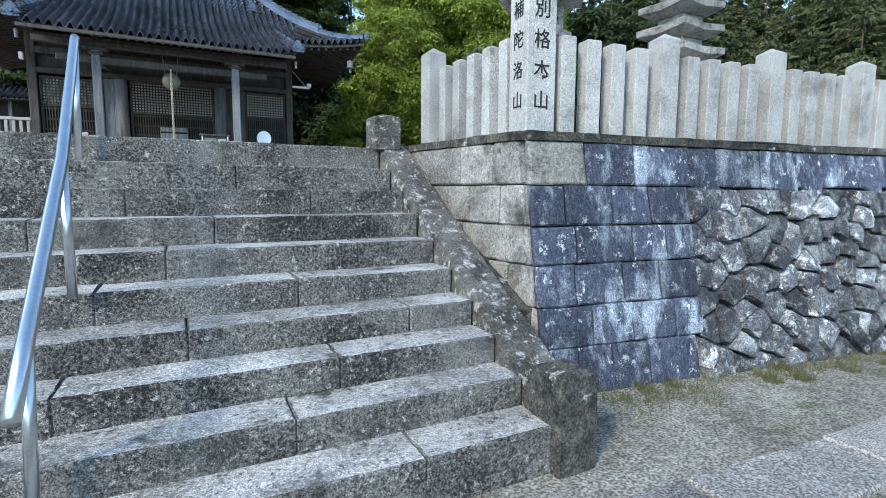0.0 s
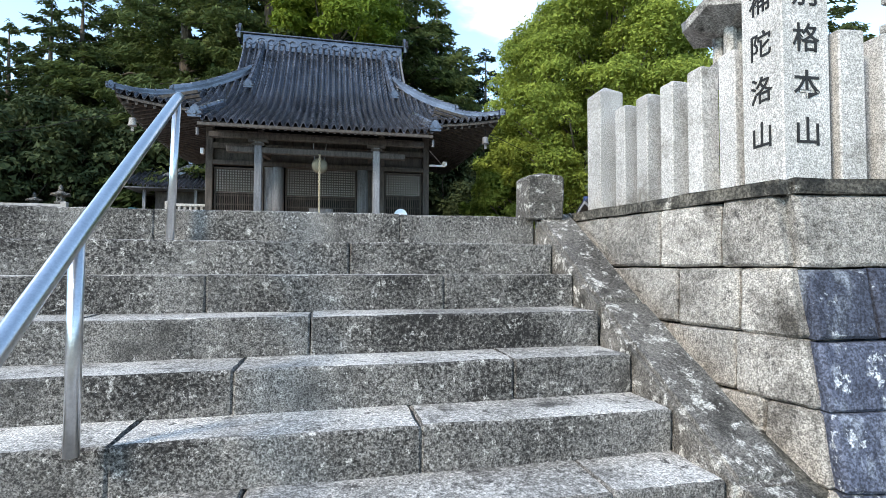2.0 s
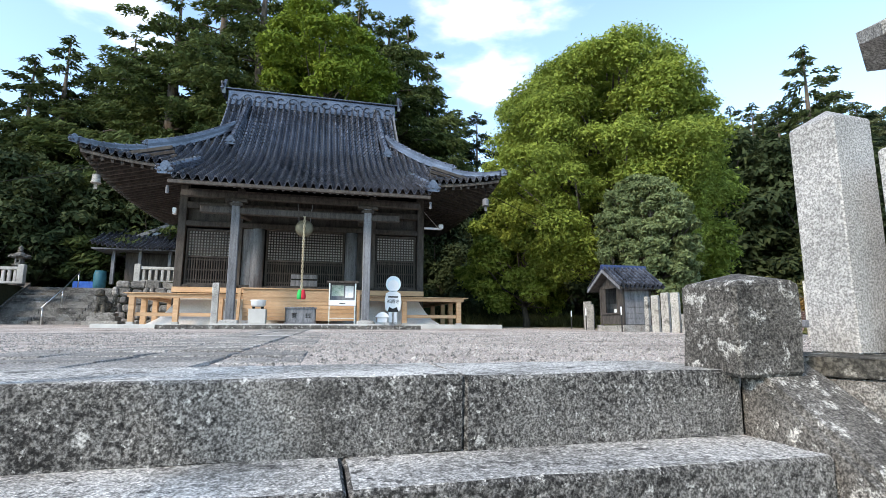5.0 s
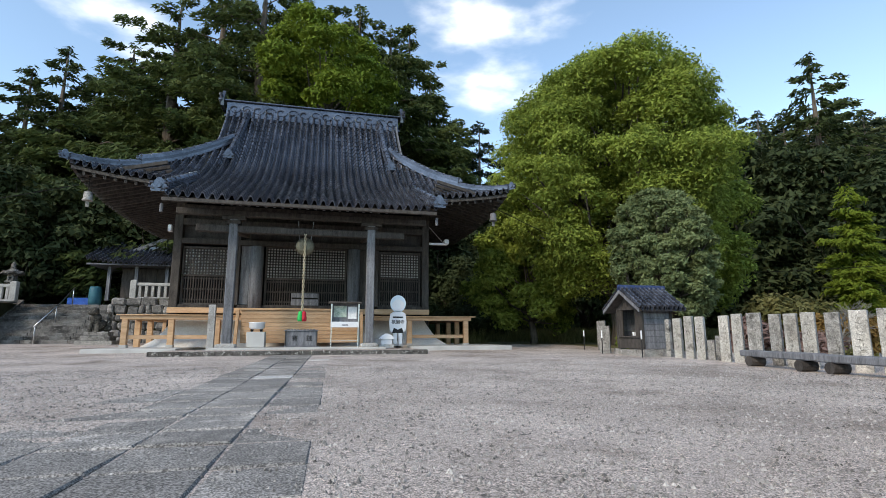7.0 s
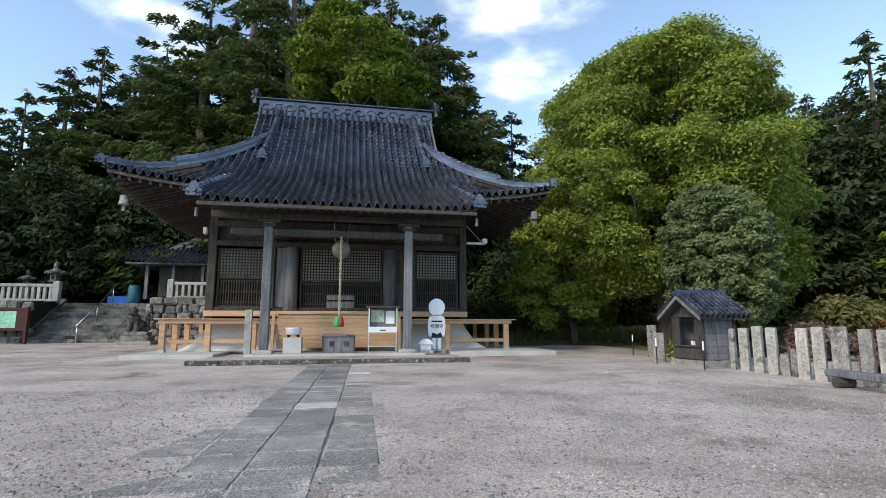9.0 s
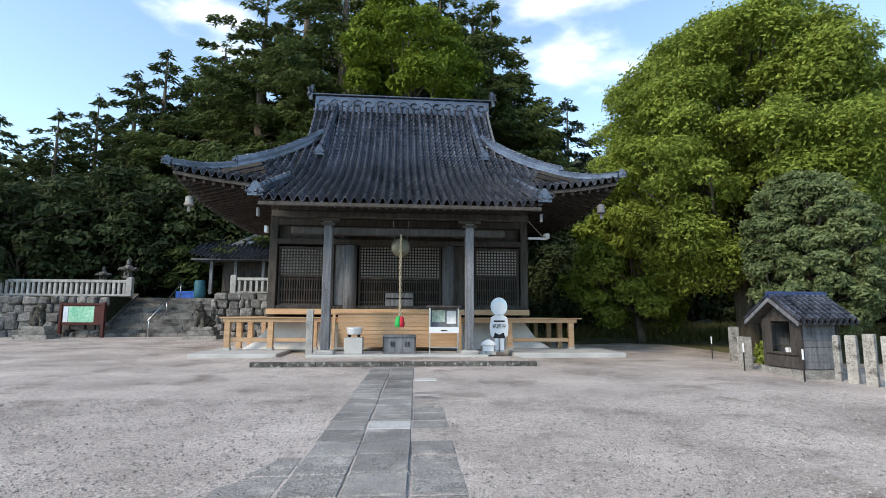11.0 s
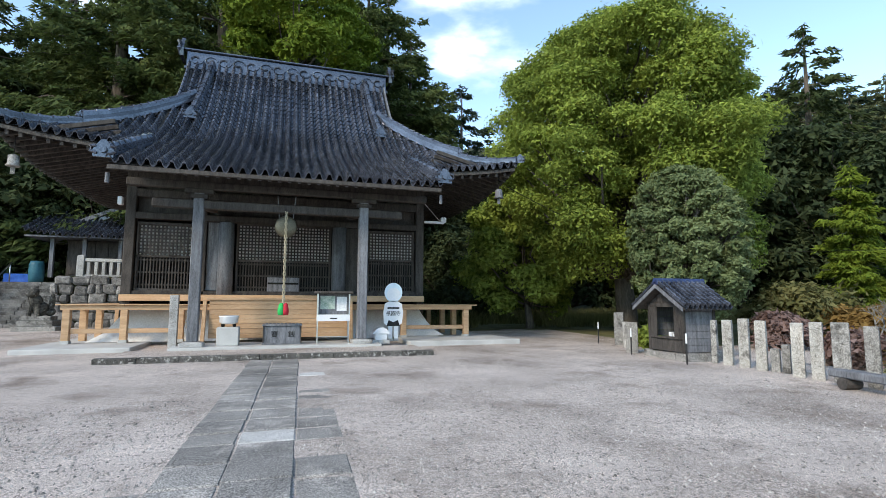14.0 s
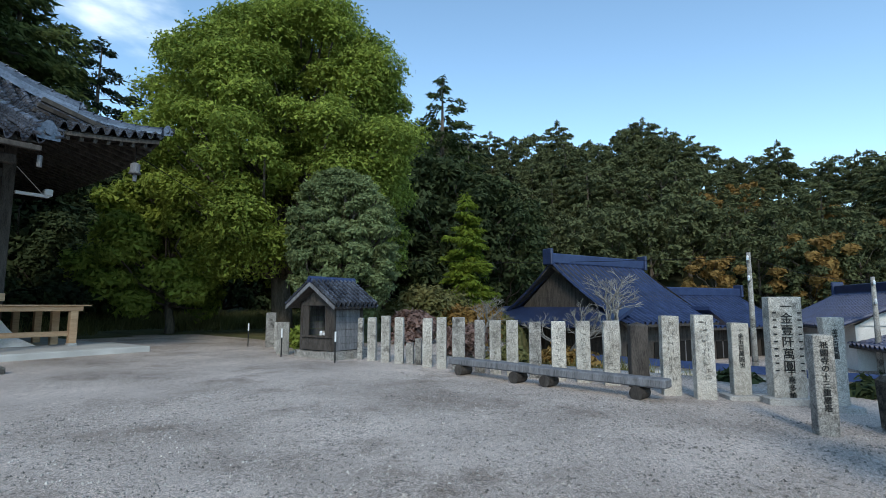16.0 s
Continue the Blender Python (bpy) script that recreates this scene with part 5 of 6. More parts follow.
def notice_case():
    t = thing("notice_case", "glass-fronted metal notice case on thin legs", "display case", pose(-0.55, 16.3, 0.3))
    for x in (-0.44, 0.42):
        for y in (-0.1, 0.1):
            part("leg", box(x, x + 0.025, y - 0.012, y + 0.012, 0, 0.62), STEEL, t)
    part("stretcher", box(-0.42, 0.42, -0.11, -0.09, 0.18, 0.2), STEEL, t)
    part("case_back", box(-0.44, 0.445, 0.06, 0.12, 0.62, 1.38, 0.006), GREYWOOD, t)
    part("case_base", box(-0.45, 0.455, -0.14, 0.055, 0.62, 0.8, 0.006), WHITE, t)
    for x in (-0.45, 0.42):
        part("frame", box(x, x + 0.035, -0.14, 0.055, 0.802, 1.38), STEEL, t)
    part("slot", box(-0.1, 0.1, -0.146, -0.141, 0.68, 0.71), INK, t)
    part("roof", box(-0.53, 0.53, -0.2, 0.16, 1.382, 1.45, 0.015), WOOD, t)
    part("poster", box(-0.36, 0.05, 0.05, 0.055, 0.95, 1.32), mat("poster_green", (0.2, 0.3, 0.22), (0.6, 0.64, 0.56), 9, 0.6, 0, 30, vary=0), t)
    part("poster", box(0.1, 0.38, 0.05, 0.055, 0.9, 1.3), mat("poster_paper", (0.6, 0.62, 0.62), (0.82, 0.82, 0.8), 12, 0.6, 0, 30, vary=0), t)


notice_case()


def figure_board():
    """A flat cut-out board, plain: round head on a pear-shaped body."""
    t = thing("cutout_board", "flat white cut-out figure board with black lettering", "sign board", pose(1.27, 16.75, 0.32))
    head = [(0.27 * math.cos(a), 1.42 + 0.29 * math.sin(a)) for a in [k * math.tau / 28 for k in range(28)]]
    part("head", prism(head, -0.02, 0.02), mat("board_sky", (0.62, 0.74, 0.8), (0.72, 0.82, 0.86), 2, 0.5, 0, 20, vary=0), t)
    body = [(-0.16, 0.42), (0.16, 0.42), (0.27, 0.5), (0.3, 0.8), (0.26, 1.08), (0.12, 1.16), (-0.12, 1.16), (-0.26, 1.08), (-0.3, 0.8), (-0.27, 0.5)]
    part("body", prism(body, -0.02, 0.02), WHITE, t)
    part("face", prism([(0.21 * math.cos(a), 1.36 + 0.2 * math.sin(a)) for a in [k * math.tau / 24 for k in range(24)]], -0.026, -0.0205), WHITE, t)
    part("sash", prism([(-0.2, 0.42), (0.2, 0.42), (0.14, 0.6), (0.0, 0.53), (-0.14, 0.6)], -0.026, -0.0205), INK, t)
    for x in (-0.09, 0.09):
        part("leg", box(x - 0.06, x + 0.06, -0.02, 0.02, 0.05, 0.415), WHITE, t)
        part("shoe", box(x - 0.08, x + 0.08, -0.05, 0.05, -0.02, 0.05, 0.01), CONCRETE, t)
    for i, ch in enumerate("祇園寺"):
        glyphs(ch, 0.15, pose(-0.15 + 0.15 * i, -0.022, 0.86), t, INK)
    part("text_bar", box(-0.18, 0.18, -0.024, -0.0205, 0.93, 0.98), INK, t)


figure_board()


def small_white_shrine():
    t = thing("miniature_shrine", "tiny white stone shrine on a concrete block", "shrine", pose(0.85, 16.5, 0.3))
    for i in range(3):
        part("block", box(-0.25 + i * 0.17, -0.09 + i * 0.17, -0.12, 0.12, -0.05, 0.06, 0.008), CONCRETE, t)
    part("body", box(-0.18, 0.18, -0.12, 0.12, 0.06, 0.24, 0.01), WHITE, t)
    part("roof", prism([(-0.26, 0.24), (0.26, 0.24), (0.16, 0.36), (0.05, 0.42), (-0.05, 0.42), (-0.16, 0.36)], -0.16, 0.16), WHITE, t)


small_white_shrine()


def marker(name, x, y, z, w, d, h, yaw, label, material=OLDSTONE, text="", size=0.1, tip=0.0, col=0.0, seed=1, marks=True, foot=0.0):
    """An upright inscribed stone slab."""
    t = thing(name, label, "stele", pose(x, y, z, 0, 0, yaw), "standing stones of the courtyard")
    bm = pillar(w, d, h, tip + 0.004, 0.008)
    bmesh.ops.subdivide_edges(bm, edges=[e for e in bm.edges if e.calc_length() > 0.25], cuts=3)
    part("slab", rough(bm, 0.008, 4, seed), material, t)
    if foot:
        part("base", box(-w / 2 - 0.12, w / 2 + 0.12, -d / 2 - 0.1, d / 2 + 0.1, -0.1, foot, 0.01), GRANITE, t)
    if text:
        glyphs(text, size, pose(col, -d / 2 - 0.008, h - 0.07), t, INK, 1.0)
    elif marks:
        mr = random.Random(seed)
        bm = bmesh.new()
        zz = h - 0.08
        while zz > 0.3:
            g = mr.uniform(0.05, 0.08)
            for k in range(4):
                cx, cz = mr.uniform(-0.05, 0.05), zz - mr.uniform(0, g)
                if mr.random() < 0.5:
                    add_box(bm, cx - 0.025, cx + 0.025, -d / 2 - 0.011, -d / 2 - 0.007, cz - 0.0025, cz + 0.0025)
                else:
                    add_box(bm, cx - 0.0025, cx + 0.0025, -d / 2 - 0.0112, -d / 2 - 0.0072, cz - 0.025, cz + 0.025)
            zz -= g + 0.035
        tagged(part("worn_inscription", bm, WORNINK, t), kind="stuff")
    return t


marker("stone_marker", -4.6, 16.4, 0.27, 0.2, 0.16, 1.35, 0, "slim grey stone marker post beside the porch", GRANITE, seed=5)


def bell_rope():
    t = thing("gong_with_rope", "round bronze gong with a twisted rope and tassel", "gong", pose(-1.9, 16.1, 0))
    part("gong", lathe([(0.1, -0.07), (0.27, -0.06), (0.3, 0), (0.27, 0.06), (0.1, 0.07)], 24), mat("bronze", (0.09, 0.08, 0.055), (0.19, 0.17, 0.12), 4, 0.5, 0.1, 30, metal=0.6, vary=0), t, smooth=True).matrix_local = pose(0, 0, 3.5, 90, 0, 0)
    for s in (-1, 1):
        part("strap", tube([(s * 0.18, 0.0, 3.72), (s * 0.24, 0.0, 4.35)], 0.012, 6), GREYWOOD, t)
    rope = mat("straw_rope", (0.3, 0.25, 0.16), (0.5, 0.45, 0.34), 4, 0.9, 0.3, 40, vary=0)
    for ph in (0, math.pi):
        part("rope_strand", tube([(0.025 * math.cos(ph + k * 0.5), -0.14 + 0.025 * math.sin(ph + k * 0.5), 3.9 - 0.027 * k) for k in range(94)], 0.02, 5), rope, t)
    for x, c in ((-0.055, (0.02, 0.5, 0.12)), (0.06, (0.55, 0.03, 0.05))):
        part("tassel", lathe([(0.03, 1.42), (0.06, 1.38), (0.09, 1.2), (0.075, 1.1)], 10, (x, -0.14)), mat("tassel_cloth", tuple(v * 0.7 for v in c), c, 6, 0.8, 0.2, 40, vary=0), t, smooth=True)


bell_rope()


def hanging_bell(x, y, z, label, material):
    t = thing("wind_bell", label, "bell", pose(x, y, z))
    part("hook", tube([(0, 0, 0.3), (0, 0, 0.75)], 0.012, 6), DARK, t)
    part("body", lathe([(0.05, 0.3), (0.12, 0.26), (0.13, 0.05), (0.16, 0.0), (0.15, -0.02), (0.1, -0.02)], 14), material, t, smooth=True)
    part("clapper", box(-0.05, 0.05, -0.01, 0.01, -0.22, -0.03), material, t)


hanging_bell(-8.72, 17.3, 4.95, "pale wind bell under the eave corner", OLDSTONE)
hanging_bell(5.0, 17.3, 5.0, "dark bronze wind bell under the eave corner", GREYWOOD)


def flood_lamp():
    t = thing("bracket_lamp", "white lamp arm stayed from the corner post", "lamp", pose(2.92, 19.3, 4.35))
    part("arm", box(0, 0.75, -0.05, 0.05, -0.04, 0.05, 0.01), WHITE, t)
    part("head", box(0.62, 0.82, -0.12, 0.12, 0.0, 0.2, 0.03), WHITE, t)
    part("stay", tube([(0.0, 0, 0.7), (0.6, 0, 0.06)], 0.012, 6), STEEL, t)


flood_lamp()
for x, n, y2, z2 in ((-8.9, -20, 15, 3.6), (5.1, 16, 19.5, 3.9)):
    pts = [(x + (n - x) * k / 10, 17.1 + (y2 - 17.1) * k / 10, 5.4 + (z2 - 5.4) * k / 10 - 0.7 * math.sin(k / 10 * math.pi)) for k in range(11)]
    tagged(part("overhead_wire", tube(pts, 0.012, 5), DARK), "thin slack dark wire from the eave", "wire")
tagged(part("eave_camera", box(-6.75, -6.62, 18.9, 19.1, 4.35, 4.6, 0.02), WHITE), "small white box lamp on the corner post", "lamp")


# ---- row of steles, bench and small shrine ----
ROW = [(7.6, 11.03, 0.12, 0.95), (7.6, 10.66, 0.2, 0.97), (7.56, 10.2, 0.2, 1.02), (7.51, 9.75, 0.2, 1.0), (7.58, 9.5, 0.16, 0.45), (7.6, 9.28, 0.14, 0.55), (7.4, 8.88, 0.2, 1.0), (7.42, 8.53, 0.2, 1.03),
       (7.5, 8.16, 0.26, 1.04), (7.5, 7.65, 0.2, 1.0), (7.5, 7.3, 0.22, 1.0), (7.5, 6.93, 0.22, 1.01), (7.5, 6.46, 0.22, 1.0), (7.5, 6.0, 0.25, 1.02), (7.5, 5.55, 0.24, 1.04), (7.5, 5.06, 0.26, 1.06)]
for i, (x, y, w, h) in enumerate(ROW):
    lab = "short broken grey stele in the row" if h < 0.7 else "narrow weathered inscribed granite stele in the row"
    marker("stele", x, y, gz(y) - 0.05, w, 0.12, h + 0.06, -62 + (i * 37 % 9) - 4, lab, OLDSTONE if i in (0, 4, 5, 8, 9, 12) else STELE, seed=i + 20, marks=h > 0.7)
marker("wooden_post", 7.5, 4.62, 0.0, 0.28, 0.22, 1.1, -60, "dark rotting timber post in the row of steles", WOOD, seed=40, marks=False, tip=0.05)
marker("stele", 7.14, 4.06, 0.0, 0.26, 0.14, 1.22, -58, "tall old granite stele with worn characters", STELE, seed=41)
marker("stele", 7.14, 3.6, 0.0, 0.28, 0.14, 1.24, -58, "tall brown-stained stele with worn characters", STELE, seed=42)
marker("stele", 7.5, 3.18, 0.0, 0.25, 0.14, 1.12, -58, "pale granite stele with black characters on a base", STELE, "一金五百萬圓也", 0.085, seed=43, foot=0.08)
big = marker("stele", 7.55, 2.62, 0.0, 0.44, 0.2, 1.5, -60, "broad pale granite donor stele with bold black characters", STELE, "一金壹阡萬圓", 0.165, seed=44, foot=0.1)
glyphs("宇喜多薫", 0.11, pose(0.02, -0.106, 0.5), big, INK, 1.0)
for k, cx in enumerate((-0.16, 0.17)):
    for j in range(9):
        part("small_character", box(cx - 0.025, cx + 0.025, -0.112, -0.1075, 1.3 - j * 0.1 - 0.04, 1.3 - j * 0.1 - 0.02), INK, big)
marker("stele", 7.3, 2.08, 0.0, 0.26, 0.14, 1.22, -62, "pale granite stele with fine characters", STELE, "一金弐百萬圓", 0.08, seed=45, foot=0.08)
near = marker("stele", 5.64, 2.23, 0.0, 0.2, 0.16, 1.06, -66, "slim grey stone sign post for the pagoda", OLDSTONE, "祇園寺の十三重層塔", 0.082, seed=46)
st = part("old_stone", rough(pillar(0.5, 0.5, 0.72, 0.12, 0.05), 0.03, 3, 2), DARKCAP)
st.matrix_world = pose(6.15, 1.45, 0.0, 0, 0, 20)
tagged(st, "dark weathered squared stone", "stone")
for (x, y, w, h, lab) in ((8.25, 15.4, 0.28, 1.05, "old lichened stele beside the small shrine"), (7.85, 14.5, 0.22, 0.8, "low old stele beside the small shrine"), (7.1, 13.3, 0.3, 0.86, "pale plain stele beside the small shrine")):
    marker("stele", x, y, gz(y) - 0.05, w, 0.16, h, -40, lab, OLDSTONE, seed=int(x * 10))
for x, y in ((7.9, 16.0), (6.72, 12.85), (6.72, 10.95)):
    tk = thing("marker_stake", "thin black stake with a white top", "stake", pose(x, y, gz(y) - 0.05))
    part("shaft", tube([(0, 0, 0), (0, 0, 0.5)], 0.018, 6), INK, tk)
    part("white_top", tube([(0, 0, 0.5), (0, 0, 0.72)], 0.02, 6), WHITE, tk)


def bench():
    t = thing("log_bench", "long weathered timber bench on log feet", "bench", pose(0, 0, 0))
    for (xa, ya, xb, yb) in ((7.05, 8.0, 6.75, 6.12), (6.8, 6.2, 6.46, 3.95)):
        a, b = Vector((xa, ya, gz(ya))), Vector((xb, yb, gz(yb)))
        d = (b - a)
        ang = math.degrees(math.atan2(d.y, d.x))
        ob = part("plank", rough(bevelled(box(0, d.length, -0.13, 0.13, 0.16, 0.29), 0.02), 0.01, 3, xa), GREYWOOD, t)
        ob.matrix_local = pose(a.x, a.y, a.z, 0, 0, ang)
        for f in (0.15, 0.82):
            p = a.lerp(b, f)
            lg = part("log_foot", tube([(-0.15, 0, 0.08), (0.15, 0, 0.08)], 0.1, 10), WOOD, t)
            lg.matrix_local = pose(p.x, p.y, p.z, 0, 0, ang + 90)


bench()


def kiosk():
    t = thing("small_shrine", "small dark timber roadside shrine with a tiled gable roof", "shrine", pose(7.55, 12.0, 0.1) @ Matrix.Diagonal((0.74, 0.76, 0.9, 1)))
    for i, (a, b, c, d) in enumerate(((-0.72, 0.0, -0.95, 0.95), (0.01, 0.72, -0.95, 0.95))):
        bm = box(a, b, c, d, -0.1, 0.2)
        bmesh.ops.subdivide_edges(bm, edges=bm.edges[:], cuts=3)
        part("foundation_stone", rough(bm, 0.03, 3, i), OLDSTONE, t)
    for x in (-0.6, 0.6):
        for y in (-0.75, 0.75):
            part("post", box(x - 0.05, x + 0.05, y - 0.05, y + 0.05, 0.2, 1.5, 0.008), WOOD, t)
    for k in range(7):
        z = 0.22 + k * 0.18
        for y in (-0.77, 0.75):
            part("board", box(-0.55, 0.55, y, y + 0.02, z, z + 0.175, 0.003), GREYWOOD, t)
        part("board", box(0.6, 0.62, -0.7, 0.7, z, z + 0.175, 0.003), WOOD, t)
    part("floor_board", box(-0.58, 0.58, -0.7, 0.7, 0.5, 0.55), WOOD, t)
    part("front_board", box(-0.62, -0.6, -0.7, 0.7, 0.22, 0.5), WOOD, t)
    part("sill", box(-0.64, -0.58, -0.7, 0.7, 0.55, 0.6, 0.005), WOOD, t)
    for y in (-0.42, 0.4):
        part("jamb", box(-0.63, -0.59, y, y + 0.05, 0.6, 1.4, 0.004), WOOD, t)
    for ya, yb in ((-0.7, -0.42), (0.45, 0.7)):
        part("front_panel", box(-0.615, -0.6, ya, yb, 0.6, 1.4), WOOD, t)
    part("lintel", box(-0.64, -0.58, -0.72, 0.72, 1.4, 1.5, 0.006), WOOD, t)
    for x in (-0.58, 0.58):
        part("gable_panel", prism([(-0.75, 1.5), (0.75, 1.5), (0.0, 1.92)], x - 0.02, x + 0.02, "x"), WOOD, t)
    part("offering", box(-0.5, -0.38, -0.1, 0.02, 0.6, 0.72, 0.01), WHITE, t)
    part("offering", box(-0.52, -0.44, -0.28, -0.18, 0.6, 0.67, 0.01), WHITE, t)
    vs, fs = [], []
    for s in (-1, 1):
        def slope(a, d, s=s):
            return Vector((a, s * (1.15 - d), 1.38 + d * 0.56))
        tile_patch(slope, -0.98, 0.98, 0.2, 0.2, vs, fs, lambda a: 1.12)
        dk = prism([(s * 1.12, 1.33), (s * 1.12, 1.38), (0, 2.01), (0, 1.96)], -0.95, 0.95, "x")
        part("roof_deck", dk, WOOD, t)
    part("roof_tiles", raw_bm(vs, fs), TILE, t)
    part("ridge_tiles", box(-1.0, 1.0, -0.12, 0.12, 2.0, 2.12, 0.02), BLUETILE, t)
    part("ridge_cap", tube([(-1.02, 0, 2.13), (1.02, 0, 2.13)], 0.06, 8), BLUETILE, t)
    for s in (-1, 1):
        part("barge_board", prism([(s * 1.14, 1.3), (s * 1.14, 1.4), (0, 2.03), (0, 1.92)], -1.0, -0.96, "x"), GREYWOOD, t)


def raw_bm(verts, faces):
    bm = bmesh.new()
    vv = [bm.verts.new(v) for v in verts]
    for f in faces:
        bm.faces.new([vv[i] for i in f])
    return bm


kiosk()


# ---- pagoda and lantern behind the fence ----
def pagoda():
    t = thing("stone_pagoda", "thirteen-storey granite pagoda behind the fence", "pagoda", pose(4.5, 0.2, 0.06) @ Matrix.Diagonal((0.54, 0.54, 0.76, 1)))
    part("base", box(-0.7, 0.7, -0.7, 0.7, 0, 0.3, 0.02), OLDSTONE, t)
    part("plinth", box(-0.5, 0.5, -0.5, 0.5, 0.3, 0.6, 0.02), OLDSTONE, t)
    part("shrine_block", box(-0.4, 0.4, -0.4, 0.4, 0.6, 1.4, 0.02), OLDSTONE, t)
    z = 1.4
    for k in range(13):
        w = 0.78 - 0.022 * k
        bm = bmesh.new()
        rings = []
        for ww, zz in ((w * 0.62, 0.0), (w, 0.08), (w, 0.19), (w * 0.55, 0.3)):
            ring = []
            for sx, sy in ((-1, -1), (0, -1), (1, -1), (1, 0), (1, 1), (0, 1), (-1, 1), (-1, 0)):
                lift_c = 0.05 if sx and sy and 0.05 < zz < 0.25 else 0
                ring.append(bm.verts.new((sx * ww, sy * ww, z + zz + lift_c)))
            rings.append(ring)
        for a, b in zip(rings, rings[1:]):
            for j in range(8):
                bm.faces.new((a[j], a[(j + 1) % 8], b[(j + 1) % 8], b[j]))
        bm.faces.new(rings[0][::-1]), bm.faces.new(rings[-1])
        part("roof_tier", bm, OLDSTONE, t)
        part("storey", box(-w * 0.5, w * 0.5, -w * 0.5, w * 0.5, z + 0.3, z + 0.4), OLDSTONE, t)
        z += 0.4
    part("finial", lathe([(0.12, z), (0.16, z + 0.1), (0.08, z + 0.2), (0.1, z + 0.5), (0.03, z + 0.9)], 12), OLDSTONE, t)


pagoda()


def stone_lantern(name, x, y, z, s, label, material=CURB, yaw=0, plinth=0.0):
    t = thing(name, label, "stone lantern", pose(x, y, z, 0, 0, yaw) @ Matrix.Scale(s, 4))
    part("base", lathe([(0.42, 0), (0.42, 0.12), (0.3, 0.2)], 6), material, t)
    if plinth:
        part("plinth", box(-0.5, 0.5, -0.5, 0.5, -plinth, -0.002, 0.03), material, t)
    part("shaft", lathe([(0.16, 0.2), (0.15, 0.6), (0.18, 0.65), (0.15, 0.7), (0.16, 1.05)], 14), material, t, smooth=True)
    part("platform", lathe([(0.18, 1.05), (0.38, 1.2), (0.38, 1.28)], 6), material, t)
    for k in range(6):
        a = k * math.tau / 6
        part("fire_box_post", tube([(0.22 * math.cos(a), 0.22 * math.sin(a), 1.28), (0.22 * math.cos(a), 0.22 * math.sin(a), 1.62)], 0.055, 6), material, t)
    part("fire_core", lathe([(0.2, 1.28), (0.2, 1.62)], 6), material, t)
    part("moon_opening", prism([(0.06 * math.cos(a), 1.45 + 0.06 * math.sin(a)) for a in [k * math.tau / 16 for k in range(16)]], -0.21, -0.19), DARK, t)
    rb = bmesh.new()
    rings = []
    for r, zz, up in ((0.25, 1.6, 0), (0.55, 1.66, 0.09), (0.56, 1.74, 0.1), (0.34, 1.86, 0.02), (0.12, 2.02, 0)):
        rings.append([rb.verts.new((r * math.cos(k * math.tau / 12), r * math.sin(k * math.tau / 12), zz + (up if k % 2 == 0 else 0))) for k in range(12)])
    for a, b in zip(rings, rings[1:]):
        for k in range(12):
            rb.faces.new((a[k], a[(k + 1) % 12], b[(k + 1) % 12], b[k]))
    rb.faces.new(rings[0][::-1]), rb.faces.new(rings[-1])
    part("roof", rb, material, t)
    part("finial", lathe([(0.1, 2.02), (0.16, 2.08), (0.1, 2.14), (0.15, 2.24), (0.02, 2.42)], 12), material, t, smooth=True)
    return t


stone_lantern("stone_lantern", 2.32, 0.45, 0.36, 0.96, "large old stone lantern behind the fence", OLDSTONE, yaw=15, plinth=0.33)


# ---- upper terrace to the north-west ----
UY, UZ = 28.2, 2.35
upper = thing("wall_upper_terrace", "mossy rubble wall of the upper terrace", "retaining wall")
tagged(upper, kind="structure")


def rubble_face(x0, x1, z0, z1, y, size, seed):
    r = random.Random(seed)
    nz = int((z1 - z0) / (size * 0.75))
    for j in range(nz):
        x = x0 - r.uniform(0, size)
        while x < x1:
            w = size * r.uniform(0.55, 1.5)
            za, zb = z0 + (z1 - z0) * j / nz, z0 + (z1 - z0) * (j + 1) / nz
            bm = bmesh.new()
            add_box(bm, x + 0.01, x + w - 0.01, y - 0.06 - r.uniform(0, 0.16), y + 0.2, za - r.uniform(0, 0.1), zb + r.uniform(-0.1, 0.06))
            bmesh.ops.bevel(bm, geom=bm.edges[:], offset=0.08, segments=1, affect="EDGES")
            part("rubble_stone", rough(bm, 0.1, 1.7, x + 3.1 * j), FIELDSTONE, upper)
            x += w


part("core", box(-34, -17.1, UY + 0.1, UY + 12, 0, UZ - 0.02), HILL, upper)
part("core", box(-11.4, -7, UY + 0.1, UY + 12, 0, UZ + 0.2), HILL, upper)
part("core", box(-17.1, -11.4, UY + 3.6, UY + 12, 0, UZ), GRAVEL, upper)
rubble_face(-34, -17.2, 0.2, UZ, UY, 0.55, 3)
rubble_face(-11.3, -7, 0.2, UZ + 0.2, UY, 0.5, 4)
ust = thing("stone_stair_upper", "grey stone stair to the upper terrace", "stair")
tagged(ust, kind="structure")
for k in range(12):
    z = 0.28 + (k + 1) * (UZ - 0.28) / 12
    for xa, xb in ((-17.0, -15.2), (-15.2, -13.2), (-13.2, -11.5)):
        bm = box(xa + 0.01, xb - 0.01, UY - 0.1 + k * 0.3, UY + 0.5 + k * 0.3, z - 0.25, z, 0.015)
        part("step_block", bm, STEP, ust)
for x in (-17.15, -11.4):
    part("side_kerb", prism([(UY - 0.2, 0.25), (UY - 0.2, 0.45), (UY + 3.6, UZ + 0.25), (UY + 3.6, 0.25)], x - 0.15, x + 0.15, "x"), CURB, ust)
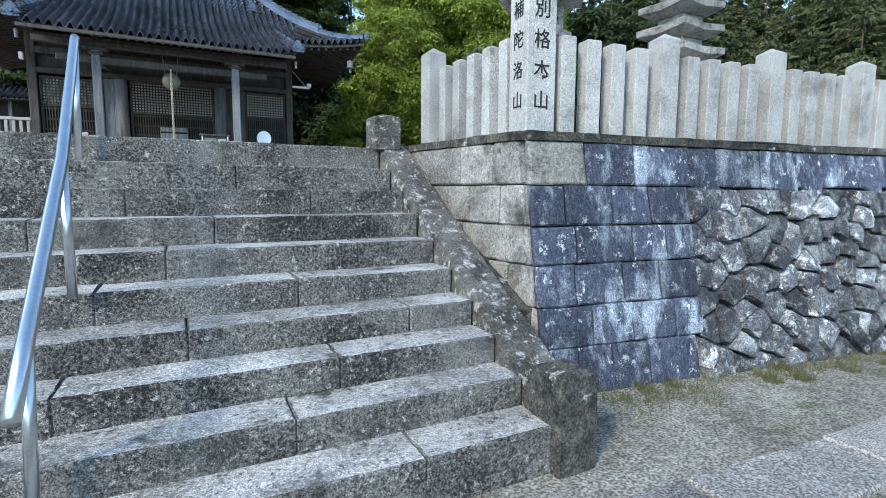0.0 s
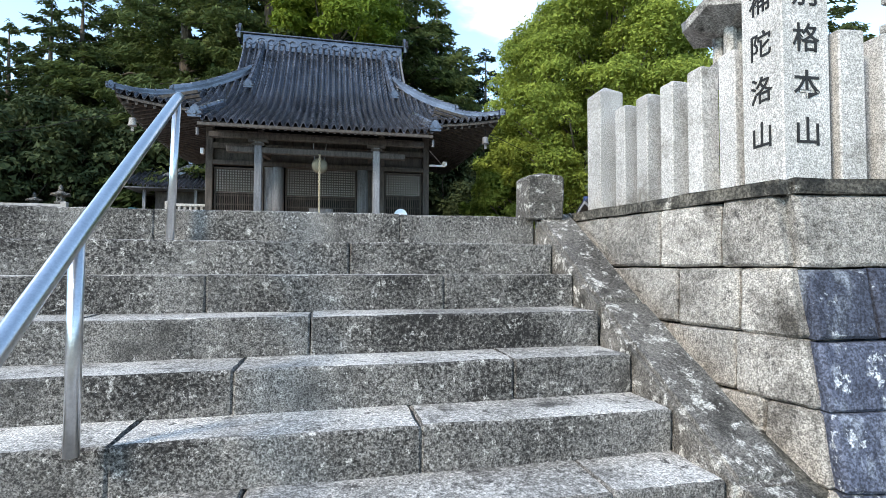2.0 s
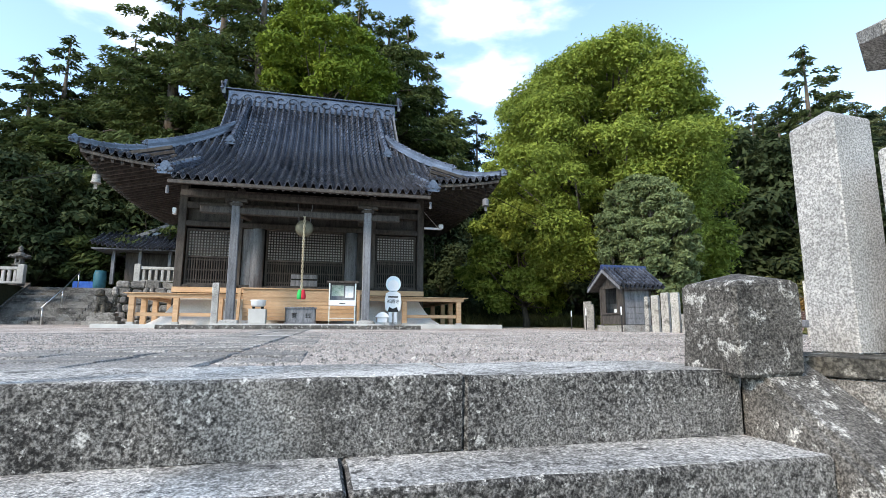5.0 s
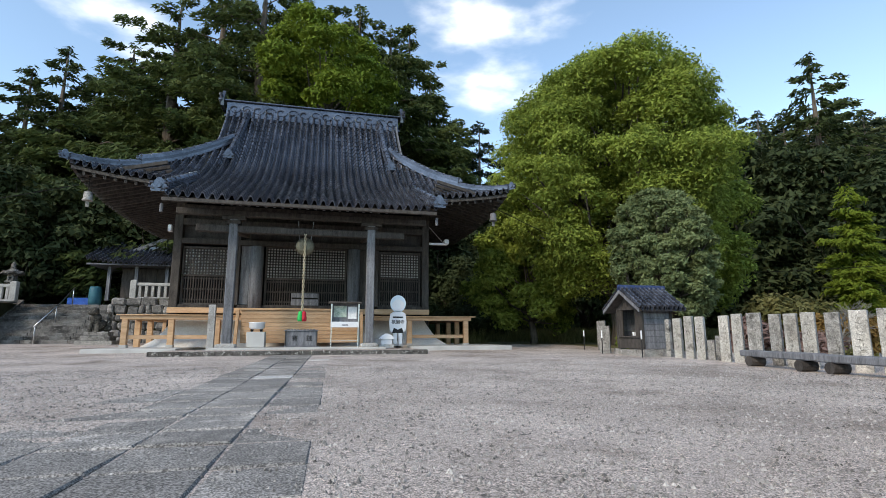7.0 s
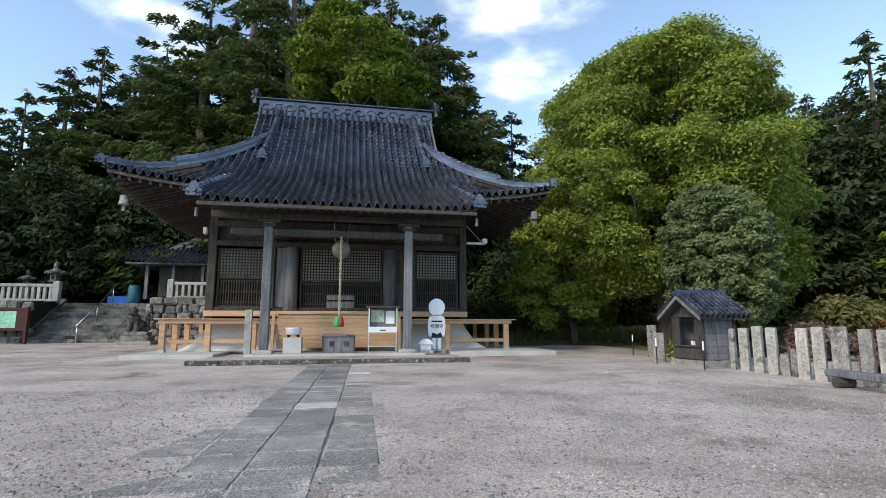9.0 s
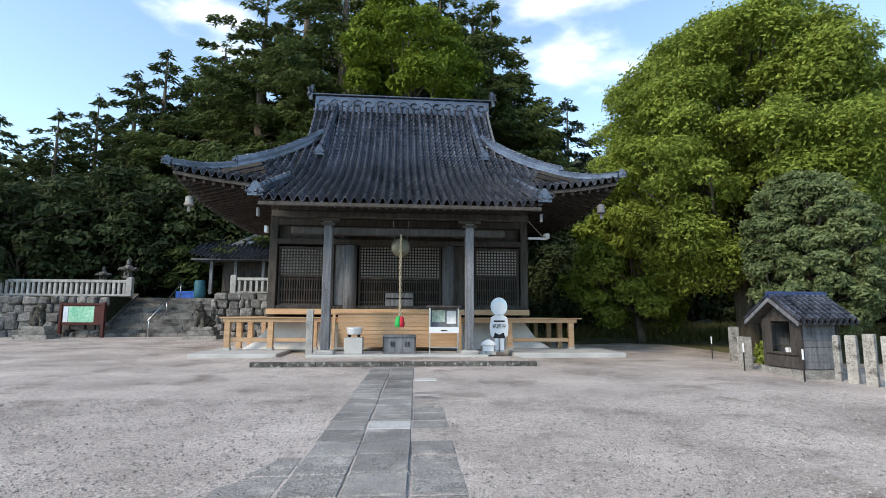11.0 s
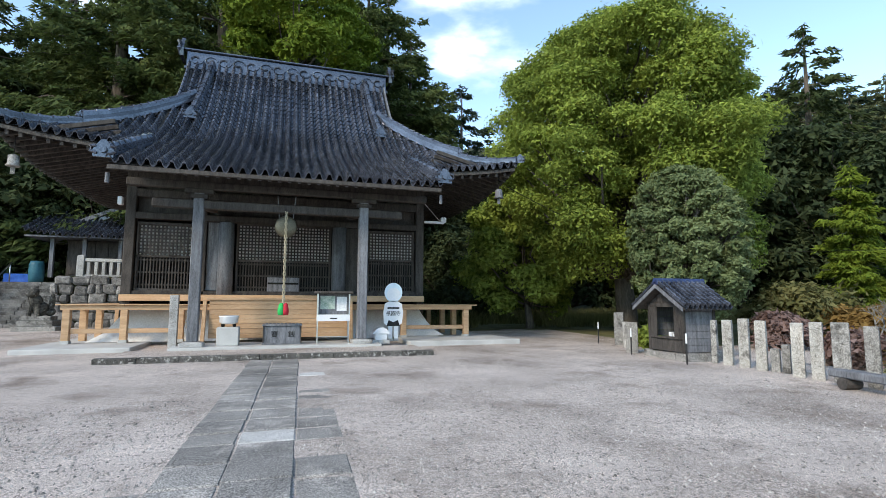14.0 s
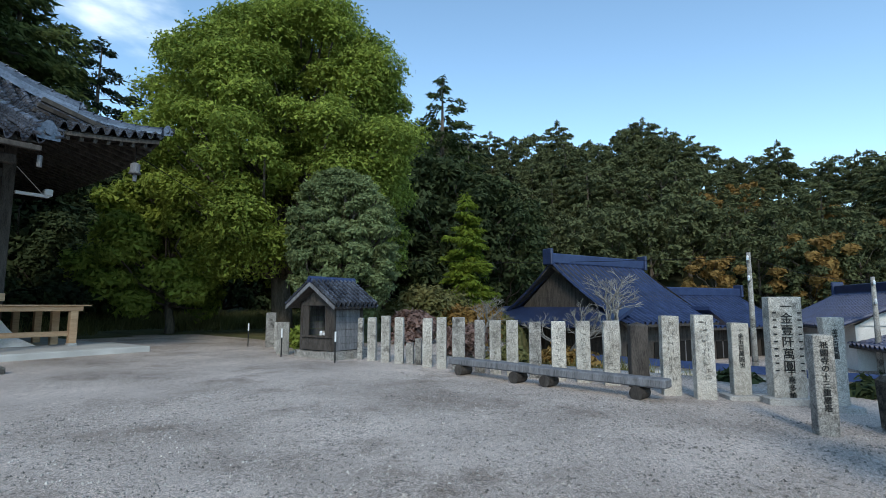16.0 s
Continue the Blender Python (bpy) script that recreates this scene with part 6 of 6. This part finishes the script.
handrail("handrail", [(-14.6, UY - 0.2, 0.25), (-14.6, UY + 1.7, 1.25), (-14.6, UY + 3.4, UZ)], 0.9, "thin pale metal handrail on the upper stair", 0.03, STEEL)


def baluster_fence(x0, x1, y, z, n, label):
    t = thing("stone_fence", label, "stone fence")
    for x in (x0, x1):
        ob = part("end_post", pillar(0.3, 0.3, 1.05, 0.06, 0.02), GRANITE, t)
        ob.matrix_local = pose(x, y, z)
    part("top_rail", box(x0 + 0.15, x1 - 0.15, y - 0.1, y + 0.1, z + 0.72, z + 0.88, 0.02), GRANITE, t)
    part("bottom_rail", box(x0 + 0.15, x1 - 0.15, y - 0.1, y + 0.1, z, z + 0.12, 0.02), GRANITE, t)
    me = bpy.data.meshes.new("baluster")
    box(-0.07, 0.07, -0.07, 0.07, 0.12, 0.72, 0.015).to_mesh(me)
    for i in range(n):
        ob = link("baluster", me, GRANITE, t)
        ob.matrix_local = pose(x0 + (x1 - x0) * (i + 1) / (n + 1), y, z)


baluster_fence(-23.0, -16.3, 29.3, UZ, 24, "grey stone baluster fence on the upper terrace wall")
baluster_fence(-10.9, -7.2, 29.3, UZ + 0.2, 11, "pale stone baluster fence by the small hall")
stone_lantern("stone_lantern", -17.1, 30.6, UZ, 0.9, "stone lantern on the upper terrace")
stone_lantern("stone_lantern", -18.9, 31.5, UZ, 0.75, "darker stone lantern on the upper terrace")


def guardian(x, y, s, label):
    """A seated guardian beast of stone on a stepped pedestal: one plain mesh."""
    p = thing("pedestal", "stepped dark stone pedestal", "pedestal", pose(x, y, gz(y) - 0.05))
    for w, z0, z1 in ((0.75, 0, 0.22), (0.6, 0.22, 0.45), (0.5, 0.45, 0.62)):
        part("block", box(-w, w, -w * 0.7, w * 0.7, z0, z1, 0.02), OLDSTONE, p)
    bm = bmesh.new()
    for c, r in (((0, 0.0, 0.92), (0.3, 0.3, 0.32)), ((s * -0.12, -0.12, 1.2), (0.24, 0.22, 0.3)), ((s * -0.2, -0.2, 1.55), (0.21, 0.22, 0.2)), ((s * 0.28, 0.1, 0.78), (0.2, 0.18, 0.17)), ((s * 0.34, 0.12, 1.2), (0.12, 0.1, 0.34)), ((s * -0.28, -0.3, 1.5), (0.11, 0.13, 0.1))):
        bmesh.ops.create_icosphere(bm, subdivisions=2, radius=1, matrix=Matrix.Translation(c) @ Matrix.Diagonal((*r, 1)))
    for dx in (-0.3, 0.0):
        add_tube(bm, [(s * dx, -0.25, 0.62), (s * dx * 0.8, -0.2, 1.15)], [0.1, 0.08], 8)
    ob = part("guardian_statue", rough(bm, 0.05, 5, x), DARKCAP)
    ob.matrix_world = pose(x, y, gz(y) - 0.05)
    tagged(ob, label, "statue")


guardian(-11.2, 26.2, 1, "dark seated stone guardian beast by the stair")
guardian(-18.9, 26.5, -1, "dark seated stone guardian beast before the map board")


def map_board():
    t = thing("map_board", "maroon-framed map board with a green plan", "notice board", pose(-17.6, 27.6, 0.25, 0, 0, -8))
    maroon = mat("maroon_paint", (0.05, 0.012, 0.012), (0.09, 0.025, 0.02), 4, 0.6, 0.1, 30, vary=0)
    for x in (-1.1, 1.1):
        part("post", box(x - 0.07, x + 0.07, -0.07, 0.07, 0, 1.75, 0.01), maroon, t)
    part("panel", box(-1.02, 1.02, -0.03, 0.03, 0.7, 1.6), maroon, t)
    part("plan", box(-0.7, 0.62, -0.04, -0.031, 0.76, 1.54), mat("plan_green", (0.08, 0.45, 0.28), (0.45, 0.72, 0.55), 1.5, 0.5, 0, 8, vary=0), t)
    part("key", box(-0.97, -0.72, -0.04, -0.031, 0.76, 1.54), mat("plan_blue", (0.5, 0.65, 0.75), (0.75, 0.8, 0.82), 6, 0.5, 0, 12, vary=0), t)
    for z in (0.62, 1.6):
        part("rail", box(-1.03, 1.03, -0.06, 0.06, z, z + 0.1, 0.01), maroon, t)
    s = thing("sign_board", "maroon sign board with white lines of writing", "sign board", pose(-23.4, 27.4, 0.25, 0, 0, -15))
    for x in (-0.5, 0.5):
        part("post", box(x - 0.05, x + 0.05, -0.05, 0.05, 0, 1.2, 0.01), maroon, s)
    part("panel", box(-0.7, 0.7, -0.09, -0.051, 0.75, 1.65, 0.01), maroon, s)
    for k in range(6):
        part("text_bar", box(-0.55, 0.5, -0.096, -0.091, 1.48 - k * 0.11, 1.52 - k * 0.11), WHITE, s)


map_board()


def little_hall():
    """The small tiled hall on the upper terrace, beside the great one."""
    t = thing("small_hall", "small timber hall with a grey tiled gabled roof", "hall", pose(-10.6, 34, UZ + 0.25))
    part("wall", box(-2.0, 2.4, -1.5, 2.5, 0, 2.1), WOOD, t)
    for x in (-2.4, -1.0, 0.6, 2.2):
        part("post", box(x - 0.09, x + 0.09, -2.3, -2.12, 0, 2.1, 0.01), GREYWOOD, t)
    for i in range(7):
        part("wall_board", box(-1.9 + i * 0.6, -1.34 + i * 0.6, -1.56, -1.51, 0.2, 1.95, 0.006), WOOD, t)
    vs, fs = [], []

    def slope(a, d):
        return Vector((a, -2.9 + d, 2.05 + 0.35 * d + 0.05 * d * d + 0.25 * (abs(a) / 3.4) ** 3))
    tile_patch(slope, -3.5, 3.5, 0.26, 0.26, vs, fs, lambda a: 3.0 if abs(a) < 2.6 else 3.0 - (abs(a) - 2.6) * 1.5)
    part("roof_tiles", raw_bm(vs, fs), TILE, t)
    part("soffit", box(-3.4, 3.4, -2.8, 2.4, 1.98, 2.06), GREYWOOD, t)
    part("main_roof", prism([(-2.7, 2.6), (2.7, 2.6), (0, 3.9)], -0.6, 3.0), TILE, t)
    for s in (-1, 1):
        part("gable_board", prism([(s * 2.75, 2.55), (s * 2.75, 2.75), (0, 4.05), (0, 3.82)], -0.72, -0.6), GREYWOOD, t)
    part("gable_face", prism([(-1.9, 2.65), (1.9, 2.65), (0, 3.6)], -0.64, -0.61), WOOD, t)
    part("pendant", lathe([(0.05, 3.2), (0.2, 3.35), (0.12, 3.6), (0.2, 3.75)], 8, (0, -0.74)), GREYWOOD, t)
    part("ridge", box(-0.25, 0.25, -0.8, 3.0, 3.95, 4.15, 0.03), TILE, t)
    b = thing("blue_crate", "bright blue tarpaulin-covered crate on the terrace", "crate", pose(-14.6, 33.0, UZ))
    part("body", rough(box(-0.7, 0.7, -0.4, 0.4, 0, 0.45, 0.05), 0.05, 3, 1), mat("blue_tarp", (0.01, 0.06, 0.3), (0.03, 0.14, 0.5), 4, 0.5, 0.3, 20, vary=0), b)
    c = thing("blue_barrel", "tall blue-green plastic barrel on the terrace", "barrel", pose(-13.9, 32.6, UZ))
    part("body", lathe([(0.3, 0), (0.33, 0.3), (0.33, 0.9), (0.28, 1.1)], 16), mat("teal_plastic", (0.02, 0.1, 0.14), (0.04, 0.16, 0.2), 4, 0.5, 0.05, 20, vary=0), c, smooth=True)


little_hall()


# ---- buildings in the valley ----
def valley_house(name, label, x, y, z, yaw, w, d, eave, rise, wallm, roofm=BLUETILE, hip=True):
    """A house with a tiled gable roof, a lower skirt roof, wall bays and windows."""
    t = thing(name, label, "house", pose(x, y, z, 0, 0, yaw))
    part("wall", box(-w / 2, w / 2, -d / 2, d / 2, 0, eave), wallm, t)
    n = max(3, int(w / 2))
    for i in range(n):
        cx = -w / 2 + (i + 0.5) * w / n
        # near-black panes carry the shade of the rooms in their colour
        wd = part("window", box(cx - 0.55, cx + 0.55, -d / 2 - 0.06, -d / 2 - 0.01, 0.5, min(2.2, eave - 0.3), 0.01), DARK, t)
        part("window_frame", box(cx - 0.03, cx + 0.03, -d / 2 - 0.09, -d / 2 - 0.061, 0.5, min(2.2, eave - 0.3)), GREYWOOD, wd)
    for i in range(n + 1):
        cx = -w / 2 + i * w / n
        part("post", box(cx - 0.09, cx + 0.09, -d / 2 - 0.11, -d / 2 - 0.012, 0, eave), WOOD, t)
    vs, fs = [], []
    over = 1.0
    for s in (-1, 1):
        def slope(a, q, s=s):
            run = d / 2 + over
            return Vector((a * s, s * (-run + q), eave - 0.1 + rise * (0.7 * q / run + 0.3 * (q / run) ** 2)))
        tile_patch(slope, -w / 2 - 0.7, w / 2 + 0.7, 0.4, 0.42, vs, fs, lambda a: d / 2 + over)
        part("roof_deck", prism([(s * (d / 2 + over), eave - 0.25), (s * (d / 2 + over), eave - 0.12), (s * (d / 4 + over / 2), eave - 0.14 + rise * 0.425), (0, eave - 0.05 + rise), (0, eave - 0.3 + rise)], -w / 2 - 0.65, w / 2 + 0.65, "x"), WOOD, t)
    part("roof_tiles", raw_bm(vs, fs), roofm, t)
    part("ridge", box(-w / 2 - 0.8, w / 2 + 0.8, -0.2, 0.2, eave + rise - 0.1, eave + rise + 0.45, 0.04), roofm, t)
    for s in (-1, 1):
        part("gable_wall", prism([(-d / 2, eave), (d / 2, eave), (0, eave + rise * 0.9)], s * (w / 2 + 0.05) - 0.05, s * (w / 2 + 0.05) + 0.05, "x"), PLASTER if not hip else WOOD, t)
        part("ridge_end", box(s * (w / 2 + 0.85) - 0.1, s * (w / 2 + 0.85) + 0.1, -0.35, 0.35, eave + rise - 0.2, eave + rise + 0.7, 0.05), roofm, t)
        if hip:
            bm = prism([(s * (w / 2 + 1.9), eave - 0.3), (s * (w / 2 + 1.9), eave - 0.15), (s * w / 2, eave + 0.75), (s * w / 2, eave + 0.55)], -d / 2 - 0.9, d / 2 + 0.9)
            part("skirt_roof", bm, roofm, t)
    return t


valley_house("temple_house", "dark timber temple house with a blue tiled roof", 28.6, 12.3, -2.7, -21, 6.6, 7.6, 3.3, 3.2, WOOD)
valley_house("long_house", "long house with a blue tiled roof and white gable", 37.5, 9.0, -3.0, -28, 9.0, 6.0, 3.2, 2.0, WOOD, BLUETILE, False)
valley_house("white_house", "white-walled house with a blue tiled roof", 37.5, -1.0, -2.6, 18, 9.0, 6.0, 3.0, 1.9, PLASTER, BLUETILE, False)
valley_house("store_house", "low white store house with a tiled roof", 31, -2.5, -2.6, 20, 4.0, 3.0, 2.1, 0.8, PLASTER, BLUETILE, False)
yd = raw("ground_yard", [(12, -14, -1.86), (44, -14, -1.86), (44, 12, -1.86), (12, 12, -1.86)], [(0, 1, 2, 3)], GRAVEL)
tagged(yd, "pale gravel yard between the valley houses", "yard", kind="structure")
gw = thing("garden_wall", "low white garden wall with blue tile capping", "garden wall", pose(19.5, 3.5, -1.8, 0, 0, 82))
part("wall", box(-7, 7, -0.12, 0.12, 0, 0.9), PLASTER, gw)
part("tile_cap", prism([(-0.35, 0.88), (0.35, 0.88), (0.0, 1.12)], -7.1, 7.1, "x"), BLUETILE, gw)


def utility_pole(x, y, z, h):
    t = thing("utility_pole", "grey concrete utility pole with crossarms", "utility pole", pose(x, y, z))
    part("shaft", tube([(0, 0, 0), (0, 0, h)], [0.14, 0.09], 10), OLDSTONE, t, smooth=True)
    for k, zz in enumerate((h - 0.4, h - 1.3)):
        part("crossarm", box(-0.6, 0.6, -0.05, 0.05, zz, zz + 0.09, 0.01), STEEL, t)
        for xx in (-0.5, 0.0, 0.5):
            part("insulator", lathe([(0.04, zz + 0.09), (0.06, zz + 0.15), (0.03, zz + 0.24)], 8, (xx, 0)), WHITE, t)


utility_pole(25.6, 4.4, -1.8, 5.6)
utility_pole(31.0, -0.3, -1.8, 4.6)
for (a, b) in (((25.6, 4.4, 3.6), (31.0, -0.3, 2.6)), ((25.6, 4.4, 3.6), (27, 30, 5))):
    pts = [Vector(a).lerp(Vector(b), k / 8) - Vector((0, 0, 0.3 * math.sin(k / 8 * math.pi))) for k in range(9)]
    tagged(part("overhead_wire", tube(pts, 0.012, 4), DARK), "dark power line between the poles", "wire")


def bare_tree(x, y, z, h, seed, label, spread=0.6, material=PALEBARK):
    rr = random.Random(seed)
    bm = bmesh.new()

    def grow(p, d, L, r, depth):
        q = p + d * L
        m = p.lerp(q, 0.5) + Vector((rr.uniform(-1, 1), rr.uniform(-1, 1), rr.uniform(-0.3, 0.3))) * L * 0.12
        add_tube(bm, [p, m, q], [r, r * 0.85, r * 0.65], 5 if depth > 2 else 4, False)
        if depth:
            for _ in range(3 if depth > 1 else 4):
                e = (d + Vector((rr.uniform(-1, 1), rr.uniform(-1, 1), rr.uniform(-0.35, 0.7))) * spread * 1.5).normalized()
                grow(q, e, L * rr.uniform(0.6, 0.8), r * 0.58, depth - 1)
    grow(Vector((0, 0, -0.1)), Vector((0.05, 0, 1)), h * 0.32, h * 0.03, 5)
    ob = part("bare_tree", bm, material, smooth=True)
    ob.matrix_world = pose(x, y, z)
    return tagged(ob, label, "tree")


bare_tree(21.0, 9.0, -1.8, 5.0, 3, "leafless pale cherry tree beside the temple house", 0.7)
bare_tree(17.0, 9.8, -1.8, 3.8, 4, "leafless twiggy shrub below the steles", 0.7)
bare_tree(-29.0, 26.0, 0.3, 9.5, 6, "leafless pale tree by the upper terrace", 0.75)
bare_tree(14.5, 11.5, -1.0, 3.0, 7, "thin leafless shrub below the steles", 0.8)


def shrub(x, y, z, r, n, leaf, lmat, seed, label):
    rr = random.Random(seed)
    t = thing("shrub", label, "shrub", pose(x, y, z))
    bm = bmesh.new()
    cl = []
    for k in range(9):
        a = k * 2.4
        c = Vector((r * 0.6 * math.cos(a) * rr.random(), r * 0.6 * math.sin(a) * rr.random(), r * rr.uniform(0.35, 0.95)))
        cl.append((tuple(c), (r * 0.42, r * 0.42, r * 0.36)))
        add_tube(bm, [(0, 0, 0), c * 0.5, c], [0.03, 0.02, 0.01], 4, False)
    part("stems", bm, BARK, t)
    link("crown", crown_mesh("crown", cl, n, leaf, lmat, seed), lmat, t)


for i, (x, y, z, r, lm, lab) in enumerate(((12.2, 13.0, -0.2, 1.1, L_RED, "pink-flowering shrub behind the steles"), (13.5, 12.0, -0.7, 1.1, L_RED, "reddish autumn shrub behind the steles"), (15.5, 15.5, -0.3, 1.9, L_GRASS, "olive-brown shrub behind the small shrine"),
                                           (18.0, 16.5, -0.5, 2.1, L_GRASS, "olive-brown bush at the wood's edge"), (20.5, 15.0, -1.2, 2.0, L_GRASS, "olive-brown bush beside the temple house"), (12.5, 17.5, 0, 1.4, L_DARK, "dark green shrub under the camphor"),
                                           (9.6, 3.2, -1.0, 0.9, L_DARK, "clipped dark green shrub behind the donor steles"), (9.3, 1.6, -0.9, 0.9, L_DARK, "clipped dark green shrub behind the donor steles"), (11.0, 9.0, -0.9, 1.0, L_GRASS, "weedy bush below the steles"),
                                           (5.2, 26.5, 0.1, 1.5, L_DARK, "dark shrub beside the hall"), (6.8, 28.5, 0.1, 1.8, L_DARK, "dark shrub at the edge of the grove"), (9.2, 29.5, 0.1, 1.6, L_CEDAR, "dark shrub at the edge of the field"), (3.8, 29.0, 0.1, 2.0, L_CEDAR, "dense dark bush beside the hall"),
                                           (16.5, 13.2, -0.6, 1.6, L_AUTUMN, "dry brown bush behind the steles"), (14.0, 8.6, -1.4, 1.2, L_AUTUMN, "russet bush below the steles"), (8.7, 14.2, 0.05, 0.7, L_CAMPHOR, "bright green shrub between the old steles"))):
    shrub(x, y, z, r, 3800, 0.1 if r < 1.4 else 0.13, lm, 50 + i, lab)
